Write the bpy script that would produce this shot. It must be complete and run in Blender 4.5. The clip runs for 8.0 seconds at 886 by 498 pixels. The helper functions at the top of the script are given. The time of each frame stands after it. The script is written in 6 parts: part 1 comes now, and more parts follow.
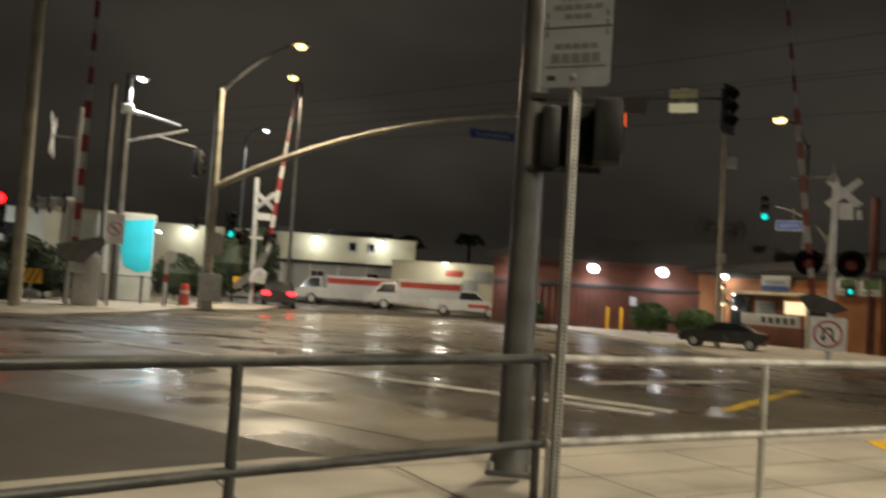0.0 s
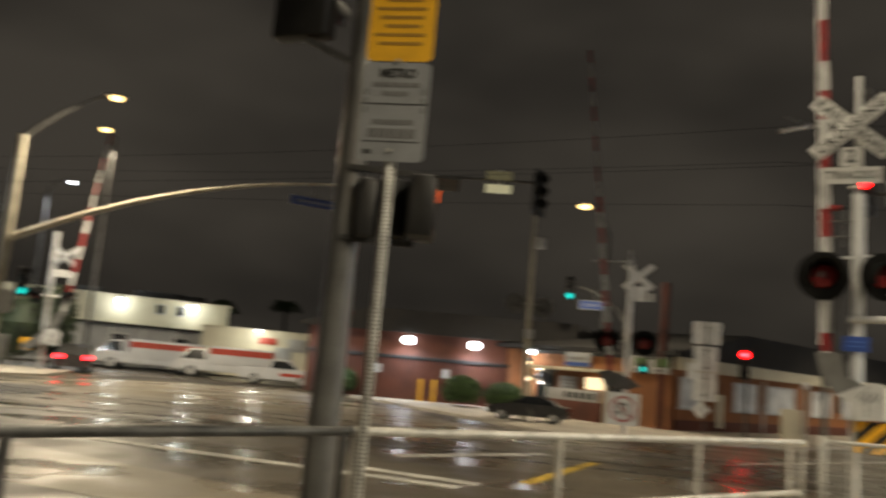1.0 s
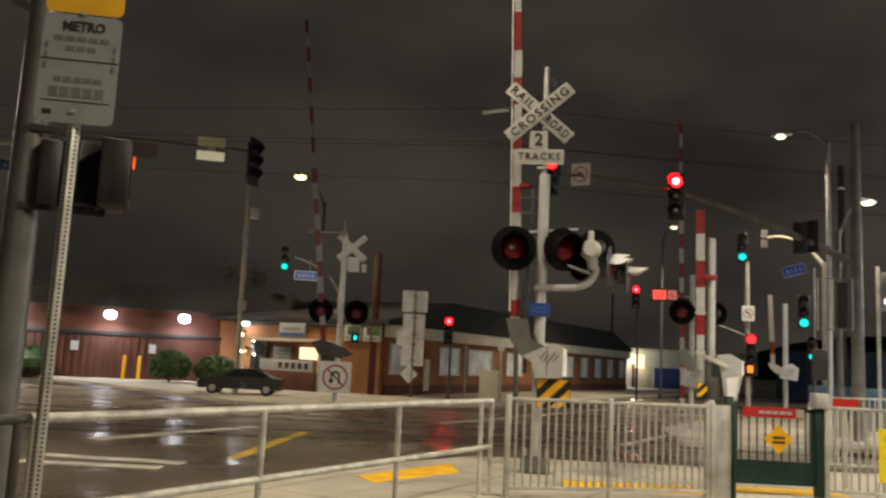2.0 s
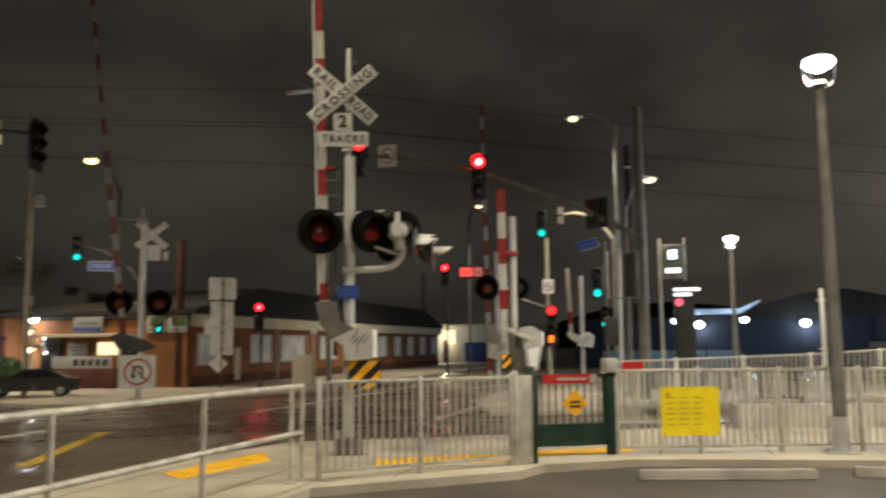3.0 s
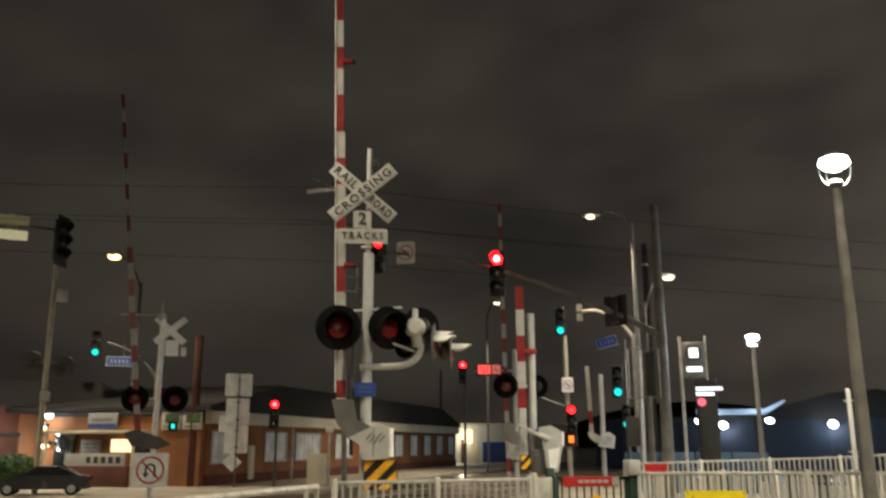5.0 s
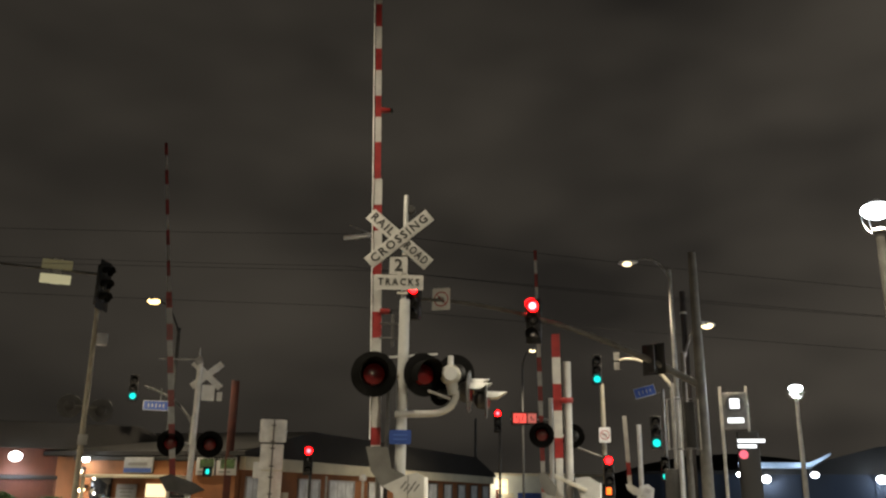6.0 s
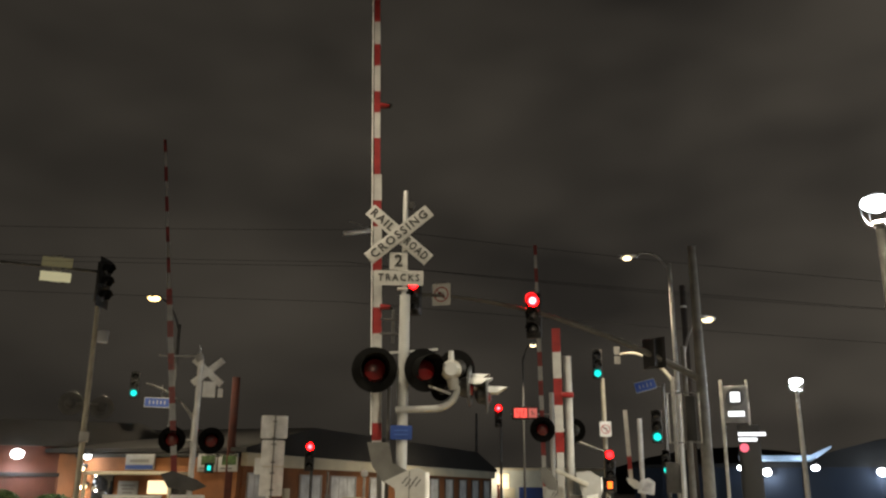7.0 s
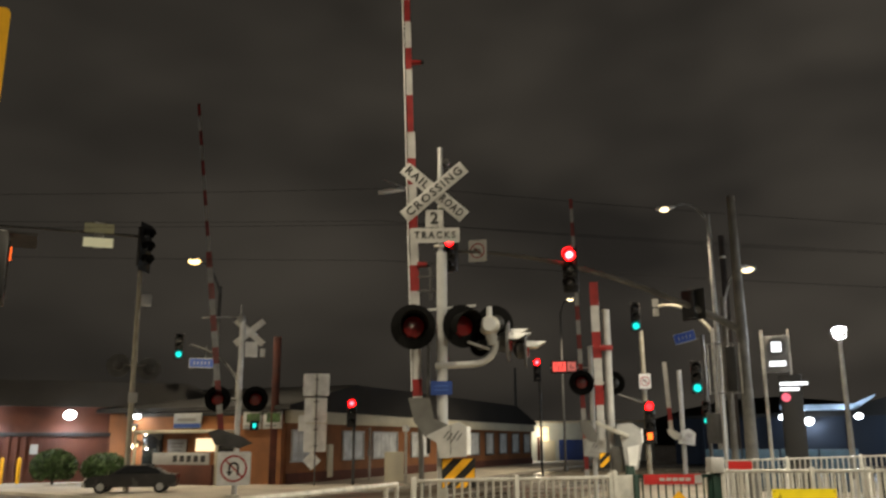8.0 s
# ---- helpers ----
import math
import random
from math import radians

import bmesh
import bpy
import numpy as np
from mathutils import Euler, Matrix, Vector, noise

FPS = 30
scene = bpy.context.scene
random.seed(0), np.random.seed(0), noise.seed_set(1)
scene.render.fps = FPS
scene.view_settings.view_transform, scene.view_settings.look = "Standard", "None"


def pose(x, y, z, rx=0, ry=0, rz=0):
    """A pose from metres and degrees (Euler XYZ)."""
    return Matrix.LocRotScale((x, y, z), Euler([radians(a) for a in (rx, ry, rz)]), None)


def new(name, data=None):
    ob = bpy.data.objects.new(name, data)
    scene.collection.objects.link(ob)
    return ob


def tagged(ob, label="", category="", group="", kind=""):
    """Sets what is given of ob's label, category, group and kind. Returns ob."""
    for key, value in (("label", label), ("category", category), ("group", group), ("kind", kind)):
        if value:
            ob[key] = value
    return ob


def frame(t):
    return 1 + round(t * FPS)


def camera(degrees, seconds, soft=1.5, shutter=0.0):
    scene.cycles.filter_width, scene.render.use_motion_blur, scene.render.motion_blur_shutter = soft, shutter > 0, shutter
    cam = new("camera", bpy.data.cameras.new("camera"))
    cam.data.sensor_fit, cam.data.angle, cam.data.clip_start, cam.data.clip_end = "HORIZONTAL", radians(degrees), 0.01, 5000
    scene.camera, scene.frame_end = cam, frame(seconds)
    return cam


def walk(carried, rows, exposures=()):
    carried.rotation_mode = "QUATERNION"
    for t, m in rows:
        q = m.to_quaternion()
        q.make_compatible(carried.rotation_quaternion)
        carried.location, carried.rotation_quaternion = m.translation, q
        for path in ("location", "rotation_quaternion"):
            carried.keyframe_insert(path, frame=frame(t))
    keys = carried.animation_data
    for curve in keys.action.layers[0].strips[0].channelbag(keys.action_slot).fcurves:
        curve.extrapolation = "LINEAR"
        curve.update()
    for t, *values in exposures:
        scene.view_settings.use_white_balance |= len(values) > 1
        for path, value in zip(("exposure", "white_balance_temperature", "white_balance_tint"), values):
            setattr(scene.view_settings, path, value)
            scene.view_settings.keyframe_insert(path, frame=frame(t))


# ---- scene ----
cam = camera(56.0, 8.0, soft=2.3, shutter=0.4)
PATH = [
    (0.0, -0.003, -0.000, 1.500, 92.54, -3.64, 0.58),
    (0.2, -0.015, -0.000, 1.500, 94.17, -4.47, 3.06),
    (0.5, -0.018, -0.001, 1.500, 96.01, -5.33, 3.67),
    (0.6, -0.009, -0.000, 1.500, 97.25, -5.68, 1.78),
    (0.8, 0.018, -0.001, 1.500, 97.91, -5.56, -3.67),
    (1.0, 0.058, -0.006, 1.508, 98.27, -5.05, -12.00),
    (1.2, 0.090, -0.015, 1.515, 98.48, -4.14, -18.73),
    (1.5, 0.120, -0.027, 1.526, 98.20, -3.51, -25.49),
    (1.6, 0.128, -0.031, 1.530, 98.09, -3.17, -27.12),
    (1.7, 0.133, -0.034, 1.531, 98.02, -3.11, -28.42),
    (2.8, 0.179, -0.064, 1.543, 95.96, -0.55, -39.67),
    (3.0, 0.194, -0.078, 1.545, 96.57, 0.43, -43.76),
    (3.5, 0.204, -0.089, 1.550, 96.97, 1.24, -46.88),
    (4.0, 0.205, -0.089, 1.550, 98.87, 1.48, -46.94),
    (4.5, 0.198, -0.082, 1.550, 101.44, 0.97, -45.12),
    (5.0, 0.190, -0.074, 1.550, 103.20, 0.00, -42.59),
    (5.2, 0.185, -0.070, 1.550, 104.84, -0.33, -41.49),
    (6.5, 0.181, -0.066, 1.550, 106.46, -0.89, -40.21),
    (7.0, 0.181, -0.066, 1.550, 106.06, -0.56, -40.24),
    (7.5, 0.180, -0.066, 1.550, 105.37, 0.14, -40.01),
    (8.0, 0.171, -0.058, 1.550, 103.08, 0.24, -37.54),
]
walk(cam, [(t, pose(x, y, z, rx, ry, rz)) for t, x, y, z, rx, ry, rz in PATH], exposures=((0.0, 0.12), (0.5, 0.26), (1.5, 0.42), (3.0, 0.33), (5.0, 0.38), (6.5, 0.44), (7.5, 0.47), (8.0, 0.40)))

# ---- night sky: low cloud lit from below by the town ----
world = bpy.data.worlds.new("night_sky")
scene.world = world
world.use_nodes = True
wt = world.node_tree
wt.nodes.clear()
w_out = wt.nodes.new("ShaderNodeOutputWorld")
w_bg = wt.nodes.new("ShaderNodeBackground")
w_co = wt.nodes.new("ShaderNodeTexCoord")
w_map = wt.nodes.new("ShaderNodeMapping")
w_map.inputs["Scale"].default_value = (1.0, 1.0, 2.2)
w_no = wt.nodes.new("ShaderNodeTexNoise")
w_no.inputs["Scale"].default_value = 1.9
w_no.inputs["Detail"].default_value = 3.0
w_no.inputs["Roughness"].default_value = 0.5
w_ra = wt.nodes.new("ShaderNodeValToRGB")
w_ra.color_ramp.elements[0].position, w_ra.color_ramp.elements[0].color = 0.33, (0.0100, 0.0088, 0.0074, 1)
w_ra.color_ramp.elements[1].position, w_ra.color_ramp.elements[1].color = 0.68, (0.0375, 0.0322, 0.0252, 1)
wt.links.new(w_co.outputs["Generated"], w_map.inputs["Vector"])
wt.links.new(w_map.outputs["Vector"], w_no.inputs["Vector"])
wt.links.new(w_no.outputs["Fac"], w_ra.inputs["Fac"])
wt.links.new(w_ra.outputs["Color"], w_bg.inputs["Color"])
wt.links.new(w_bg.outputs["Background"], w_out.inputs["Surface"])
# brighter sky towards the station side stands in for haze round its lantern
w_sep = wt.nodes.new("ShaderNodeSeparateXYZ")
w_rng = wt.nodes.new("ShaderNodeMapRange")
w_rng.inputs["From Min"].default_value, w_rng.inputs["From Max"].default_value = 0.58, 1.0
w_rng.inputs["To Min"].default_value, w_rng.inputs["To Max"].default_value = 0.95, 2.05
wt.links.new(w_co.outputs["Generated"], w_sep.inputs["Vector"])
wt.links.new(w_sep.outputs["X"], w_rng.inputs["Value"])
wt.links.new(w_rng.outputs["Result"], w_bg.inputs["Strength"])


# ---- materials ----
def mat(name, color, rough=0.6, metal=0.0, vary=0.25, size=3.0, bump=0.15, fine=60.0, tint=None, coat=0.0, island=False):
    """Surface with stains at one scale and grain at another, in metres."""
    m = bpy.data.materials.new(name)
    m.use_nodes = True
    nt = m.node_tree
    b = nt.nodes["Principled BSDF"]
    co = nt.nodes.new("ShaderNodeTexCoord")
    big, small = nt.nodes.new("ShaderNodeTexNoise"), nt.nodes.new("ShaderNodeTexNoise")
    big.inputs["Scale"].default_value, big.inputs["Detail"].default_value = size, 6.0
    small.inputs["Scale"].default_value, small.inputs["Detail"].default_value = fine, 3.0
    for n in (big, small):
        nt.links.new(co.outputs["Object"], n.inputs["Vector"])
    mix = nt.nodes.new("ShaderNodeMixRGB")
    mix.inputs[1].default_value = (*[c * (1 - vary) for c in color], 1)
    mix.inputs[2].default_value = (*[min(1, c * (1 + vary)) for c in (tint or color)], 1)
    ramp = nt.nodes.new("ShaderNodeValToRGB")
    ramp.color_ramp.elements[0].position, ramp.color_ramp.elements[1].position = 0.36, 0.64
    nt.links.new(big.outputs["Fac"], ramp.inputs["Fac"])
    nt.links.new(ramp.outputs["Color"], mix.inputs[0])
    grain = nt.nodes.new("ShaderNodeMixRGB")
    grain.blend_type = "MULTIPLY"
    grain.inputs[0].default_value = min(1.0, vary * 1.6)
    nt.links.new(mix.outputs[0], grain.inputs[1])
    nt.links.new(small.outputs["Fac"], grain.inputs[2])
    nt.links.new(grain.outputs[0], b.inputs["Base Color"])
    rr = nt.nodes.new("ShaderNodeMapRange")
    rr.inputs["To Min"].default_value, rr.inputs["To Max"].default_value = max(0.02, rough - 0.12), min(1, rough + 0.12)
    nt.links.new(big.outputs["Fac"], rr.inputs["Value"])
    nt.links.new(rr.outputs["Result"], b.inputs["Roughness"])
    b.inputs["Metallic"].default_value = metal
    b.inputs["Coat Weight"].default_value = coat
    if bump:
        bp = nt.nodes.new("ShaderNodeBump")
        bp.inputs["Strength"].default_value, bp.inputs["Distance"].default_value = bump, 0.01
        nt.links.new(small.outputs["Fac"], bp.inputs["Height"])
        nt.links.new(bp.outputs["Normal"], b.inputs["Normal"])
    return m



def unevenness(m, scale, deep, strength):
    """Broad dips and swells under a surface's fine grain."""
    nt = m.node_tree
    co, no, bp = nt.nodes.new("ShaderNodeTexCoord"), nt.nodes.new("ShaderNodeTexNoise"), nt.nodes.new("ShaderNodeBump")
    no.inputs["Scale"].default_value, no.inputs["Detail"].default_value = scale, 2.0
    bp.inputs["Strength"].default_value, bp.inputs["Distance"].default_value = strength, deep
    nt.links.new(co.outputs["Object"], no.inputs["Vector"])
    nt.links.new(no.outputs["Fac"], bp.inputs["Height"])
    b = nt.nodes["Principled BSDF"]
    if b.inputs["Normal"].links:
        nt.links.new(bp.outputs["Normal"], b.inputs["Normal"].links[0].from_node.inputs["Normal"])


def glow(name, color, power):
    m = bpy.data.materials.new(name)
    m.use_nodes = True
    b = m.node_tree.nodes["Principled BSDF"]
    b.inputs["Base Color"].default_value = (*[min(1, c) * 0.5 for c in color], 1)
    b.inputs["Emission Color"].default_value = (*color, 1)
    b.inputs["Emission Strength"].default_value = power
    return m


def glass(name, color=(0.02, 0.022, 0.025), rough=0.08):
    m = bpy.data.materials.new(name)
    m.use_nodes = True
    b = m.node_tree.nodes["Principled BSDF"]
    b.inputs["Base Color"].default_value = (*color, 1)
    b.inputs["Roughness"].default_value = rough
    b.inputs["Coat Weight"].default_value = 0.6
    return m


M_ASPH = mat("asphalt", (0.135, 0.115, 0.083), 0.26, vary=0.38, size=0.22, bump=0.08, fine=30)
M_LOT = mat("parking_asphalt", (0.085, 0.075, 0.06), 0.75, vary=0.35, size=0.6, bump=0.4, fine=55)
M_CONC = mat("concrete", (0.46, 0.42, 0.35), 0.75, vary=0.18, size=0.7, bump=0.25, fine=40)
M_ROADC = mat("road_concrete", (0.25, 0.217, 0.160), 0.36, vary=0.25, size=0.35, bump=0.12, fine=30)
M_KERB = mat("kerb_concrete", (0.42, 0.40, 0.36), 0.8, vary=0.2, size=1.3)
M_PAINT = mat("road_paint", (0.62, 0.60, 0.54), 0.6, vary=0.3, size=2.5)
M_YPAINT = mat("yellow_road_paint", (0.62, 0.42, 0.06), 0.6, vary=0.3, size=2.5)
M_TACT = mat("yellow_tactile", (0.9, 0.5, 0.02), 0.6, vary=0.15, size=3)
M_GALV = mat("galvanised_steel", (0.56, 0.55, 0.50), 0.42, 0.35, vary=0.2, size=5)
M_RAIL = mat("lit_handrail_steel", (0.62, 0.60, 0.54), 0.42, 0.25, vary=0.25, size=6)
M_POLE = mat("grey_pole_paint", (0.15, 0.15, 0.145), 0.40, 0.4, vary=0.2, size=3)
M_CPOLE = mat("concrete_pole", (0.42, 0.39, 0.31), 0.8, vary=0.2, size=2)
M_DPOLE = mat("dark_pole", (0.07, 0.07, 0.07), 0.5, 0.2, vary=0.25, size=3)
M_BLACK = mat("black_paint", (0.009, 0.009, 0.009), 0.5, vary=0.3, size=6)
M_WHITE = mat("white_paint", (0.37, 0.37, 0.365), 0.5, vary=0.12, size=4)
M_FLAT = mat("matt_black_paint", (0.006, 0.006, 0.006), 0.95, vary=0.3, size=6)
M_FLAT.node_tree.nodes["Principled BSDF"].inputs["Specular IOR Level"].default_value = 0.12
M_SILV = mat("aluminium_paint", (0.47, 0.48, 0.48), 0.45, 0.25, vary=0.09, size=5)
M_RED = mat("red_reflective", (0.21, 0.010, 0.010), 0.4, vary=0.2, size=6)
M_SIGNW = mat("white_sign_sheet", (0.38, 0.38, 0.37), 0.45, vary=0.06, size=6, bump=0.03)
# extra pale, making up for light that misses the far signs and mast
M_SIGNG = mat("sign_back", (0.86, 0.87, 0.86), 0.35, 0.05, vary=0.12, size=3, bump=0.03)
M_INK = mat("black_ink", (0.02, 0.02, 0.02), 0.5, vary=0.1)
# darker copy of the white sheet for signs that look dimly lit
M_SIGND = mat("dimmed_white_sign_sheet", (0.26, 0.27, 0.28), 0.5, vary=0.1, size=6, bump=0.03)
M_GINK = mat("grey_ink", (0.14, 0.14, 0.14), 0.5, vary=0.1)
M_YINK = mat("faded_brown_ink", (0.36, 0.19, 0.02), 0.5, vary=0.1)
M_SIGNY = mat("yellow_sign_sheet", (0.80, 0.42, 0.01), 0.45, vary=0.08, size=5, bump=0.03)
M_YELB = mat("bright_yellow_banner", (0.95, 0.74, 0.01), 0.5, vary=0.08, size=5, bump=0.03)
M_SIGNR = mat("red_sign_sheet", (0.42, 0.014, 0.014), 0.45, vary=0.1, size=5, bump=0.03)
M_BLUE = mat("blue_sign_sheet", (0.012, 0.045, 0.22), 0.45, vary=0.1, size=5, bump=0.03)
M_GREEN = mat("green_gate_paint", (0.006, 0.034, 0.023), 0.5, 0.1, vary=0.2, size=4)
M_BRICK = mat("brick_red_wall", (0.12, 0.040, 0.024), 0.85, vary=0.25, size=0.8, bump=0.4, fine=25)
M_BRICKO = mat("brown_brick_wall", (0.27, 0.108, 0.040), 0.85, vary=0.22, size=0.8, bump=0.4, fine=25)
M_CREAM = mat("cream_wall", (0.66, 0.62, 0.48), 0.85, vary=0.12, size=0.5)
M_GREYW = mat("grey_wall", (0.36, 0.37, 0.37), 0.85, vary=0.15, size=0.5)
M_CYAN = mat("teal_mural", (0.02, 0.60, 0.74), 0.7, vary=0.15, size=0.6)
M_PALE = mat("pale_painted_wall", (0.62, 0.66, 0.62), 0.8, vary=0.12, size=0.6)
M_ROOF = mat("dark_roof", (0.022, 0.021, 0.021), 0.9, vary=0.3, size=0.6)
M_LBLUE = mat("faded_blue_ink", (0.06, 0.13, 0.36), 0.5, vary=0.1)
M_DARKB = mat("dark_blue_wall", (0.012, 0.020, 0.038), 0.8, vary=0.25, size=0.4)
M_HILL = mat("dark_hill", (0.02, 0.022, 0.024), 1.0, vary=0.4, size=0.03)
M_GLASS = glass("window_glass")
M_PANEW = mat("window_shade", (0.76, 0.79, 0.82), 0.5, vary=0.25, size=1.5)
M_LEAF = mat("hedge_leaves", (0.06, 0.12, 0.03), 0.7, vary=0.45, size=6)
M_LEAFD = mat("dark_shrub_leaves", (0.022, 0.040, 0.014), 0.7, vary=0.45, size=6)
M_TYRE = mat("tyre", (0.02, 0.02, 0.02), 0.8, vary=0.2)
M_CARW = mat("white_car_paint", (0.55, 0.57, 0.60), 0.3, vary=0.04, size=2, bump=0, coat=0.6)
M_CARD = mat("dark_car_paint", (0.06, 0.06, 0.062), 0.25, 0.3, vary=0.1, size=2, bump=0, coat=0.8)
M_ORNG = mat("orange_red_stripe", (0.40, 0.05, 0.03), 0.45, vary=0.08, size=3, bump=0)
M_LENSR = mat("unlit_red_lens", (0.13, 0.008, 0.008), 0.2, vary=0.1, bump=0, coat=0.7)
M_LENSD = mat("unlit_dark_lens", (0.02, 0.02, 0.02), 0.25, vary=0.1, bump=0, coat=0.5)
M_STEELR = mat("running_rail_steel", (0.30, 0.28, 0.25), 0.3, 0.9, vary=0.25, size=2)
M_CABLE = mat("cable", (0.006, 0.006, 0.006), 1.0, vary=0.1)
M_CABLE.node_tree.nodes["Principled BSDF"].inputs["Specular IOR Level"].default_value = 0.0
# pole grey toned to stand in for weak light on these poles
M_WPOLE = mat("dimmed_pole", (0.17, 0.165, 0.15), 0.7, vary=0.25, size=3)
# darker copy of the handrail steel for the run without light
M_DRAIL = mat("unlit_handrail", (0.10, 0.10, 0.095), 0.45, 0.4, vary=0.25, size=6)
M_RUST = mat("rust_red_paint", (0.10, 0.025, 0.015), 0.7, vary=0.25, size=3)
G_RED = glow("lit_red_lens", (1.0, 0.0025, 0.003), 24)
G_REDC = glow("lit_red_lens_middle", (1.0, 0.003, 0.004), 150)
G_REDH = glow("lit_red_lens_strong", (1.0, 0.012, 0.015), 120)
G_CYAN = glow("lit_green_lens", (0.01, 0.80, 0.70), 1.0)
G_AMBR = glow("lit_amber_symbol", (1.0, 0.12, 0.01), 2.6)
G_SOD = glow("sodium_lens", (1.0, 0.66, 0.22), 4.5)
G_WARM = glow("warm_led_lens", (1.0, 0.80, 0.45), 2.6)
G_LED = glow("white_led_lens", (0.92, 0.96, 1.0), 12)
G_SHOP = glow("lit_shop_window", (1.0, 0.78, 0.45), 1.1)
G_SIGN = glow("lit_sign_face", (0.95, 0.97, 1.0), 1.6)
G_TAIL = glow("tail_lamp", (1.0, 0.015, 0.02), 9)

unevenness(M_ASPH, 4.0, 0.02, 0.35)
unevenness(M_ROADC, 4.0, 0.02, 0.3)
for wet in (M_ASPH, M_ROADC):
    # damp films lie in patches, the rest has dried
    wet.node_tree.nodes["Principled BSDF"].inputs["Specular IOR Level"].default_value = 0.42
    film = wet.node_tree.nodes.new("ShaderNodeTexNoise")
    film.inputs["Scale"].default_value, film.inputs["Detail"].default_value = 0.4, 2.5
    span = wet.node_tree.nodes.new("ShaderNodeMapRange")
    for key, value in (("From Min", 0.38), ("From Max", 0.62), ("To Min", 0.19), ("To Max", 0.60)):
        span.inputs[key].default_value = value
    spot_co = wet.node_tree.nodes.new("ShaderNodeTexCoord")
    wet.node_tree.links.new(spot_co.outputs["Object"], film.inputs["Vector"])
    wet.node_tree.links.new(film.outputs["Fac"], span.inputs["Value"])
    wet.node_tree.links.new(span.outputs["Result"], wet.node_tree.nodes["Principled BSDF"].inputs["Roughness"])


# ---- mesh tools ----
def box(bm, c, s, rz=0.0, ry=0.0, rx=0.0, bevel=0.0):
    r = bmesh.ops.create_cube(bm, size=1.0, matrix=pose(*c, rx, ry, rz) @ Matrix.Diagonal((*s, 1)))
    if bevel:
        vs = set(r["verts"])
        es = [e for e in bm.edges if e.verts[0] in vs and e.verts[1] in vs]
        bmesh.ops.bevel(bm, geom=es, offset=bevel, segments=2, affect="EDGES", profile=0.5)
    return bm


def rod(bm, a, b, r0, r1=None, seg=14):
    a, b = Vector(a), Vector(b)
    d = b - a
    q = d.to_track_quat("Z", "Y").to_matrix().to_4x4()
    bmesh.ops.create_cone(bm, cap_ends=True, segments=seg, radius1=r0, radius2=r0 if r1 is None else r1, depth=d.length,
                          matrix=Matrix.Translation((a + b) / 2) @ q)
    return bm


def pipe(bm, pts, r0, r1=None, seg=12):
    """A bent tube through the points, tapering from r0 to r1."""
    r1 = r0 if r1 is None else r1
    n = len(pts)
    rings = []
    for i, p in enumerate(pts):
        p = Vector(p)
        d = (Vector(pts[min(i + 1, n - 1)]) - Vector(pts[max(i - 1, 0)])).normalized()
        q = d.to_track_quat("Z", "Y").to_matrix()
        r = r0 + (r1 - r0) * i / (n - 1)
        rings.append([bm.verts.new(p + q @ Vector((r * math.cos(k * math.tau / seg), r * math.sin(k * math.tau / seg), 0))) for k in range(seg)])
    for u, v in zip(rings, rings[1:]):
        for k in range(seg):
            bm.faces.new((u[k], u[(k + 1) % seg], v[(k + 1) % seg], v[k]))
    bm.faces.new(rings[0][::-1])
    bm.faces.new(rings[-1])
    return bm


def bend(a, b, c, n=10):
    """Points of a smooth curve from a to c, drawn towards b."""
    a, b, c = Vector(a), Vector(b), Vector(c)
    return [a * (1 - s) ** 2 + b * 2 * s * (1 - s) + c * s * s for s in (i / n for i in range(n + 1))]


def prism(bm, pts, y0, y1):
    """The outline (x, z) drawn out from y0 to y1."""
    f = [bm.verts.new((x, y0, z)) for x, z in pts]
    g = [bm.verts.new((x, y1, z)) for x, z in pts]
    n = len(pts)
    bm.faces.new(f)
    bm.faces.new(g[::-1])
    for i in range(n):
        bm.faces.new((f[(i + 1) % n], f[i], g[i], g[(i + 1) % n]))
    bmesh.ops.recalc_face_normals(bm, faces=bm.faces)
    return bm


def slab(bm, pts, z0, z1):
    """The outline (x, y) drawn up from z0 to z1."""
    f = [bm.verts.new((x, y, z0)) for x, y in pts]
    g = [bm.verts.new((x, y, z1)) for x, y in pts]
    n = len(pts)
    bm.faces.new(f)
    bm.faces.new(g)
    for i in range(n):
        bm.faces.new((f[i], f[(i + 1) % n], g[(i + 1) % n], g[i]))
    bmesh.ops.recalc_face_normals(bm, faces=bm.faces)
    return bm


def lathe(bm, prof, c=(0, 0, 0), tilt=(0, 0, 0), seg=20):
    """The profile (r, z) turned about z, then laid by tilt (degrees) at c."""
    m = pose(*c, *tilt)
    rings = [[bm.verts.new(m @ Vector((r * math.cos(k * math.tau / seg), r * math.sin(k * math.tau / seg), z))) for k in range(seg)] for r, z in prof]
    for u, v in zip(rings, rings[1:]):
        for k in range(seg):
            bm.faces.new((u[k], u[(k + 1) % seg], v[(k + 1) % seg], v[k]))
    bm.faces.new(rings[0][::-1])
    bm.faces.new(rings[-1])
    return bm


def mesh_of(name, bm, material):
    me = bpy.data.meshes.new(name)
    bm.to_mesh(me)
    bm.free()
    me.materials.append(material)
    for p in me.polygons:
        p.use_smooth = True
    me.set_sharp_from_angle(angle=radians(35))
    return me


def part(name, bm, material, parent, label=""):
    ob = new(name, mesh_of(name, bm, material) if isinstance(bm, bmesh.types.BMesh) else bm)
    ob.parent = parent
    return tagged(ob, label)


def single(name, bm, material, label, category, kind="", m=None, group=""):
    ob = new(name, mesh_of(name, bm, material))
    if m is not None:
        ob.matrix_world = m
    return tagged(ob, label, category, group, kind)


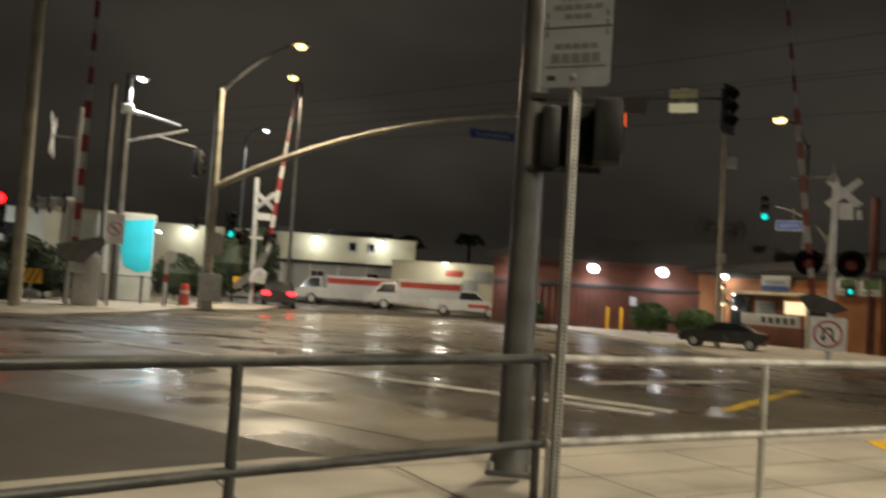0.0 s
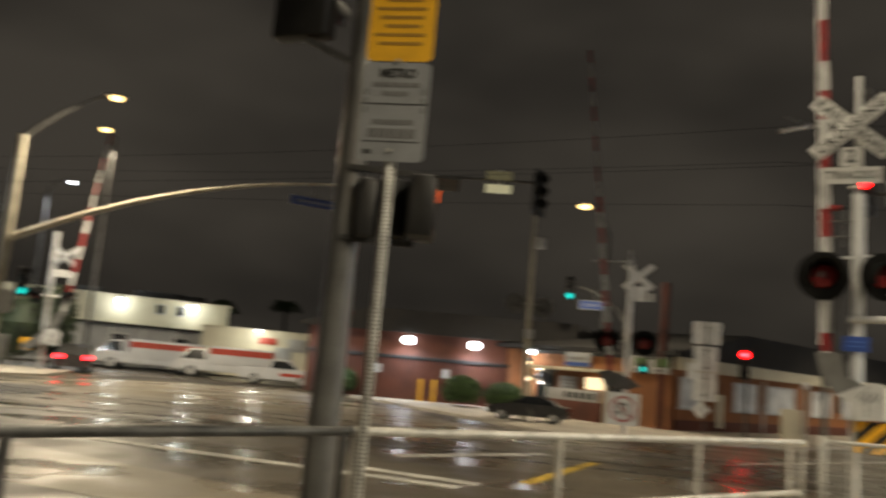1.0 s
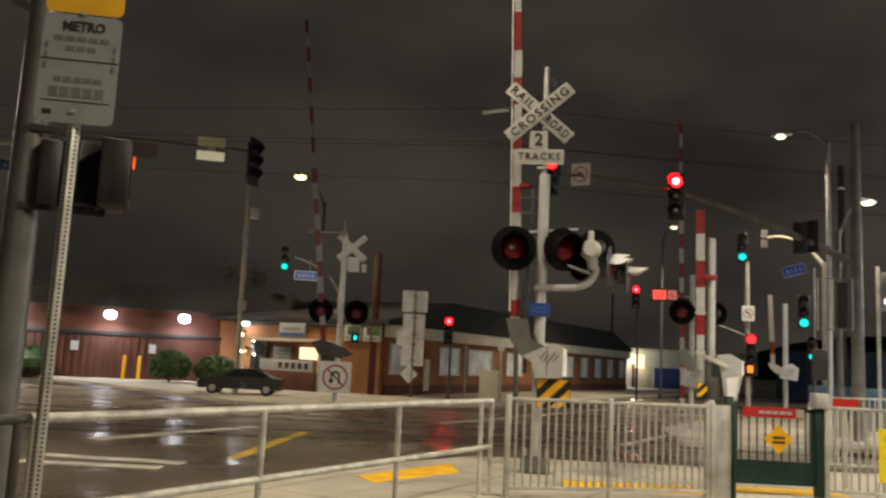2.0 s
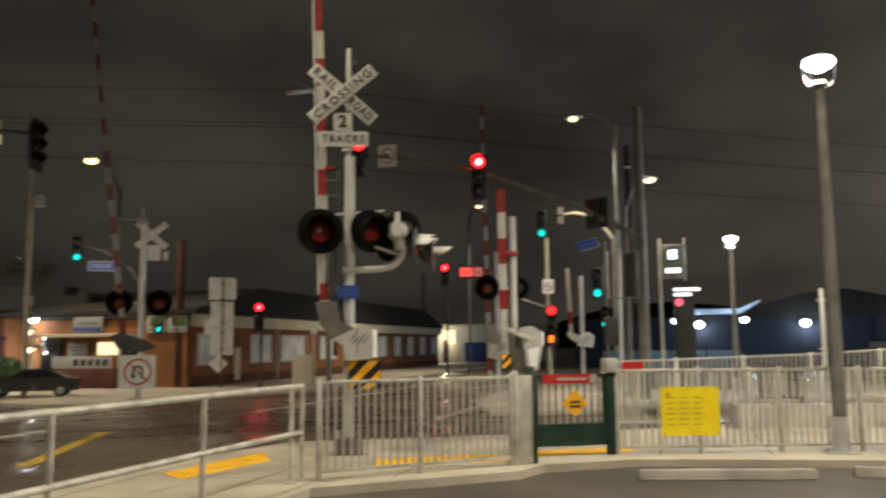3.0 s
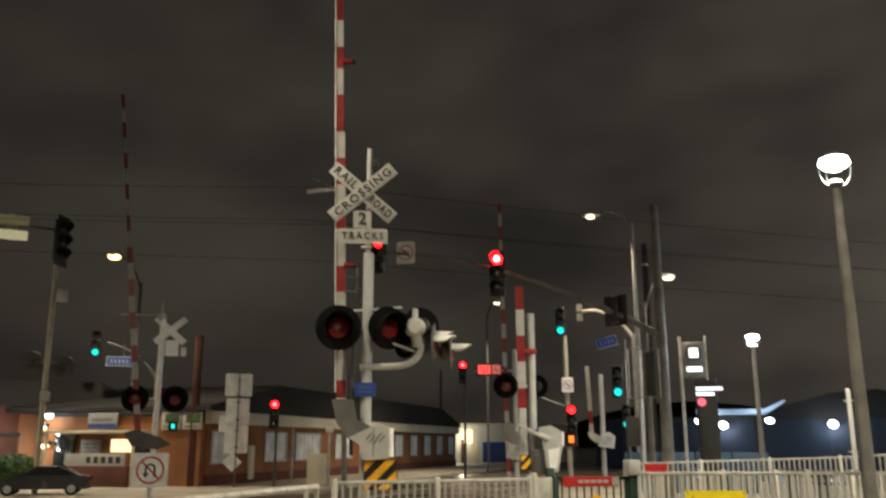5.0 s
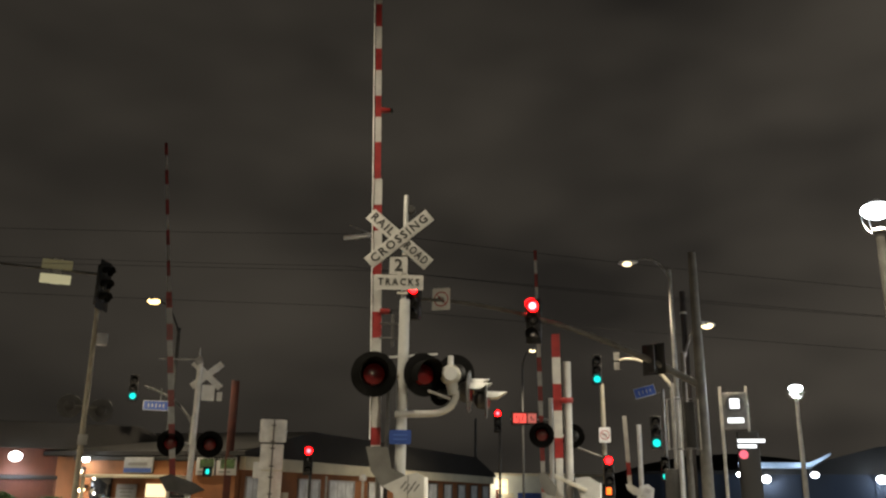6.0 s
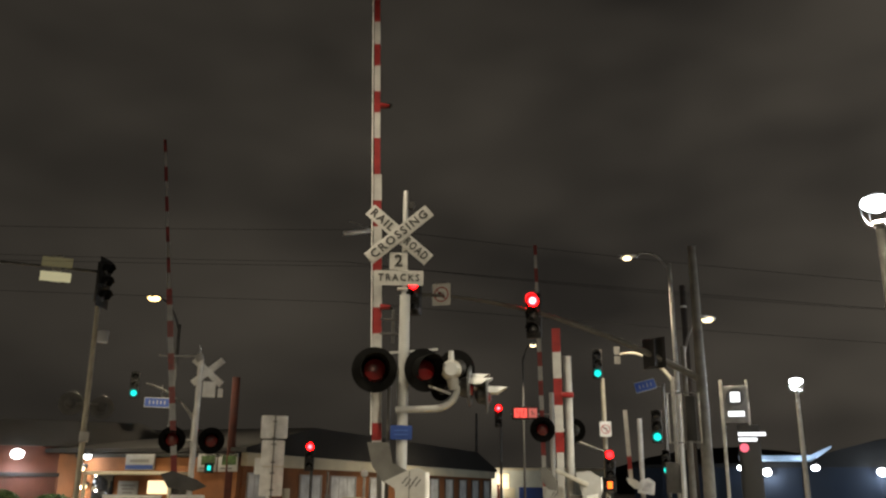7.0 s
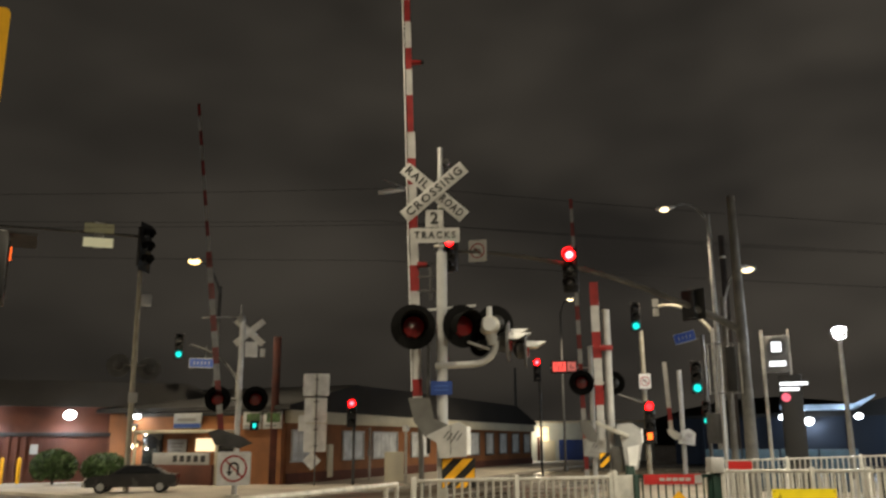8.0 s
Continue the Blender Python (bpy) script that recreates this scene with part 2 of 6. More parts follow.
def thing(name, x, y, z, rz, label, category, group="", kind=""):
    ob = new(name)
    ob.empty_display_size = 0.2
    ob.matrix_world = pose(x, y, z, 0, 0, rz)
    return tagged(ob, label, category, group, kind)


def facing(x, y):
    """Turn about z that makes a thing's front (its -y side) look at the corner where the walker stands."""
    return -math.degrees(math.atan2(x, y))


def B():
    return bmesh.new()


def lettering(text, size, width=0.0, deep=0.004, lean=0.0, gap=1.0):
    """Flat letters in the x-z plane, facing -y, centred, as a bmesh."""
    cu = bpy.data.curves.new("letters", "FONT")
    cu.body, cu.size, cu.extrude, cu.align_x, cu.align_y, cu.resolution_u = text, size, deep, "CENTER", "CENTER", 2
    cu.offset, cu.space_character = size * 0.02, gap
    ob = new("letters", cu)
    me = bpy.data.meshes.new_from_object(ob.evaluated_get(bpy.context.evaluated_depsgraph_get()))
    bpy.data.objects.remove(ob)
    bm = B()
    bm.from_mesh(me)
    bpy.data.meshes.remove(me)
    xs = [v.co.x for v in bm.verts]
    k = width / (max(xs) - min(xs)) if width else 1.0
    mid = (max(xs) + min(xs)) / 2
    for v in bm.verts:
        v.co = Vector(((v.co.x - mid) * k, -v.co.z, v.co.y))
    bmesh.ops.transform(bm, matrix=pose(0, 0, 0, 0, lean, 0), verts=bm.verts)
    return bm


def moved(bm, x, y, z, ry=0.0):
    bmesh.ops.transform(bm, matrix=pose(x, y, z, 0, ry, 0), verts=bm.verts)
    return bm


def lamp(parent, kind, z, power, color, loc=(0, 0), radius=0.15, spot=160):
    li = bpy.data.lights.new("lamp_light", kind)
    li.energy, li.color = power, color
    li.shadow_soft_size = radius
    if kind == "SPOT":
        li.spot_size, li.spot_blend = radians(spot), 0.6
    ob = new("lamp_light", li)
    ob.parent = parent
    ob.location = (loc[0], loc[1], z)
    return ob


SODIUM, WARM, LED = (1.0, 0.83, 0.57), (1.0, 0.83, 0.58), (0.93, 0.97, 1.0)
U, V = Vector((0.86, 0.51, 0)), Vector((-0.51, 0.86, 0))   # along and across the street

# ---- ground ----
ROAD = -0.10
bm = B()
bmesh.ops.create_grid(bm, x_segments=30, y_segments=30, size=900, matrix=pose(0, 0, ROAD))
ground = single("ground", bm, M_ASPH, "damp dark asphalt roadway with worn patches", "road", "structure")


def sheet(name, pts, z, material, label, category, low=-0.25):
    return single(name, slab(B(), pts, low, z), material, label, category, "structure")


# raised walks with real kerb steps
sheet("pavement_near", [(-9, -1.0), (-4.2, 4.6), (-1.32, 6.95), (-0.29, 7.35), (1.81, 8.6), (5.6, 10.85), (7.9, 11.6), (9.9, 10.4), (13.5, 8.6),
                        (19.5, 6.2), (19.5, 1.5), (14.0, 0.9), (12.15, 3.9), (10.0, 6.4), (8.75, 6.98), (8.1, 6.85), (5.6, 7.7), (0.6, 4.85), (-3.5, 1.0), (-6, -3)],
      0.0, M_CONC, "pale concrete corner pavement beside the railing", "pavement")
sheet("parking_lot", [(-30, -40), (-6, -3.02), (-3.5, 0.96), (0.6, 4.8), (5.6, 7.65), (8.1, 6.8), (8.72, 6.93), (9.95, 6.36), (12.1, 3.87), (13.95, 0.86), (40, -40)],
      ROAD + 0.006, M_LOT, "dark patched parking lot asphalt", "parking lot")
sheet("pavement_far", [(2.2, 44), (4.6, 37.6), (7.4, 28.3), (8.0, 24.6), (9.2, 23.4), (17.9, 25.7), (46, 42.4), (60, 52), (60, 80), (2, 80)],
      0.0, M_CONC, "pale concrete pavement in front of the brick building", "pavement")
sheet("pavement_left", [(-60, 10), (-16, 20.5), (-11.5, 23.5), (-10.4, 27.5), (-10.4, 32), (-8.2, 35.6), (-8.4, 41), (-30, 46), (-60, 46)],
      0.0, M_CONC, "concrete pavement at the track crossing", "pavement")
sheet("pavement_track_side", [(14.6, 13.4), (17.2, 16.6), (24, 20.4), (34, 26.5), (34, 8), (21, 6.5), (19.6, 6.4), (19.6, 9.5)],
      0.0, M_CONC, "concrete walk beside the station tracks", "pavement")
sheet("road_concrete", [(-12, 15.5), (-6.0, 12.3), (-0.2, 8.6), (1.2, 9.6), (-3.2, 13.4), (-8.2, 18.4), (-12, 20.2)],
      ROAD + 0.005, M_ROADC, "lighter worn concrete band across the roadway", "road", ROAD - 0.05)
sheet("road_concrete_far", [(-10, 21.2), (2.4, 20.6), (6.8, 23.2), (5.6, 30), (1.5, 40), (-5.5, 40), (-8.6, 30)],
      ROAD + 0.005, M_ROADC, "lighter worn concrete junction surface", "road", ROAD - 0.05)

sheet("asphalt_patch", [(-7.5, 10.6), (-5.2, 9.9), (-3.2, 9.0), (-0.9, 7.5), (-1.6, 7.05), (-4.2, 4.9), (-6.5, 2.5), (-9, 5)],
      ROAD + 0.008, M_LOT, "dark asphalt patch along the gutter", "road", ROAD - 0.05)
sheet("asphalt_patch", [(-8, 35.5), (-6, 43), (2.0, 47.5), (2.2, 44.5), (-2.5, 40.5)],
      ROAD + 0.008, M_LOT, "dark asphalt apron before the store", "road", ROAD - 0.05)

# one dark strip carries both the gutter dirt and the kerb's shadow
sheet("asphalt_patch", [(-11.3, 22.9), (-9.4, 21.6), (-5.8, 24.4), (-6.2, 28.6), (-10.1, 28.4), (-10.3, 26.8)],
      ROAD + 0.009, M_LOT, "dark dirty asphalt with painted kerb shade along the track kerb", "road", ROAD - 0.05)


def stripe(name, a, b, w, material, label):
    a, b = Vector((*a, 0)), Vector((*b, 0))
    d = (b - a).normalized()
    n = Vector((-d.y, d.x, 0)) * w / 2
    single(name, slab(B(), [(p.x, p.y) for p in (a - n, b - n, b + n, a + n)], ROAD - 0.02, ROAD + 0.012), material, label, "road marking", "structure")


stripe("crosswalk_line", (-9.6, 19.9), (-1.2, 19.8), 0.30, M_PAINT, "worn white crosswalk line on the road")
stripe("crosswalk_line", (-8.4, 18.1), (2.9, 11.7), 0.28, M_PAINT, "worn white crosswalk line on the road")
stripe("stop_line", (2.6, 15.3), (6.2, 17.6), 0.3, M_PAINT, "worn white stop line on the road")
stripe("crosswalk_line", (4.2, 12.6), (6.9, 16.5), 0.22, M_YPAINT, "worn yellow line on the road")
stripe("crosswalk_line", (1.6, 13.3), (3.3, 12.1), 0.3, M_PAINT, "worn white line on the road")
stripe("lane_line", (-5.5, 30), (1.0, 33.5), 0.2, M_PAINT, "worn white lane line on the road")
stripe("lane_line", (11.5, 18.6), (26, 26.9), 0.18, M_PAINT, "worn white lane line on the road")
stripe("lane_line", (13, 13.6), (20, 17.6), 0.18, M_PAINT, "worn white lane line on the road")

# tracks laid flush in the road
for k, off in enumerate((0.0, 1.435, 4.2, 5.635)):
    a = Vector((-22, 26.5, 0)) + Vector((0.36, 0.93, 0)) * off
    b = a + Vector((0.93, -0.36, 0)) * 62
    d, n = (b - a).normalized(), Vector((0.36, 0.93, 0))
    bm = B()
    for o, w, h in ((0, 0.07, 0.016), (-0.11, 0.10, 0.009), (0.11, 0.10, 0.009)):
        slab(bm, [((p + n * (o + s * w / 2)).x, (p + n * (o + s * w / 2)).y) for p, s in ((a, -1), (b, -1), (b, 1), (a, 1))], ROAD - 0.05, ROAD + h)
    single("track_rail", bm, M_STEELR, "worn steel running rail set flush in the road", "rail", "structure")

for pts in ([(7.05, 8.35), (7.55, 9.0), (9.1, 8.1), (8.8, 7.5)], [(9.3, 7.55), (9.55, 8.0), (10.95, 7.3), (10.7, 6.85)], [(4.9, 9.3), (4.95, 9.9), (6.9, 10.75), (6.5, 9.9)]):
    bm = slab(B(), pts, -0.02, 0.006)
    c0 = Vector((sum(p[0] for p in pts) / 4, sum(p[1] for p in pts) / 4, 0))
    e1 = (Vector((*pts[3], 0)) - Vector((*pts[0], 0)))
    e2 = (Vector((*pts[1], 0)) - Vector((*pts[0], 0)))
    for i in range(1, int(e1.length / 0.12)):
        for j in range(1, int(e2.length / 0.12)):
            q = Vector((*pts[0], 0)) + e1 * (i * 0.12 / e1.length) + e2 * (j * 0.12 / e2.length)
            rod(bm, (q.x, q.y, 0.004), (q.x, q.y, 0.014), 0.03, 0.02, 6)
    single("tactile_paving", bm, M_TACT, "yellow tactile paving with raised domes", "tactile paving", "structure")


# ---- handrail along the pavement ----
def handrail(pts, posts, material, label):
    t = thing("railing", pts[0][0], pts[0][1], 0, 0, label, "railing")
    o = Vector((pts[0][0], pts[0][1], 0))
    loc = [Vector((x, y, 0)) - o for x, y in pts]
    for name, z in (("top_rail", 1.08), ("mid_rail", 0.55)):
        part(name, pipe(B(), [p + Vector((0, 0, z)) for p in loc], 0.030), material, t)
    for x, y in posts:
        p = Vector((x, y, 0)) - o
        part("post", rod(B(), p, p + Vector((0, 0, 1.08)), 0.027), material, t)
    for x, y in posts:
        p = Vector((x, y, 0)) - o
        part("base_flange", rod(B(), p, p + Vector((0, 0, 0.02)), 0.07), material, t)
    return t


RC = Vector((0.62, 5.30, 0))
RE = Vector((5.85, 8.22, 0))
# light on the two runs is put into their steel colours
handrail([(-6.2, -0.6), (-1.0, 4.0), (RC.x, RC.y)], [(-4.6, 0.82), (-2.62, 2.57), (-1.0, 4.0), (RC.x - 0.03, RC.y - 0.02)], M_DRAIL, "steel pipe railing painted dark as if unlit, with a middle rail")
rail_dir = (RE - RC)
handrail([(RC.x + 0.03, RC.y + 0.02), (RC + rail_dir * 0.5).xy[:], RE.xy[:]], [(RC + rail_dir * s).xy[:] for s in (0.012, 0.335, 0.66, 0.955, 1.0)], M_RAIL, "steel pipe railing painted pale as if brightly lit, with a middle rail")


# ---- picket fences ----
def picket_fence(a, b, h, gap, post_gap, material, label, z=0.0, bottom=0.10, pick=True, rise=0.0):
    a, b = Vector((*a, z)), Vector((*b, z + rise))
    length = (b.xy - a.xy).length
    rz = math.degrees(math.atan2(b.y - a.y, b.x - a.x))
    slope = rise / length
    t = thing("fence", a.x, a.y, z, rz, label, "fence")
    for name, zz in (("top_rail", h), ("bottom_rail", bottom)):
        bm = box(B(), (0, 0, 0), (length, 0.045, 0.04), bevel=0.006)
        for v in bm.verts:
            v.co += Vector((length / 2, 0, zz + (v.co.x + length / 2) * slope))
        part(name, bm, material, t)
    n = int(length / gap)
    me = mesh_of("picket", box(B(), (0, 0, (h + bottom) / 2 - bottom), (0.024, 0.024, h - bottom)), material)
    for i in range(1, n):
        ob = part("picket", me, material, t)
        ob.location = (i * length / n, 0, bottom + i * length / n * slope)
    m = max(1, round(length / post_gap))
    mp = mesh_of("post", box(B(), (0, 0, (h + 0.05) / 2), (0.06, 0.06, h + 0.05), bevel=0.008), material)
    for i in range(m + 1):
        ob = part("post", mp, material, t)
        ob.location = (i * length / m, 0, i * length / m * slope)
    return t


picket_fence((5.95, 8.02), (8.42, 7.25), 1.12, 0.098, 1.3, M_GALV, "galvanised steel picket fence beside the pavement")
picket_fence((10.22, 6.85), (12.9, 4.55), 1.16, 0.098, 1.2, M_GALV, "galvanised steel picket fence with a yellow banner")
picket_fence((12.9, 4.55), (15.6, 0.6), 1.16, 0.098, 1.2, M_GALV, "galvanised steel picket fence beside the lamp post")
picket_fence((16.6, 11.4), (19.6, 8.0), 1.12, 0.11, 1.5, M_GALV, "galvanised picket fence along the station ramp", rise=0.15)
picket_fence((19.6, 8.0), (22.5, 1.5), 1.12, 0.11, 1.5, M_GALV, "galvanised picket fence rising along the station ramp", z=0.15, rise=0.45)
picket_fence((13.2, 9.2), (16.2, 6.4), 1.05, 0.11, 1.5, M_GALV, "galvanised picket fence of the track walkway")
picket_fence((16.2, 6.4), (18.2, 1.5), 1.05, 0.11, 1.5, M_GALV, "galvanised picket fence of the track walkway")

# ---- buildings ----
def window(parent, x, z0, w, h, face_y, pane_mat, frame_mat, bars=1):
    """A window unit set in a wall whose outer face is at face_y (front towards -y)."""
    fr = B()
    for cx, cz, sx, sz in ((x - w / 2, z0 + h / 2, 0.07, h), (x + w / 2, z0 + h / 2, 0.07, h), (x, z0, w + 0.14, 0.08), (x, z0 + h, w + 0.07, 0.07)):
        box(fr, (cx, face_y - 0.02, cz), (sx, 0.12, sz), bevel=0.01)
    for i in range(1, bars + 1):
        box(fr, (x - w / 2 + w * i / (bars + 1), face_y - 0.005, z0 + h / 2), (0.04, 0.06, h))
    win = part("window", fr, frame_mat, parent)
    part("pane", box(B(), (x, face_y - 0.008, z0 + h / 2), (w - 0.02, 0.03, h - 0.02)), pane_mat, win)
    return win


# brick building round the far corner: return wall and long street front
b2 = thing("brick_building", 15.7, 30.2, 0, math.degrees(math.atan2(0.51, 0.86)), "low brown brick building with cream fascia and dark roof", "building")
part("wall", box(B(), (17.4, 5.0, 1.4), (34.8, 10, 2.8)), M_BRICKO, b2)
part("fascia", box(B(), (17.4, -0.12, 2.58), (35.1, 0.3, 0.5), bevel=0.02), M_CREAM, b2)
part("roof", prism(B(), [(-0.4, 2.84), (35.2, 2.84), (35.2, 3.0), (30, 4.1), (5, 4.1), (-0.4, 3.0)], -0.35, 10.2), M_ROOF, b2)
part("plinth", box(B(), (17.4, -0.02, 0.2), (34.8, 0.08, 0.4), bevel=0.01), M_BRICK, b2)
for s0, s1 in ((0.35, 1.9), (4.55, 6.5), (7.5, 10.2), (12.0, 14.2), (15.6, 17.6)):
    window(b2, (s0 + s1) / 2, 0.85, s1 - s0, 1.2, 0.0, M_PANEW, M_SILV, 2)
for i in range(5):
    window(b2, 21.8 + i * 2.9, 0.80, 1.6, 1.35, 0.0, M_PANEW, M_POLE, 0)
part("door", box(B(), (3.4, -0.03, 0.82), (0.48, 0.08, 1.36), bevel=0.01), M_CREAM, b2, "narrow cream painted panel door")

b1 = thing("brick_shop", 2.0, 40.2, 0, math.degrees(math.atan2(-2.9, 11.4)), "dark red brick shop front with wall lamps", "building")
part("wall", box(B(), (7.0, 5.0, 1.55), (14, 10, 3.1)), M_BRICK, b1)
part("roof", prism(B(), [(-0.4, 3.1), (14.6, 3.1), (14.6, 3.25), (12.5, 4.15), (3, 4.15), (-0.4, 3.25)], -0.4, 10.2), M_ROOF, b1)
part("band", box(B(), (7.0, -0.04, 1.95), (14.0, 0.1, 0.16), bevel=0.01), M_ROOF, b1)
for i in range(46):
    part("rib", box(B(), (0.2 + i * 0.3, -0.03, 0.95), (0.09, 0.08, 1.8)), M_BRICK, b1)
for x in (3.4, 6.6):
    part("notice", box(B(), (x, -0.09, 1.35), (0.3, 0.02, 0.4)), M_SIGNW, b1, "small pale notice")
for i, s in enumerate((1.1, 4.75, 7.85, 10.75)):
    fx = part("wall_lamp", box(B(), (s, -0.18, 2.86), (0.3, 0.3, 0.12), bevel=0.03), M_DPOLE, b1)
    # lens built oversize to take in the glare round the lamp
    part("lens", lathe(B(), [(0.05, -0.24), (0.2, -0.18), (0.25, -0.04), (0.22, 0.07), (0.08, 0.14)], (s, -0.36, 2.8)), G_LED, fx, "lit white lens")
    lamp(b1, "SPOT", 2.62, 170, (0.80, 0.89, 1.0), (s, -0.75), 0.08, 165)

# entrance side of the brick building
ret = thing("entrance_wall", 11.49, 36.65, 0, math.degrees(math.atan2(-0.86, 0.51)), "brick entrance wall with small signs and warm lamps", "building")
part("wall", box(B(), (3.85, 0.16, 1.4), (7.6, 0.3, 2.8)), M_BRICKO, ret)
part("fascia", box(B(), (3.85, 0.0, 2.72), (7.7, 0.2, 0.16), bevel=0.01), M_ROOF, ret)
part("canopy", box(B(), (3.4, -0.5, 2.02), (4.2, 1.1, 0.12), bevel=0.02), M_CREAM, ret)
for x in (1.4, 5.4):
    part("canopy_post", box(B(), (x, -0.98, 0.98), (0.1, 0.1, 1.96)), M_CREAM, ret)
part("door", box(B(), (1.5, -0.04, 1.0), (1.0, 0.08, 2.0), bevel=0.01), M_GLASS, ret, "dark glazed door")
sg = part("shop_sign", box(B(), (3.3, -0.16, 2.46), (1.35, 0.1, 0.6), bevel=0.02), M_SIGND, ret, "white sign panel with a blue band")
part("band", box(B(), (3.3, -0.218, 2.26), (1.3, 0.012, 0.16)), M_BLUE, sg)
part("text_bar", box(B(), (3.3, -0.218, 2.5), (0.9, 0.012, 0.12)), M_GINK, sg)
part("window", box(B(), (4.2, -0.05, 1.5), (1.0, 0.08, 0.5), bevel=0.01), G_SHOP, ret, "lit window")
part("dark_window", box(B(), (5.25, -0.04, 1.45), (0.9, 0.06, 0.7), bevel=0.01), M_GLASS, ret, "dark unlit window")
ptr = part("poster", box(B(), (2.75, -0.04, 1.42), (0.95, 0.05, 0.62), bevel=0.008), M_SIGND, ret, "pale poster that cannot be read")
for i in range(3):
    part("text_bar", box(B(), (2.75, -0.068, 1.56 - i * 0.14), (0.7 - 0.12 * i, 0.006, 0.05)), M_GINK, ptr)
part("low_wall", box(B(), (3.9, -1.15, 0.38), (3.0, 0.16, 0.76), bevel=0.01), M_BRICK, ret)
hs = part("hanging_sign", box(B(), (3.9, -1.2, 0.98), (2.7, 0.06, 0.46), bevel=0.01), M_SIGNW, ret, "white sign with dark letters that cannot be read")
for i in range(5):
    part("text_bar", box(B(), (3.65 + i * 0.33, -1.235, 0.98), (0.2, 0.012, 0.24)), M_INK, hs)
for i, x in enumerate((6.35, 7.28)):
    g = part("shop_sign", box(B(), (x, -0.06, 2.44), (0.86, 0.08, 0.68), bevel=0.02), M_SIGNW, ret, "white and green sign panel")
    part("patch", box(B(), (x + 0.06, -0.108, 2.52), (0.62, 0.012, 0.34)), M_LEAF, g)
    part("text_bar", box(B(), (x - 0.05, -0.108, 2.22), (0.5, 0.012, 0.06)), M_GINK, g)
for s, z, c, p in ((0.55, 2.3, SODIUM, 16), (0.75, 1.6, (1, 0.86, 0.75), 22), (0.79, 2.78, LED, 30)):
    fx = part("wall_lamp", box(B(), (s, -0.15, z), (0.2, 0.24, 0.16), bevel=0.03), M_DPOLE, ret)
    part("lens", lathe(B(), [(0.04, -0.14), (0.12, -0.1), (0.15, -0.02), (0.13, 0.03)], (s, -0.28, z - 0.08)), G_LED if z > 2.5 else G_WARM, fx, "lit lens")
    lamp(ret, "POINT", z - 0.2, p, c, (s, -0.45), 0.06)

# pale building with teal mural
mb = thing("mural_building", -15.0, 35.6, 0, 20.0, "pale building with a teal painted mural", "building")
part("wall", box(B(), (-0.2, 3.0, 1.85), (4.4, 6.0, 3.7)), M_PALE, mb)
part("mural", prism(B(), [(0.85, 1.5), (1.4, 1.25), (1.96, 1.35), (1.96, 3.6), (0.75, 3.45), (0.55, 2.6)], -0.02, 0.02), M_CYAN, mb, "teal painted patch")
part("parapet", box(B(), (-0.2, 3.0, 3.74), (4.5, 6.1, 0.12), bevel=0.02), M_CREAM, mb)
part("door", box(B(), (-1.4, -0.02, 0.95), (0.9, 0.06, 1.9), bevel=0.01), M_GREYW, mb)
fx = part("wall_lamp", box(B(), (2.12, 0.6, 3.2), (0.2, 0.3, 0.16), bevel=0.03), M_DPOLE, mb)
part("lens", box(B(), (2.16, 0.55, 3.1), (0.18, 0.26, 0.06), bevel=0.02), G_LED, fx)
lamp(mb, "POINT", 3.0, 90, LED, (2.3, -1.3), 0.08)

# long cream warehouse with lower grey front
wh = thing("warehouse", -25.0, 53.6, 0, 11.5, "long cream warehouse with wall lamps above a grey front", "building")
part("wall", box(B(), (11.4, 6.0, 2.2), (22.8, 12.0, 4.4)), M_CREAM, wh)
part("parapet", box(B(), (11.4, 6.0, 4.43), (23.0, 12.2, 0.14), bevel=0.02), M_CREAM, wh)
part("grey_front", box(B(), (16.6, -1.0, 1.25), (14.0, 2.0, 2.5)), M_GREYW, wh)
part("front_roof", box(B(), (16.6, -1.1, 2.56), (14.4, 2.4, 0.14), bevel=0.02), M_ROOF, wh)
for i in range(8):
    part("pilaster", box(B(), (10.0 + i * 1.85, -2.03, 1.25), (0.16, 0.1, 2.5)), M_SILV, wh)
for i in range(3):
    window(wh, 12.4 + i * 3.6, 0.9, 1.0, 1.1, -2.0, M_GLASS, M_SILV, 1)
for x in (18.4, 19.7):
    window(wh, x, 3.5, 0.5, 0.6, 0.0, M_GLASS, M_SILV, 0)
for s in (7.5, 15.9, 20.4):
    fx = part("wall_lamp", box(B(), (s, -0.2, 4.25), (0.34, 0.36, 0.16), bevel=0.03), M_DPOLE, wh)
    part("lens", lathe(B(), [(0.05, -0.22), (0.18, -0.15), (0.23, -0.03), (0.18, 0.09), (0.08, 0.14)], (s, -0.4, 4.14)), G_LED, fx)
    lamp(wh, "POINT", 3.9, 70, (0.98, 1.0, 0.86), (s, -1.2), 0.1)
for x, z, w in ((14, 4.75, 1.6), (18.6, 4.85, 3.4), (21, 4.8, 1.2)):
    part("roof_unit", box(B(), (x, 4, z), (w, 1.2, 0.5), bevel=0.03), M_ROOF, wh)
wc = thing("cream_store", -4.0, 54.8, 0, 0.0, "cream rendered store with a red sign and wall lamp", "building")
part("wall", box(B(), (3.6, 4.0, 1.48), (7.2, 8.0, 2.96)), M_CREAM, wc)
part("parapet", box(B(), (3.6, 4.0, 2.99), (7.3, 8.1, 0.12), bevel=0.02), M_CREAM, wc)
part("door", box(B(), (5.2, -0.03, 1.0), (1.0, 0.08, 2.0), bevel=0.01), M_GREYW, wc)
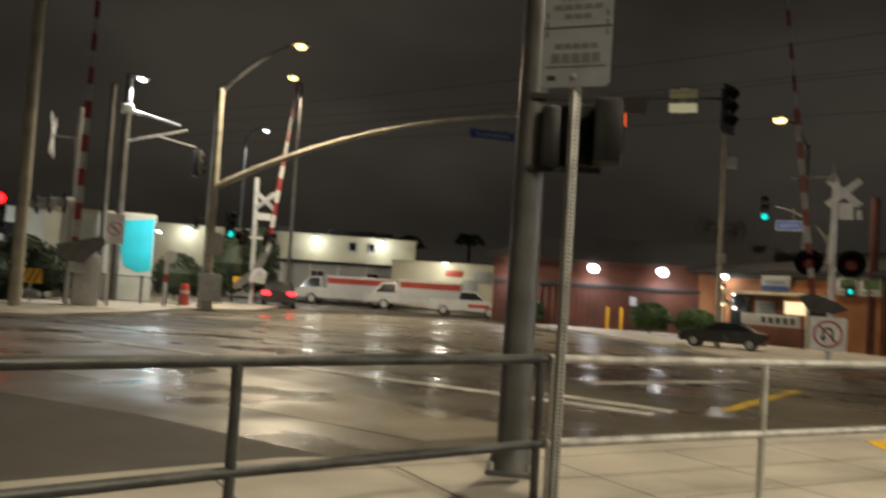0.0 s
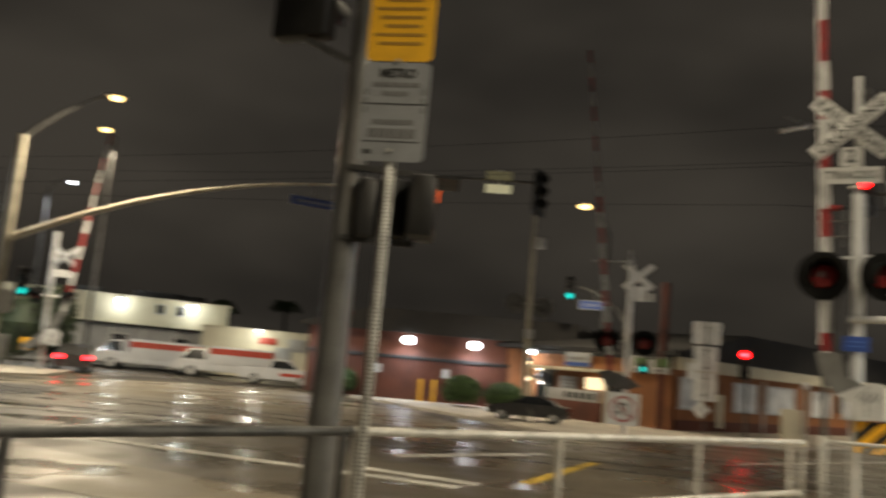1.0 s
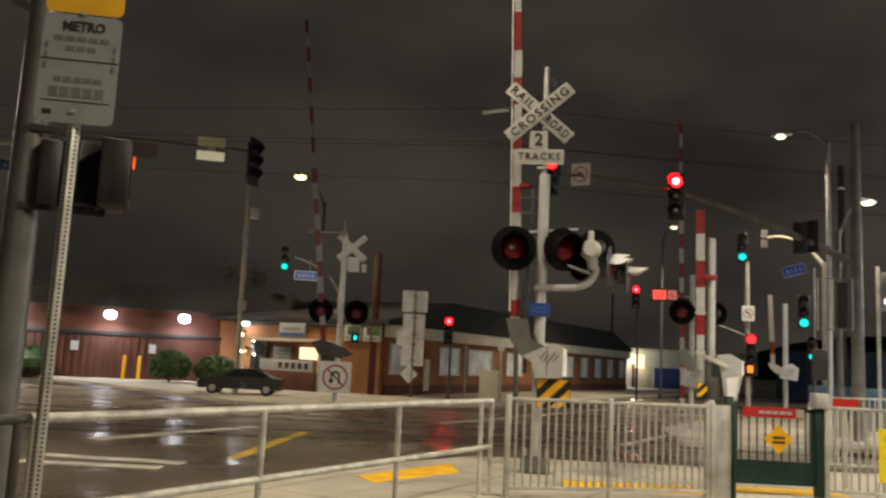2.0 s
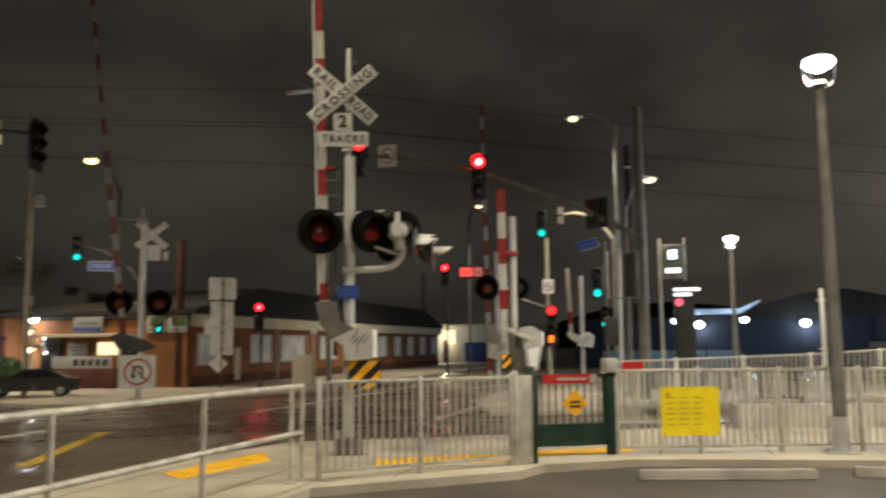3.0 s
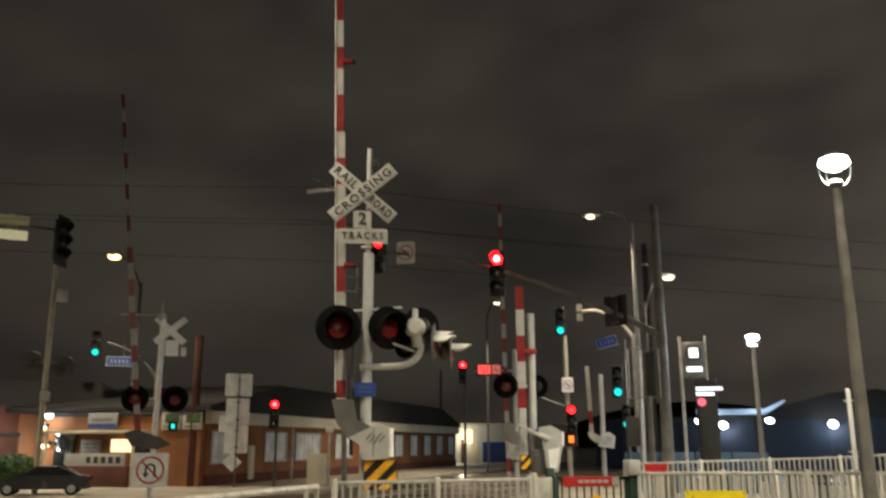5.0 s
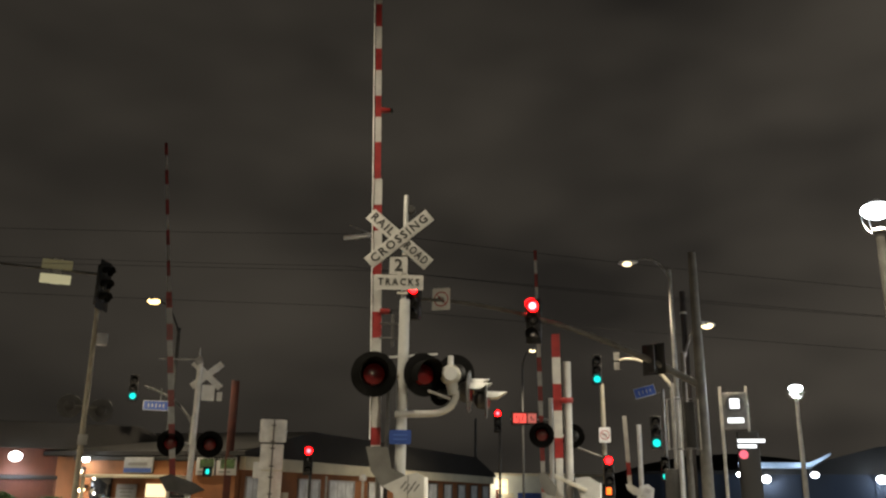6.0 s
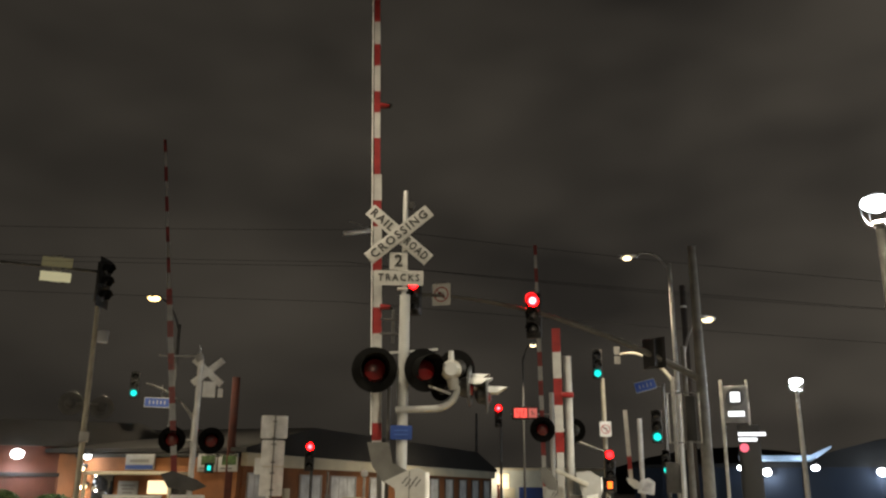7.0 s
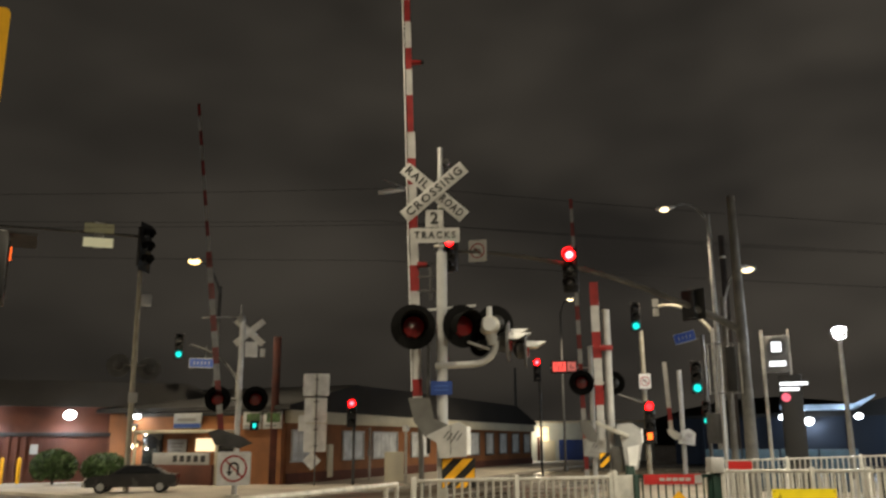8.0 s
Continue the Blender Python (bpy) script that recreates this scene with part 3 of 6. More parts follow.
part("poster", box(B(), (6.0, -0.03, 2.2), (1.2, 0.04, 0.8), bevel=0.01), M_SIGNW, wc, "pale sign with writing that cannot be read")
part("red_sign", box(B(), (4.1, -0.06, 2.35), (1.1, 0.1, 0.4), bevel=0.02), M_ORNG, wc, "orange red sign board")
fx = part("wall_lamp", box(B(), (3.5, -0.2, 3.05), (0.3, 0.34, 0.14), bevel=0.03), M_DPOLE, wc)
part("lens", box(B(), (3.5, -0.24, 2.95), (0.26, 0.28, 0.07), bevel=0.02), G_LED, fx)
lamp(wc, "POINT", 2.6, 110, (1.0, 0.97, 0.80), (3.5, -1.5), 0.1)
fw = single("far_shop", box(B(), (0, 0, 1.6), (10, 6, 3.2), bevel=0.02), M_GREYW, "grey low building behind the pole", "building", m=pose(9.0, 60, 0, 0, 0, -9))

# far street end: white shop with a lit front
fs = thing("corner_store", 49.5, 55.8, 0, facing(52, 54), "low white store with a lit yellow front at night", "building")
part("wall", box(B(), (5.5, 4.0, 1.65), (15.0, 8.0, 3.3)), M_PALE, fs)
part("lit_front", box(B(), (3.6, -0.05, 2.55), (1.0, 0.12, 0.55), bevel=0.02), G_SHOP, fs, "lit yellow sign panel")
part("lit_sign", box(B(), (3.6, -0.05, 1.92), (1.0, 0.12, 0.55), bevel=0.02), G_SHOP, fs, "lit yellow sign panel")
part("door", box(B(), (4.15, -0.03, 0.85), (0.95, 0.08, 1.7), bevel=0.01), M_CREAM, fs)
part("post", box(B(), (3.2, -0.2, 1.0), (0.22, 0.2, 2.0), bevel=0.02), M_RUST, fs)
part("gate", box(B(), (6.2, -0.06, 0.9), (2.5, 0.1, 1.7), bevel=0.02), M_BLUE, fs, "dark blue shutter")
part("cornice", box(B(), (5.5, -0.05, 3.25), (15.2, 0.3, 0.2), bevel=0.02), M_CREAM, fs)
lamp(fs, "POINT", 2.2, 75, WARM, (3.2, -0.9), 0.2)

# depot beyond the station
dp = thing("depot_building", 56.5, 19.0, 0, facing(56.5, 19.0) , "long dark blue depot building with wall lamps", "building")
part("wall", box(B(), (0, 5, 1.55), (40, 10, 3.1)), M_DARKB, dp)
part("roof", prism(B(), [(-20.4, 3.1), (20.4, 3.1), (20.4, 3.3), (4.5, 3.5), (-1.6, 4.95), (-4.2, 4.75), (-9.5, 3.4), (-20.4, 3.3)], -0.3, 10.4), M_ROOF, dp)
for i in range(9):
    part("pilaster", box(B(), (-18 + i * 4.5, -0.06, 1.55), (0.25, 0.14, 3.1)), M_DARKB, dp)
for s in (-10.9, -4.2, 2.4):
    fx = part("wall_lamp", box(B(), (s, -0.2, 2.95), (0.4, 0.4, 0.16), bevel=0.03), M_DPOLE, dp)
    part("lens", lathe(B(), [(0.05, -0.3), (0.22, -0.2), (0.3, -0.04), (0.22, 0.12), (0.08, 0.18)], (s, -0.5, 2.84)), G_LED, fx)
    lamp(dp, "POINT", 2.6, 130, (0.75, 0.88, 1.0), (s, -0.9), 0.1)
hill = B()
random.seed(4)
prof = [(-160, 0)] + [(-160 + i * 20, 9 + 12 * math.sin(i * 0.42) ** 2 + random.uniform(0, 3)) for i in range(19)] + [(210, 0)]
prism(hill, prof, 0, 60)
single("hill", hill, M_HILL, "dark wooded hill on the horizon", "hill", "structure", pose(378, 135, 0, 0, 0, facing(378, 135)))


# ---- poles, lamps and signals ----
def plate(name, w, h, material, parent, x=0, y=0, z=0, label="", ry=0.0, d=0.006, r=0.03):
    bm = B()
    box(bm, (0, 0, 0), (w, d, h))
    es = [e for e in bm.edges if abs(e.verts[0].co.y - e.verts[1].co.y) > d / 2]
    bmesh.ops.bevel(bm, geom=es, offset=r, segments=4, affect="EDGES", profile=0.5)
    return part(name, moved(bm, x, y, z, ry), material, parent, label)


def signal_head(parent, x, y, z, rz=0.0, lit=None, dark=False, k=1.0):
    """Three-lens head; z is its middle. lit: {lens number from the top: material}."""
    h = part("signal_head", box(B(), (0, 0, 0), (0.36 * k, 0.2, 1.08 * k), bevel=0.03), M_BLACK, parent)
    h.location, h.rotation_euler = (x, y, z), (0, 0, radians(rz))
    for i in range(3):
        zz = (0.35 - 0.35 * i) * k
        mt = (lit or {}).get(i, M_LENSD)
        part("lens", lathe(B(), [(0.13 * k, 0.0), (0.12 * k, 0.03), (0.06 * k, 0.05)], (0, -0.10, zz), (90, 0, 0), 16), mt, h)
        v = B()
        ring = []
        for s in range(13):
            a = radians(-20 + 220 * s / 12)
            c, q = math.cos(a) * 0.155 * k, math.sin(a) * 0.155 * k
            ring.append([v.verts.new((c, -0.1, zz + q)), v.verts.new((c, -0.1 - 0.16 - 0.1 * (q > 0), zz + q)),
                         v.verts.new((c * 1.06, -0.1 - 0.16 - 0.1 * (q > 0), zz + q * 1.06)), v.verts.new((c * 1.06, -0.1, zz + q * 1.06))])
        for r0, r1 in zip(ring, ring[1:]):
            for j in range(4):
                v.faces.new((r0[j], r0[(j + 1) % 4], r1[(j + 1) % 4], r1[j]))
        part("visor", v, M_BLACK, h)
    return h


def ped_head(parent, x, y, z, rz=0.0, lit=None):
    h = part("pedestrian_signal", box(B(), (0, 0, 0), (0.46, 0.22, 0.5), bevel=0.02), M_BLACK, parent)
    h.location, h.rotation_euler = (x, y, z), (0, 0, radians(rz))
    part("visor", box(B(), (0, -0.19, 0.235), (0.46, 0.2, 0.02)), M_BLACK, h)
    part("lens_glass", box(B(), (0, -0.112, 0.0), (0.36, 0.014, 0.38)), M_LENSD, h)
    if lit:
        part("lit_symbol", box(B(), (0, -0.124, 0.0), (0.17, 0.012, 0.24), bevel=0.004), lit, h, "lit orange symbol")
    return h


def cobra(parent, x, y, z, dx, dy, lens, k=1.0):
    """A street lamp's flat head at the end of its arm, pointing along dx, dy."""
    a = math.degrees(math.atan2(dy, dx))
    hd = part("lamp_head", moved(lathe(B(), [(0.02, -0.36 * k), (0.09 * k, -0.3 * k), (0.13 * k, 0.0), (0.11 * k, 0.3 * k), (0.03, 0.36 * k)], tilt=(0, 90, 0)), 0, 0, 0), M_SILV, parent)
    hd.location, hd.rotation_euler, hd.scale = (x, y, z), (0, 0, radians(a)), (1, 1, 0.6)
    # amber lenses are enlarged, replacing the glow around them
    part("lens", lathe(B(), [(0.04, -0.16), (0.12, -0.13), (0.17, -0.05), (0.16, 0.05), (0.1, 0.1)], (0.03, 0, -0.08 * k)), lens, hd, "lit lens").scale = (1.4, 1.4, 1.3) if lens is G_SOD else (1, 1, 1)
    return hd


def banded_arm(parent, base, top, w0, w1, first, step=0.41, z_flip=99.0, reds=None):
    """A crossing-gate arm of red and white lengths, standing up; first: height at which a red length begins."""
    base, top = Vector(base), Vector(top)
    d = top - base
    zs = [base.z]
    z = first - step * 2 * math.ceil((first - base.z) / (2 * step))
    while z < top.z:
        if z > base.z:
            zs.append(z)
        z += step
    zs.append(top.z)
    if reds:
        zs = sorted({base.z, top.z, *[e for r in reds for e in r]})
    for z0, z1 in zip(zs, zs[1:]):
        p, q = base + d * ((z0 - base.z) / d.z), base + d * ((z1 - base.z) / d.z)
        mid = (z0 + z1) / 2
        red = any(r[0] < mid < r[1] for r in reds) if reds else math.floor((mid - first) / step) % 2 == 0
        w = w0 if (z0 + z1) / 2 < z_flip else w1
        bm = box(B(), (0, 0, 0), (w, 0.05, (q - p).length))
        bmesh.ops.transform(bm, matrix=Matrix.Translation((p + q) / 2) @ pose(0, 0, 0, 0, math.degrees(math.atan2(q.x - p.x, q.z - p.z)), 0), verts=bm.verts)
        part("arm_length", bm, M_RED if red else M_WHITE, parent)


def flasher(parent, x, y, z, rz, lens=None, k=1.0, back=None, disc=None):
    f = part("flasher", lathe(B(), [(0.30 * k, 0.0), (0.305 * k, 0.012), (0.16 * k, 0.02), (0.15 * k, -0.01)], (0, 0, 0), (90, 0, 0), 28), disc or M_FLAT, parent)
    f.location, f.rotation_euler = (x, y, z), (0, 0, radians(rz))
    part("lens", lathe(B(), [(0.155 * k, 0.0), (0.14 * k, 0.035), (0.07 * k, 0.055)], (0, -0.015, 0), (90, 0, 0), 20), lens or M_LENSR, f, "unlit red lens" if lens is None else "")
    v, ring = B(), []
    for s in range(15):
        a = radians(-35 + 250 * s / 14)
        c, q = math.cos(a) * 0.18 * k, math.sin(a) * 0.18 * k
        ln = (0.24 + 0.12 * math.sin(a)) * k
        ring.append([v.verts.new((c, -0.02, q)), v.verts.new((c, -ln, q)), v.verts.new((c * 1.05, -ln, q * 1.05)), v.verts.new((c * 1.05, -0.02, q * 1.05))])
    for r0, r1 in zip(ring, ring[1:]):
        for j in range(4):
            v.faces.new((r0[j], r0[(j + 1) % 4], r1[(j + 1) % 4], r1[j]))
    part("hood", v, back or M_FLAT, f)
    part("housing", lathe(B(), [(0.14 * k, 0.0), (0.13 * k, 0.12), (0.05 * k, 0.18)], (0, 0.0, 0), (-90, 0, 0), 16), back or M_BLACK, f)
    return f


def gate_box(parent, x, y, z, k=1.0):
    """Gate mechanism: cast housing, counterweight arms and bolts."""
    g = part("gate_mechanism", prism(B(), [(x - 0.30 * k, z - 0.22 * k), (x + 0.28 * k, z - 0.30 * k), (x + 0.34 * k, z + 0.14 * k), (x + 0.12 * k, z + 0.30 * k), (x - 0.18 * k, z + 0.22 * k)], y - 0.2 * k, y + 0.2 * k), M_SILV, parent)
    part("cover", prism(B(), [(x - 0.16 * k, z - 0.14 * k), (x + 0.2 * k, z - 0.2 * k), (x + 0.24 * k, z + 0.1 * k), (x + 0.02 * k, z + 0.18 * k)], y - 0.225 * k, y - 0.2 * k), M_WHITE, g)
    for i in range(4):
        part("scuff", box(B(), (x + (-0.02 + 0.05 * i) * k, y - 0.229 * k, z + (0.06 - 0.05 * (i % 2)) * k), (0.016 * k, 0.006, 0.11 * k), ry=35), M_GINK, g)
    return g


def slanted_band(x0, z0, w, h, u, width):
    """Outline of a 45 degree band u <= x - z <= u + width, kept inside a plate."""
    out = [(0, 0), (w, 0), (w, h), (0, h)]
    for a, s in ((u, 1), (u + width, -1)):
        cut, n = [], len(out)
        for i in range(n):
            p, q = out[i], out[(i + 1) % n]
            dp, dq = s * (p[0] - p[1] - a), s * (q[0] - q[1] - a)
            if dp >= 0:
                cut.append(p)
            if dp * dq < 0:
                f = dp / (dp - dq)
                cut.append((p[0] + (q[0] - p[0]) * f, p[1] + (q[1] - p[1]) * f))
        out = cut
    return [(x0 + x, z0 + z) for x, z in out]


def crossbuck(parent, x, y, z, text=True, k=1.0, material=None):
    material = material or M_SIGNW
    for i, (ang, words) in enumerate(((41, (("RAIL", -0.36), ("ROAD", 0.36))), (-41, (("CROSSING", 0.0),)))):
        bl = part("crossbuck_blade", moved(box(B(), (0, 0, 0), (1.27 * k, 0.012, 0.225 * k), bevel=0.004), x, y - 0.014 * i, z, ang), material, parent, "white blade with black letters" if text else "")
        if text:
            for wd, off in words:
                bm = moved(lettering(wd, 0.19 * k, (0.44 if len(wd) == 4 else 1.12) * k, gap=1.25), off * k, -0.009, 0)
                part("letters", moved(bm, x, y - 0.014 * i, z, ang), M_INK, bl)


# crossing gate nearest the walk
ga = thing("crossing_gate", 7.66, 9.70, 0, facing(7.66, 9.70), "railroad crossing gate with crossbuck, raised red and white arm", "crossing gate", "crossing gates")
part("mast", rod(B(), (0, 0, 0), (0, 0, 4.35), 0.080), M_SILV, ga)
part("bell", lathe(B(), [(0.02, -0.07), (0.06, -0.06), (0.075, 0.0), (0.06, 0.05), (0.02, 0.06)], (0.06, 0.05, 5.80), (90, 0, 0), 16), M_DPOLE, ga, "small dark crossing bell")
for z in (3.78, 4.0):
    part("clamp", box(B(), (-0.20, 0.10, z), (0.34, 0.035, 0.03), bevel=0.006), M_DPOLE, ga)
part("clamp_bar", box(B(), (-0.17, 0.12, 3.9), (0.05, 0.05, 0.5), bevel=0.008), M_DPOLE, ga)
for dx, z in ((0.0, 4.72), (0.06, 5.05), (0.0, 4.44)):
    part("sign_clamp", box(B(), (dx - 0.04, -0.045, z), (0.16, 0.07, 0.035), bevel=0.006), M_GALV, ga)
part("mast_top", rod(B(), (-0.02, 0, 4.35), (-0.02, 0, 6.02), 0.04), M_SILV, ga)
part("base", box(B(), (0, 0, 0.12), (0.42, 0.42, 0.24), bevel=0.02), M_POLE, ga)
for dx in (-0.15, 0.15):
    for dy in (-0.15, 0.15):
        part("bolt", rod(B(), (dx, dy, 0.24), (dx, dy, 0.32), 0.02, seg=6), M_GALV, ga)
banded_arm(ga, (-0.37, 0.22, 2.2), (-0.62, 0.22, 10.6), 0.14, 0.098, 3.80, z_flip=6.6,
           reds=((2.22, 2.47), (2.95, 3.3), (3.8, 4.2), (4.78, 5.12), (5.5, 5.93), (6.37, 7.0), (7.45, 7.83), (8.3, 8.7), (9.12, 9.55), (9.95, 10.3)))
part("arm_cable", rod(B(), (-0.455, 0.18, 2.3), (-0.68, 0.18, 10.3), 0.008, seg=6), M_SIGNG, ga, "thin pale cable along the arm")
for z in (4.2, 7.55, 9.9):
    al = part("arm_lamp", rod(B(), (-0.37 - (z - 2.2) * 0.03 + 0.05, 0.16, z), (-0.37 - (z - 2.2) * 0.03 + 0.22, 0.16, z), 0.05, 0.035, 14), M_RED, ga, "small red arm lamp")
    part("lamp_cap", rod(B(), (-0.37 - (z - 2.2) * 0.03 + 0.20, 0.16, z), (-0.37 - (z - 2.2) * 0.03 + 0.245, 0.16, z), 0.045, 0.03, 14), M_BLACK, al)
part("counterweight", prism(B(), [(-0.48, 2.17), (-0.18, 2.17), (-0.12, 1.89), (0.09, 1.79), (-0.23, 1.62), (-0.40, 1.84)], -0.30, -0.12), M_POLE, ga)
gm = part("gate_mechanism", prism(B(), [(-0.23, 1.64), (-0.08, 1.55), (-0.04, 1.34), (0.34, 1.36), (0.34, 1.78), (0.24, 1.83), (0.09, 1.79)], -0.40, -0.06), M_SILV, ga)
part("end_cap", rod(B(), (0.34, -0.23, 1.38), (0.34, -0.23, 1.77), 0.07, 0.06, 16), M_SIGNG, gm)
part("seam", box(B(), (0.12, -0.403, 1.585), (0.012, 0.008, 0.40)), M_POLE, gm)
for i in range(5):
    part("vent", box(B(), (0.06 + 0.045 * i, -0.404, 1.66 - 0.035 * (i % 3)), (0.02, 0.008, 0.12), ry=38), M_GINK, gm)
for dx, dz in ((0.0, 1.42), (0.28, 1.42), (0.28, 1.74)):
    part("bolt", rod(B(), (dx, -0.42, dz), (dx, -0.40, dz), 0.016, seg=6), M_GALV, gm)
sp = plate("striped_plate", 0.47, 0.40, M_BLACK, ga, 0.225, -0.3, 1.135, "black and yellow striped hazard plate", r=0.01)
for u in (-0.38, -0.10, 0.18):
    part("stripe", prism(B(), slanted_band(0.0, 0.94, 0.45, 0.39, u, 0.14), -0.309, -0.304), M_SIGNY, sp)
part("cross_arm", rod(B(), (-0.46, 0, 3.2), (0.34, 0, 3.2), 0.03), M_SILV, ga)
flasher(ga, -0.42, -0.1, 3.21, 6, k=1.1)
flasher(ga, 0.30, -0.06, 3.22, 24, k=1.05)
flasher(ga, 0.80, 0.30, 3.30, 190, k=0.95)
flasher(ga, 0.56, 0.12, 2.96, 205, k=0.55)
part("side_arm", pipe(B(), [(-0.1, -0.05, 2.64)] + bend((0.4, -0.05, 2.66), (0.78, -0.05, 2.67), (0.80, -0.05, 3.0)), 0.050), M_SILV, ga)
part("brace", rod(B(), (0.30, -0.02, 3.02), (0.70, -0.06, 2.88), 0.020), M_SILV, ga)
hub = part("junction_box", lathe(B(), [(0.03, -0.15), (0.11, -0.14), (0.14, -0.07), (0.15, 0.0), (0.135, 0.08), (0.09, 0.13), (0.03, 0.15)], (0.70, -0.10, 3.22), (90, 0, 20), 24), M_GALV, ga, "round cast junction box")
part("cover", lathe(B(), [(0.02, -0.03), (0.10, -0.02), (0.115, 0.0), (0.10, 0.03)], (0.68, -0.25, 3.22), (90, 0, 12), 20), M_SILV, hub)
part("stub", rod(B(), (0.70, -0.10, 3.36), (0.70, -0.10, 3.50), 0.045, 0.04, 14), M_SILV, hub)
part("stub", rod(B(), (0.74, -0.08, 2.94), (0.72, -0.09, 3.10), 0.07, 0.09, 14), M_SILV, hub)
for a in range(5):
    part("bolt", rod(B(), (0.68 + 0.12 * math.cos(a * 1.257), -0.235, 3.22 + 0.12 * math.sin(a * 1.257)), (0.68 + 0.12 * math.cos(a * 1.257), -0.255, 3.22 + 0.12 * math.sin(a * 1.257)), 0.013, seg=6), M_GALV, hub)


def side_flasher(parent, x, y, z, rz, k=1.0):
    """A flasher seen from its side: thin dark disc, dark lamp housing and a short hood over the lens, its lit top put
    into a pale colour.
    """
    f = part("flasher", lathe(B(), [(0.03, 0.03), (0.25 * k, 0.02), (0.27 * k, 0.0), (0.25 * k, -0.015), (0.15 * k, -0.02)], (0, 0, 0), (90, 0, 0), 26), M_DPOLE, parent)
    f.location, f.rotation_euler = (x, y, z), (0, 0, radians(rz))
    part("lens", lathe(B(), [(0.14 * k, 0.0), (0.12 * k, 0.03), (0.05 * k, 0.045)], (0, -0.02, 0), (90, 0, 0), 18), M_LENSR, f, "unlit red lens")
    # only the upper part of the hood is built, pale as if lit
    v, ring = B(), []
    for q in range(13):
        a = radians(12 + 156 * q / 12)
        c, h = math.cos(a) * 0.17 * k, math.sin(a) * 0.125 * k
        ln = (0.12 + 0.19 * math.sin(a)) * k
        ring.append([v.verts.new((c, -0.02, h)), v.verts.new((c, -ln, h * 0.93)), v.verts.new((c * 1.05, -ln, h * 0.98)), v.verts.new((c * 1.05, -0.02, h * 1.05))])
    for r0, r1 in zip(ring, ring[1:]):
        for j in range(4):
            v.faces.new((r0[j], r0[(j + 1) % 4], r1[(j + 1) % 4], r1[j]))
    part("hood", v, M_SIGNG, f, "hood painted pale for its lit top")
    part("housing", lathe(B(), [(0.14 * k, 0.0), (0.13 * k, 0.10), (0.05 * k, 0.16)], (0, 0.02, 0), (-90, 0, 0), 16), M_DPOLE, f)
    return f


side_flasher(ga, 0.98, 0.02, 2.99, 80, 1.1)
side_flasher(ga, 1.02, 0.42, 3.12, 84, 0.95)
side_flasher(ga, 1.24, 0.12, 2.89, 84, 1.0)
part("cross_arm", rod(B(), (0.78, -0.02, 3.05), (1.26, 0.16, 2.95), 0.03), M_SILV, ga)
part("bracket", box(B(), (0.06, 0, 3.5), (0.9, 0.04, 0.03), ry=-5), M_SILV, ga)
crossbuck(ga, -0.11, -0.1, 5.28, k=0.955)
tp = plate("number_plate", 0.27, 0.27, M_SIGNW, ga, -0.11, -0.09, 4.86, "white plate with the number 2", r=0.01)
part("letters", moved(lettering("2", 0.26), -0.11, -0.099, 4.86), M_INK, tp)
tp = plate("tracks_plate", 0.74, 0.23, M_SIGNW, ga, -0.10, -0.09, 4.60, "white plate with black letters", r=0.02)
part("letters", moved(lettering("TRACKS", 0.15, 0.62, gap=1.4), -0.10, -0.099, 4.60), M_INK, tp)
bp = plate("blue_plate", 0.31, 0.20, M_BLUE, ga, -0.01, -0.1, 2.32, "small blue notice plate", r=0.02)
for i in range(2):
    part("text_bar", box(B(), (-0.01, -0.106, 2.35 - i * 0.06), (0.2, 0.004, 0.014)), M_LBLUE, bp)
part("conduit", rod(B(), (-0.2, 0.02, 1.4), (-0.2, 0.02, 3.2), 0.03), M_DPOLE, ga)

# pedestrian gate behind the fence
pg = thing("pedestrian_gate", 11.8, 10.2, 0, facing(11.8, 10.2), "pedestrian crossing gate with raised red and white arm", "crossing gate", "crossing gates")
part("mast", rod(B(), (0.03, 0, 0), (0.03, 0, 3.92), 0.075), M_WHITE, pg)
banded_arm(pg, (-0.14, -0.15, 2.19), (-0.16, -0.15, 4.42), 0.15, 0.15, 3.98, 0.48)
part("arm_bracket", box(B(), (-0.14, -0.15, 1.65), (0.13, 0.05, 1.08), bevel=0.01), M_WHITE, pg)
gm = part("gate_mechanism", prism(B(), [(0.12, 1.84), (0.22, 1.50), (0.26, 1.08), (0.46, 1.08), (0.55, 1.52), (0.55, 1.76), (0.36, 1.88)], -0.30, 0.08), M_SILV, pg)
part("cover", prism(B(), [(0.29, 1.46), (0.31, 1.14), (0.44, 1.14), (0.50, 1.50)], -0.315, -0.30), M_SIGNG, gm)
part("end_cap", rod(B(), (0.52, -0.11, 1.53), (0.52, -0.11, 1.77), 0.06, 0.055, 14), M_SIGNG, gm)
part("linkage", box(B(), (0.05, -0.33, 1.76), (0.60, 0.04, 0.07), ry=24, bevel=0.008), M_GALV, pg)
part("foot_box", box(B(), (0.13, -0.05, 1.25), (0.24, 0.24, 0.44), bevel=0.02), M_POLE, pg)
part("counterweight", prism(B(), [(-0.51, 1.90), (-0.39, 1.95), (-0.20, 1.70), (-0.22, 1.54), (-0.36, 1.56), (-0.47, 1.70)], -0.3, -0.2), M_POLE, pg)
part("arm_lamp", box(B(), (0.02, -0.2, 3.2), (0.22, 0.08, 0.1), bevel=0.02), M_RED, pg)
sp = plate("striped_plate", 0.18, 0.26, M_BLACK, pg, -0.10, -0.24, 1.24, "black and yellow hazard plate", r=0.01)
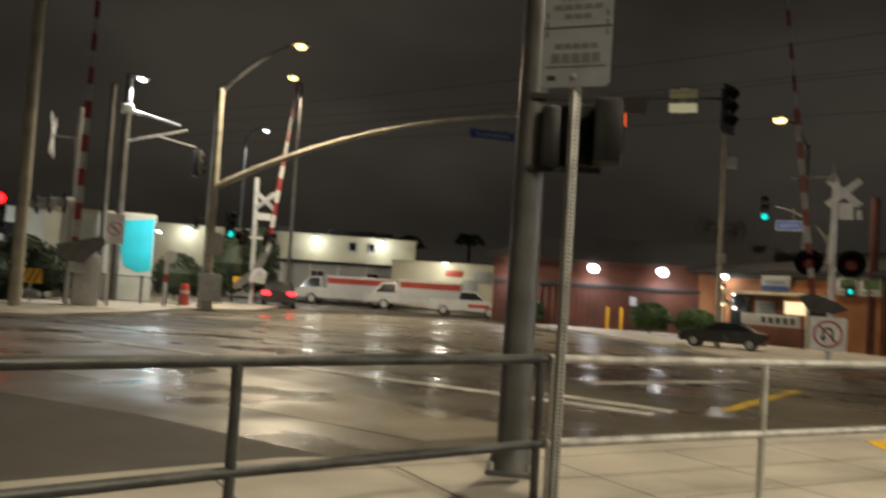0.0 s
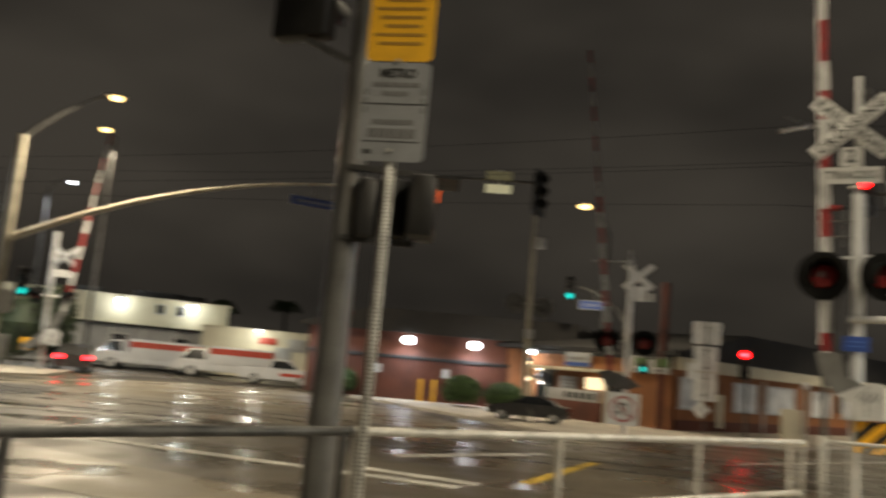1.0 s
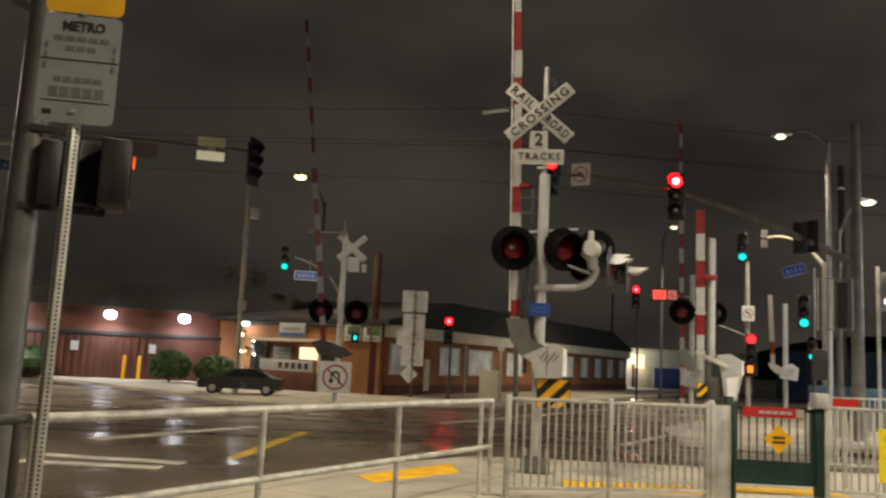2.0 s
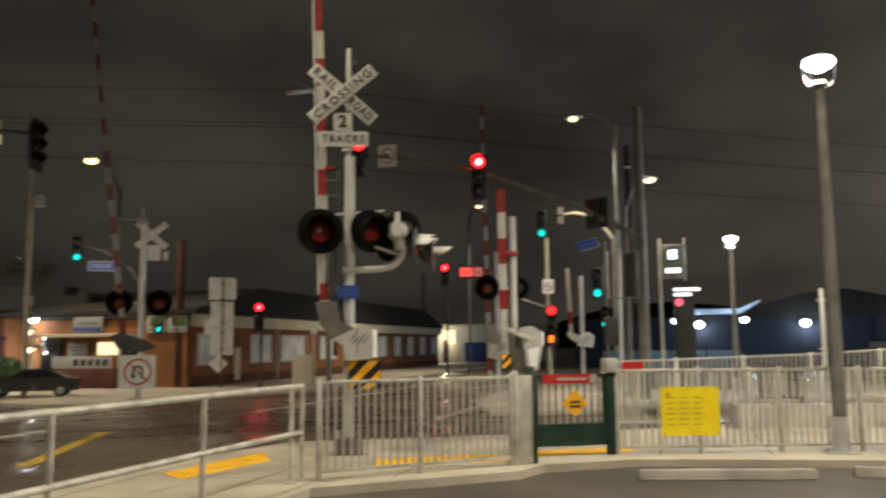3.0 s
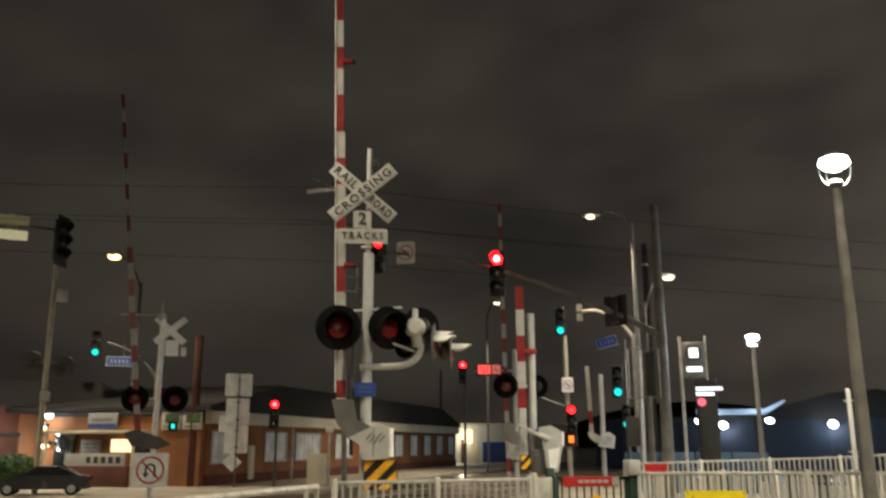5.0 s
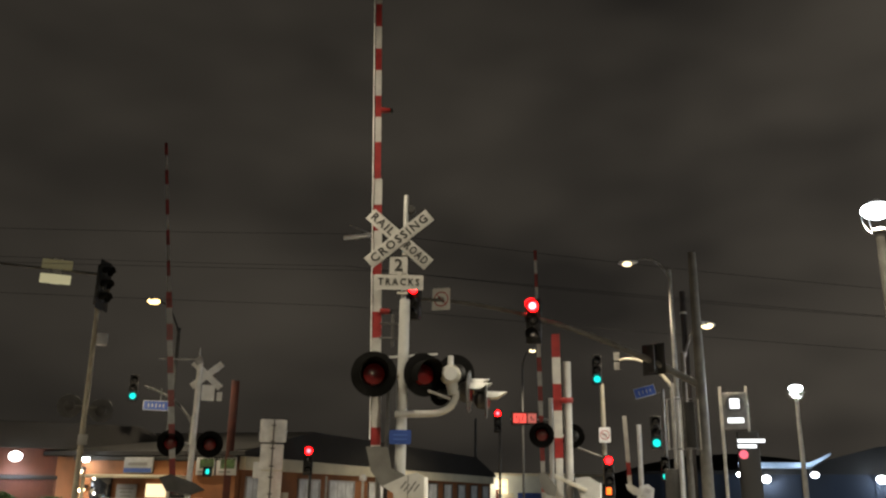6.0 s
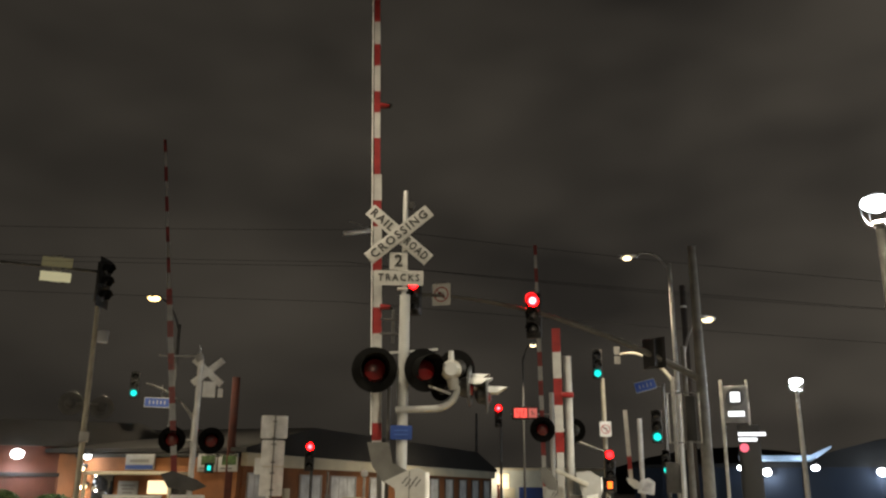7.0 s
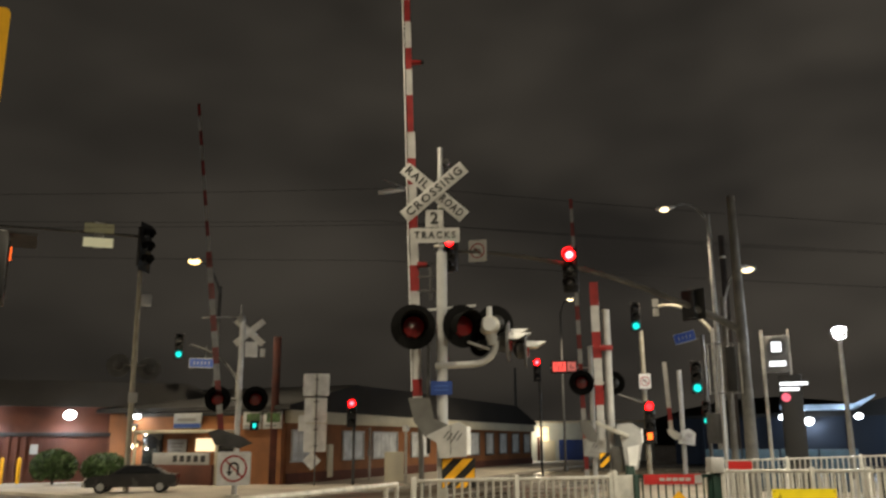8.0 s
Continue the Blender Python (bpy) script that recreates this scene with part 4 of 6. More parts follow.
for u in (-0.22, -0.04):
    part("stripe", prism(B(), slanted_band(-0.18, 1.12, 0.16, 0.24, u, 0.09), -0.249, -0.244), M_SIGNY, sp)
part("base", box(B(), (0.03, 0, 0.1), (0.3, 0.3, 0.2), bevel=0.02), M_SILV, pg)

# road gate beyond the tracks
gc = thing("crossing_gate", 17.72, 16.33, 0, facing(17.72, 16.33), "railroad crossing gate with tall raised arm beyond the tracks", "crossing gate", "crossing gates")
part("mast", rod(B(), (0.25, 0, 0), (0.25, 0, 4.2), 0.07), M_SILV, gc)
banded_arm(gc, (0.03, -0.2, 0.5), (-0.12, -0.2, 8.5), 0.12, 0.09, 4.1, 0.41, 6.0)
flasher(gc, -0.02, -0.25, 3.16, 4, k=1.15)
flasher(gc, 0.85, 0.1, 3.16, 190, k=1.1)
part("cross_arm", rod(B(), (-0.1, -0.1, 3.16), (0.9, 0.05, 3.16), 0.035), M_SILV, gc)
gate_box(gc, 0.25, -0.05, 1.4)
bo = part("train_sign", box(B(), (-0.5, -0.1, 3.62), (0.72, 0.14, 0.36), bevel=0.02), M_BLACK, gc, "blank-out sign lit in red")
part("lit_panel", box(B(), (-0.62, -0.175, 3.62), (0.36, 0.012, 0.26)), glow("lit_red_sign", (1.0, 0.10, 0.08), 0.9), bo)
part("lit_panel", box(B(), (-0.28, -0.175, 3.62), (0.24, 0.012, 0.26)), glow("dim_red_sign", (0.9, 0.22, 0.18), 0.35), bo)
for i, (bx, bz, bh) in enumerate(((-0.72, 3.66, 0.10), (-0.64, 3.58, 0.16), (-0.54, 3.63, 0.18), (-0.30, 3.62, 0.12), (-0.24, 3.58, 0.05))):
    part("text_bar", box(B(), (bx, -0.183, bz), (0.025, 0.004, bh), ry=12 * (i % 3 - 1)), M_INK, bo)
part("bracket", rod(B(), (-0.9, -0.05, 3.6), (0.25, 0, 3.6), 0.02), M_SILV, gc)

# distant pedestrian gate
pf = thing("pedestrian_gate", 25.7, 19.25, 0, facing(25.7, 19.25), "distant pedestrian crossing gate with raised arm", "crossing gate", "crossing gates")
part("mast", rod(B(), (0.2, 0, 0), (0.2, 0, 4.1), 0.09), M_WHITE, pf)
banded_arm(pf, (-0.2, -0.15, 1.9), (-0.30, -0.15, 4.4), 0.15, 0.15, 3.0, reds=((2.3, 2.75),))
gate_box(pf, 0.3, -0.1, 1.7)
part("counterweight", prism(B(), [(-0.36, 2.0), (-0.1, 1.95), (0.3, 1.72), (0.3, 1.58), (-0.1, 1.62), (-0.3, 1.8)], -0.3, -0.2), M_SILV, pf)

# crossing gate on the far kerb, seen from behind
gb = thing("crossing_gate", 11.55, 25.53, 0, facing(11.55, 25.53), "far crossing gate with crossbuck back and raised arm", "crossing gate", "crossing gates")
part("mast", rod(B(), (0, 0, 0), (0, 0, 5.5), 0.09), M_SIGNG, gb)
part("finial", lathe(B(), [(0.05, 0), (0.14, 0.1), (0.12, 0.22), (0.03, 0.3), (0.015, 0.6)], (-0.05, 0, 5.4)), M_SILV, gb)
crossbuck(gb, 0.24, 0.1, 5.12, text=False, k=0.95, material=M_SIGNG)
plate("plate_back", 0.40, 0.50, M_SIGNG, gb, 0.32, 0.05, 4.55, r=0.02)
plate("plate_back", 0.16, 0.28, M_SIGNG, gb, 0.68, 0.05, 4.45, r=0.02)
banded_arm(gb, (-0.46, -0.1, 1.6), (-1.83, -0.1, 12.9), 0.18, 0.10, 4.05, 0.525, 7.5)
flasher(gb, -0.66, -0.1, 2.94, 0, k=1.35)
flasher(gb, 0.52, -0.1, 2.94, 0, k=1.35)
part("cross_arm", rod(B(), (-0.7, 0, 2.94), (0.6, 0, 2.94), 0.04), M_SILV, gb)
part("bracket", rod(B(), (-1.3, 0, 5.55), (0, 0, 5.6), 0.025), M_SILV, gb)
part("counterweight", prism(B(), [(-0.9, 1.9), (-0.55, 2.0), (0.2, 1.75), (0.5, 1.55), (0.1, 1.4), (-0.65, 1.5)], -0.2, 0.1), M_DPOLE, gb)
ps = ped_head(gb, 0.52, -0.3, 2.1, 0, G_CYAN)
ps.scale = (0.6, 0.6, 0.6)

# sign backs on one post
sb = thing("sign_post", 16.17, 28.79, 0, facing(16.17, 28.79), "stack of four grey sign backs on a steel post", "sign", "street signs")
part("post", box(B(), (0.02, -0.08, 2.1), (0.05, 0.05, 4.2)), M_POLE, sb)
for z, w, h in ((3.75, 1.0, 0.85), (2.78, 0.86, 0.95), (1.75, 0.86, 1.05)):
    plate("sign_back", w, h, M_SIGNG, sb, 0, -0.04, z, r=0.06, d=0.012)
for z in (3.35, 3.95, 2.45, 3.1, 1.45, 2.05):
    part("clip", box(B(), (0.02, -0.115, z), (0.16, 0.03, 0.05), bevel=0.006), M_POLE, sb)
plate("side_sign", 0.3, 0.6, M_SIGNG, sb, -0.5, 0.05, 2.3, r=0.04)
plate("diamond_sign", 0.5, 0.5, M_SIGNG, sb, -0.1, 0.04, 0.9, ry=45, r=0.03)


def ring_mesh(bm, r0, r1, y0, y1, seg=32):
    a = [[bm.verts.new((r * math.cos(k * math.tau / seg), y, r * math.sin(k * math.tau / seg))) for k in range(seg)] for r, y in ((r0, y0), (r1, y0), (r1, y1), (r0, y1))]
    for i in range(4):
        u, v = a[i], a[(i + 1) % 4]
        for k in range(seg):
            bm.faces.new((u[k], u[(k + 1) % seg], v[(k + 1) % seg], v[k]))
    return bm


def ban_sign(parent, x, y, z, w, h, arrow="u"):
    p = plate("sign_plate", w, h, M_SIGNG, parent, x, y, z, "white square sign with a red prohibition ring", r=0.05)
    r = w * 0.4
    part("ban_ring", moved(ring_mesh(B(), r * 0.86, r, -0.004, -0.012), x, y, z), M_SIGNR, p)
    part("ban_bar", moved(box(B(), (0, -0.014, 0), (r * 1.8, 0.006, r * 0.12)), x, y, z, 45), M_SIGNR, p)
    ar = B()
    s = r * 0.42
    if arrow == "u":
        pipe(ar, [(s * 0.75, -0.006, -s * 1.2), (s * 0.75, -0.006, s * 0.3)] + [(s * 0.75 * math.cos(a), -0.006, s * 0.3 + s * 0.7 * math.sin(a)) for a in (0.5, 1.0, 1.57, 2.1, 2.6, 3.14)] + [(-s * 0.75, -0.006, -s * 0.6)], s * 0.2, seg=6)
        prism(ar, [(-s * 1.35, -s * 0.5), (-s * 0.15, -s * 0.5), (-s * 0.75, -s * 1.35)], -0.008, -0.003)
    else:
        pipe(ar, [(s * 0.6, -0.006, -s * 1.3), (s * 0.6, -0.006, s * 0.4), (-s * 0.4, -0.006, s * 0.4)], s * 0.2, seg=6)
        prism(ar, [(-s * 0.3, s * 1.0), (-s * 0.3, -s * 0.2), (-s * 1.3, s * 0.4)], -0.008, -0.003)
    part("arrow", moved(ar, x, y, z), M_INK, p)
    return p


us = thing("no_u_turn_sign", 10.9, 24.18, 0, facing(10.9, 24.18), "white no U-turn sign with a red ring on a low post", "sign", "street signs")
part("post", box(B(), (0, 0.03, 0.6), (0.1, 0.06, 1.2)), M_GALV, us)
part("foot", box(B(), (0, 0.03, 0.03), (0.4, 0.4, 0.06), bevel=0.01), M_GALV, us)
ban_sign(us, 0, -0.02, 0.82, 0.98, 0.98)


# ---- big signal pole beside the railing ----
bpole = thing("traffic_signal", 0.585, 6.98, 0, facing(0.585, 6.98), "tall grey steel traffic signal pole with dark heads", "traffic signal", "traffic signals")
part("pole", rod(B(), (0, 0, 0), (0.02, 0, 9.5), 0.135, 0.09, 24), M_POLE, bpole)
part("base_plate", box(B(), (0, 0, 0.02), (0.42, 0.42, 0.04), bevel=0.01), M_POLE, bpole)
part("base_cover", rod(B(), (0, 0, 0.04), (0, 0, 0.22), 0.2, 0.15, 20), M_POLE, bpole)
for dx in (-0.16, 0.16):
    for dy in (-0.16, 0.16):
        part("bolt", rod(B(), (dx, dy, 0.04), (dx, dy, 0.1), 0.022, seg=6), M_GALV, bpole)
part("bracket", box(B(), (0.28, -0.12, 2.52), (0.6, 0.05, 0.05)), M_BLACK, bpole)
part("bracket", box(B(), (0.28, -0.12, 3.12), (0.6, 0.05, 0.05)), M_BLACK, bpole)
part("terminal_box", box(B(), (0.16, -0.16, 2.78), (0.16, 0.14, 0.5), bevel=0.03), M_BLACK, bpole)
ph = ped_head(bpole, 0.62, -0.25, 2.80, 84)
part("edge_glow", box(B(), (-0.12, -0.126, 0.1), (0.06, 0.004, 0.09)), G_AMBR, ph, "lit orange symbol")
ph2 = ped_head(bpole, 0.30, -0.02, 2.80, 128)
# arm and lamp above the view, added to light road and far kerb
part("lamp_arm", pipe(B(), bend((0.02, 0, 9.3), (0.3, 1.0, 10.6), (0.7, 2.5, 10.85)), 0.05, 0.035), M_POLE, bpole)
cobra(bpole, 0.78, 2.8, 10.85, 0.2, 1.0, G_SOD, 1.2)
lamp(bpole, "SPOT", 10.3, 2300, (1.0, 0.85, 0.60), (0.78, 2.8), 0.15, 176)
uh = signal_head(bpole, -0.53, 0.05, 5.05, 150, k=1.5)
part("bracket", box(B(), (-0.25, -0.05, 4.12), (0.5, 0.05, 0.05), ry=20), M_BLACK, bpole)

# perforated post with notices on the railing corner
sp = thing("notice_post", 0.70, 5.20, 0, facing(0.7, 5.2) - 14, "perforated steel post with white and yellow notices", "sign", "street signs")
part("post", box(B(), (0, 0, 1.85), (0.051, 0.051, 3.7), rz=45, bevel=0.004), M_GALV, sp)
mh = mesh_of("hole", rod(B(), (0, -0.0245, 0), (0, -0.0262, 0), 0.0085, seg=8), M_INK)
for i in range(100):
    for turn in (-45, 45):
        hole = part("hole", mh, M_INK, sp)
        hole.location, hole.rotation_euler = (0, 0, 0.25 + i * 0.0254), (0, 0, radians(turn))
for i in range(2):
    part("bolt", rod(B(), (0, -0.05, 2.86 + 0.6 * i), (0, -0.062, 2.86 + 0.6 * i), 0.014, seg=6), M_GALV, sp)
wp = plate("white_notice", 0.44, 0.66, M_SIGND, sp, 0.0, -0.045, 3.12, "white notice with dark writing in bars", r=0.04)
part("letters", moved(lettering("METRO", 0.085, 0.235), 0.01, -0.0495, 3.375), M_INK, wp)
for z, w, h, mt in ((3.30, 0.32, 0.03, M_GINK), (3.24, 0.18, 0.03, M_GINK), (3.17, 0.43, 0.008, M_INK), (3.05, 0.28, 0.032, M_GINK), (2.975, 0.32, 0.06, M_GINK), (2.92, 0.38, 0.006, M_INK), (2.85, 0.05, 0.03, M_INK)):
    n = max(1, round(w / 0.06)) if h > 0.02 and w > 0.1 else 1
    for i in range(n):
        part("text_bar", box(B(), (-w / 2 + w * (i + 0.5) / n - (0.15 if w == 0.05 else 0), -0.0495, z), (w / n * (0.82 if n > 1 else 1), 0.003, h)), mt, wp)
for s in (-0.19, 0.19):
    for i in range(3):
        part("text_bar", box(B(), (s, -0.0495, 3.25 - i * 0.06), (0.02, 0.003, 0.04)), M_GINK, wp)
yp = plate("yellow_notice", 0.44, 0.62, M_SIGNY, sp, 0.0, -0.045, 3.77, "yellow notice with dark writing in bars", r=0.04)
for i in range(8):
    part("text_bar", box(B(), (0.01 * (i % 3) - 0.01, -0.0495, 4.0 - i * 0.06), (0.34 - 0.05 * (i % 3), 0.003, 0.022)), M_YINK, yp)
part("post_top", box(B(), (0, 0, 3.9), (0.06, 0.06, 0.5)), M_GALV, sp)


# ---- signal pole with curved mast arm, across the tracks ----
def arm_tube(parent, a, b, c, r0, r1, material, name="mast_arm"):
    return part(name, pipe(B(), bend(a, b, c, 14), r0, r1), material, parent)


def local(t, x, y, z):
    return t.matrix_world.inverted() @ Vector((x, y, z))


bpy.context.view_layer.update()
ts = thing("traffic_signal", 20.4, 12.9, 0, facing(20.4, 12.9), "tall signal pole with a long curved mast arm and red signals", "traffic signal", "traffic signals")
bpy.context.view_layer.update()
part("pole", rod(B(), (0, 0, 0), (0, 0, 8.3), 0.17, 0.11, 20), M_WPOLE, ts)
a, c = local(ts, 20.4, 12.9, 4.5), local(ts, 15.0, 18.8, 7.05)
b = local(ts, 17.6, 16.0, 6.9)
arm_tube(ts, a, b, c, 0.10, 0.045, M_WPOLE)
p = local(ts, 15.05, 18.76, 6.93)
signal_head(ts, p.x, p.y - 0.2, p.z, -8, {0: G_RED})
p = local(ts, 17.60, 16.42, 6.36)
rh = signal_head(ts, p.x, p.y - 0.25, p.z, 0, {0: G_RED}, k=1.2)
part("lens_core", lathe(B(), [(0.10, 0.0), (0.09, 0.02), (0.04, 0.03)], (0, -0.155, 0.42), (90, 0, 0), 16), G_REDH, rh, "white-hot middle of the lit lens")
p = local(ts, 15.64, 18.29, 7.03)
ban_sign(ts, p.x, p.y - 0.15, p.z, 0.56, 0.66, "left")
p = local(ts, 19.65, 13.9, 5.2)
bh = signal_head(ts, p.x, p.y - 0.1, p.z + 0.05, 150, k=0.72)
part("backplate", box(B(), (0, -0.08, 0), (0.74, 0.012, 0.86), bevel=0.004), M_BLACK, bh)
cab = part("cabinet", box(B(), (-0.34, -0.1, 3.45), (0.26, 0.3, 1.2), bevel=0.02), M_BLACK, ts, "dark equipment cabinet in an open frame")
for x in (-0.92, -0.56, -0.10):
    part("frame_post", box(B(), (x, -0.3, 3.45), (0.035, 0.035, 1.34), bevel=0.006), M_GALV, cab)
for z in (2.80, 4.12):
    part("frame_rail", box(B(), (-0.51, -0.3, z), (0.86, 0.03, 0.03), bevel=0.005), M_POLE, cab)
part("conduit", rod(B(), (-0.65, -0.2, 0), (-0.65, -0.2, 4.2), 0.05), M_SILV, ts)
part("cabinet", box(B(), (-0.9, 0.2, 1.9), (0.4, 0.3, 0.8), bevel=0.03), M_DPOLE, ts, "dark equipment box")


def street_lamp(x, y, h, hx, hy, hz, lens, color, power, label, r=0.11, material=None, rise=0.35):
    t = thing("street_lamp", x, y, 0, 0, label, "street lamp", "street lamps")
    mt = material or M_POLE
    part("pole", rod(B(), (0, 0, 0), (0, 0, h), r, r * 0.6, 16), mt, t)
    part("base", rod(B(), (0, 0, 0), (0, 0, 0.35), r * 1.8, r * 1.4, 16), mt, t)
    dx, dy = hx - x, hy - y
    n = max(0.01, math.hypot(dx, dy))
    if n > 0.3:
        part("arm", pipe(B(), bend((0, 0, h - 0.3), (dx * 0.35, dy * 0.35, hz + rise), (dx - dx / n * 0.3, dy - dy / n * 0.3, hz + 0.03)), 0.045, 0.03), mt, t)
    cobra(t, dx, dy, hz, dx / n, dy / n, lens)
    lamp(t, "SPOT", hz - 0.48, power, color, (dx, dy), 0.12, 132)
    return t


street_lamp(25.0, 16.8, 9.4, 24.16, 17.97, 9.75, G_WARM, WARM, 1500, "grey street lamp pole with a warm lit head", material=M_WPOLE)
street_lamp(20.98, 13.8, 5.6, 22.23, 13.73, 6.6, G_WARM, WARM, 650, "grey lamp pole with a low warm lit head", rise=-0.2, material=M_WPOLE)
wood = thing("utility_pole", 29.4, 19.25, 0, 20, "dark wooden utility pole with a short crossarm", "pole")
part("pole", rod(B(), (0, 0, 0), (0.0, 0, 9.75), 0.15, 0.11, 12), mat("tarred_wood", (0.018, 0.012, 0.009), 0.85, vary=0.3, size=4), wood)
part("crossarm", box(B(), (0.15, 0, 9.6), (0.5, 0.1, 0.1), ry=-22, bevel=0.01), M_DPOLE, wood)
part("band", rod(B(), (0, 0, 8.8), (0, 0, 8.88), 0.135, 0.135, 12), M_GALV, wood)
# dark pole paint on the next three replaces the lack of light on them
street_lamp(34.2, 33.2, 8.8, 32.74, 31.0, 9.1, G_WARM, WARM, 2800, "distant street lamp with a warm lit head", r=0.07, material=M_DPOLE)
street_lamp(14.25, 34.1, 8.2, 12.15, 31.74, 8.7, G_SOD, SODIUM, 1600, "street lamp glowing amber over the far pavement", material=M_DPOLE)
street_lamp(-8.5, 43.2, 11.6, -8.8, 42.4, 11.75, G_SOD, SODIUM, 2200, "tall slim street lamp glowing amber", material=M_DPOLE)
street_lamp(-15.2, 58.6, 11.2, -13.79, 58.4, 11.7, G_LED, LED, 2500, "distant white street lamp")
sl = street_lamp(47.3, 51.7, 3.2, 47.4, 51.4, 3.3, G_LED, LED, 250, "distant dark lamp post with a small white lamp", r=0.09, material=M_DPOLE)
part("globe", lathe(B(), [(0.04, -0.24), (0.17, -0.17), (0.24, 0.0), (0.17, 0.17), (0.04, 0.24)], (0.0, -0.5, 3.35)), G_LED, sl, "lit white globe")


# ---- lantern posts of the station ----
def lantern_post(x, y, h, power, label, k=1.0, color=LED, cut=0):
    t = thing("lantern_post", x, y, 0, facing(x, y), label, "street lamp", "station lanterns")
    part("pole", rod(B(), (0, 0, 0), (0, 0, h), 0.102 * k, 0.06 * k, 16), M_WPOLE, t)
    part("base", rod(B(), (0, 0, 0), (0, 0, 0.5), 0.13 * k, 0.12 * k, 16), M_SILV, t)
    part("base_plate", box(B(), (0, 0, 0.015), (0.42 * k, 0.42 * k, 0.03), bevel=0.008), M_SILV, t)
    lan = part("lantern", lathe(B(), [(0.06 * k, 0.0), (0.07 * k, 0.05), (0.1 * k, 0.07)], (0, 0, h)), M_DPOLE, t)
    for i in range(4):
        a = math.tau * i / 4 + 0.5
        part("rib", pipe(B(), bend((0.08 * k * math.cos(a), 0.08 * k * math.sin(a), h + 0.05), (0.26 * k * math.cos(a), 0.26 * k * math.sin(a), h + 0.1), (0.25 * k * math.cos(a), 0.25 * k * math.sin(a), h + 0.40 * k), 6), 0.007 * k, seg=6), M_POLE, lan)
    part("lens", lathe(B(), [(0.05 * k, 0.28 * k), (0.16 * k, 0.33 * k), (0.225 * k, 0.40 * k), (0.20 * k, 0.47 * k), (0.03 * k, 0.51 * k)], (0, 0, h)), G_LED, lan, "lit white lens")
    part("collar", lathe(B(), [(0.09 * k, 0.07 * k), (0.10 * k, 0.10 * k), (0.08 * k, 0.13 * k), (0.02 * k, 0.14 * k)], (0, 0, h)), M_SIGNG, lan, "pale reflector collar")
    part("hood", lathe(B(), [(0.12 * k, 0.515 * k), (0.12 * k, 0.535 * k), (0.06 * k, 0.56 * k), (0.02 * k, 0.57 * k)], (0, 0, h)), M_DPOLE, lan)
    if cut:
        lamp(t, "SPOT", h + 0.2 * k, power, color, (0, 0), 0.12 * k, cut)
    else:
        lamp(t, "POINT", h + 0.2 * k, power, color, (0, 0), 0.12 * k)
    return t


lp1 = lantern_post(12.508, 4.69, 5.24, 2000, "grey lantern post with a bright white lamp by the fence", 1.0, (1.0, 0.91, 0.72), 170)
ed = part("edge_sign", box(B(), (-0.145, 0.1, 1.76), (0.05, 0.5, 1.10), bevel=0.006), M_SIGNG, lp1, "thin sign seen edge on")
part("bracket", box(B(), (-0.12, 0.05, 2.15), (0.2, 0.03, 0.03)), M_GALV, lp1)
part("bracket", box(B(), (-0.12, 0.05, 1.45), (0.2, 0.03, 0.03)), M_GALV, lp1)
lantern_post(24.25, 12.18, 4.38, 700, "dark lantern post with a white lamp on the platform", 0.85)
lantern_post(23.3, 6.5, 3.95, 700, "dark lantern post with a white lamp on the platform", 0.85)
# three posts out of view, added for light reaching gates and signs from behind
lantern_post(6.5, -3.0, 10.0, 6400, "added unseen tall lantern post with a warm lamp in the parking lot", 1.2, (1.0, 0.87, 0.64), 154)
lantern_post(21.0, -4.0, 6.5, 6000, "added unseen lantern post with a warm lamp in the parking lot", 1.2, (1.0, 0.88, 0.68), 168)
lantern_post(-9.5, -14.0, 7.4, 900, "added unseen dark lantern post with a warm lamp in the parking lot", 1.2, (1.0, 0.84, 0.58))

# tall bare poles near the station
for x, y, h, r in ((23.75, 6.2, 4.7, 0.12),):
    single("bare_pole", rod(B(), (0, 0, 0), (0, 0, h), r, r * 0.8, 16), M_POLE, "plain grey pole beside the platform lantern", "pole", m=pose(x, y, 0))

ps2 = thing("platform_sign", 23.62, 6.35, 0, facing(23.62, 6.35), "narrow dark platform sign with a white and a pink disc", "sign", "street signs")
part("post", rod(B(), (0, 0.05, 0), (0, 0.05, 2.6), 0.04), M_GALV, ps2)
part("panel", box(B(), (0, 0, 2.1), (0.34, 0.06, 0.84), bevel=0.01), M_INK, ps2)
part("disc", rod(B(), (0, -0.032, 2.28), (0, -0.042, 2.28), 0.13, seg=24), G_SIGN, ps2, "lit white disc")
part("disc", rod(B(), (0, -0.032, 1.94), (0, -0.042, 1.94), 0.13, seg=24), glow("lit_magenta_disc", (1.0, 0.16, 0.35), 0.7), ps2, "lit pink disc")
oc3 = thing("orange_container", 46.2, 13.7, 0, facing(46.2, 13.7), "orange and grey container by the depot", "container")
part("box", box(B(), (0.2, 0, 0.95), (1.5, 1.0, 1.2), bevel=0.03), mat("orange_paint", (0.75, 0.22, 0.02), 0.6, vary=0.15), oc3)
part("end", box(B(), (-1.4, 0, 0.95), (1.5, 1.0, 1.2), bevel=0.03), M_GREYW, oc3)
for x in (-1.8, 0.7):
    part("skid", box(B(), (x, 0, 0.18), (0.2, 1.0, 0.36), bevel=0.01), M_DPOLE, oc3)

# station sign pylon
py = thing("station_sign", 22.5, 13.2, 0, facing(22.5, 13.2), "station sign pylon with a lit round mark", "sign", "street signs")
part("post", box(B(), (-0.36, 0, 2.35), (0.09, 0.12, 4.7), bevel=0.01), M_GALV, py)
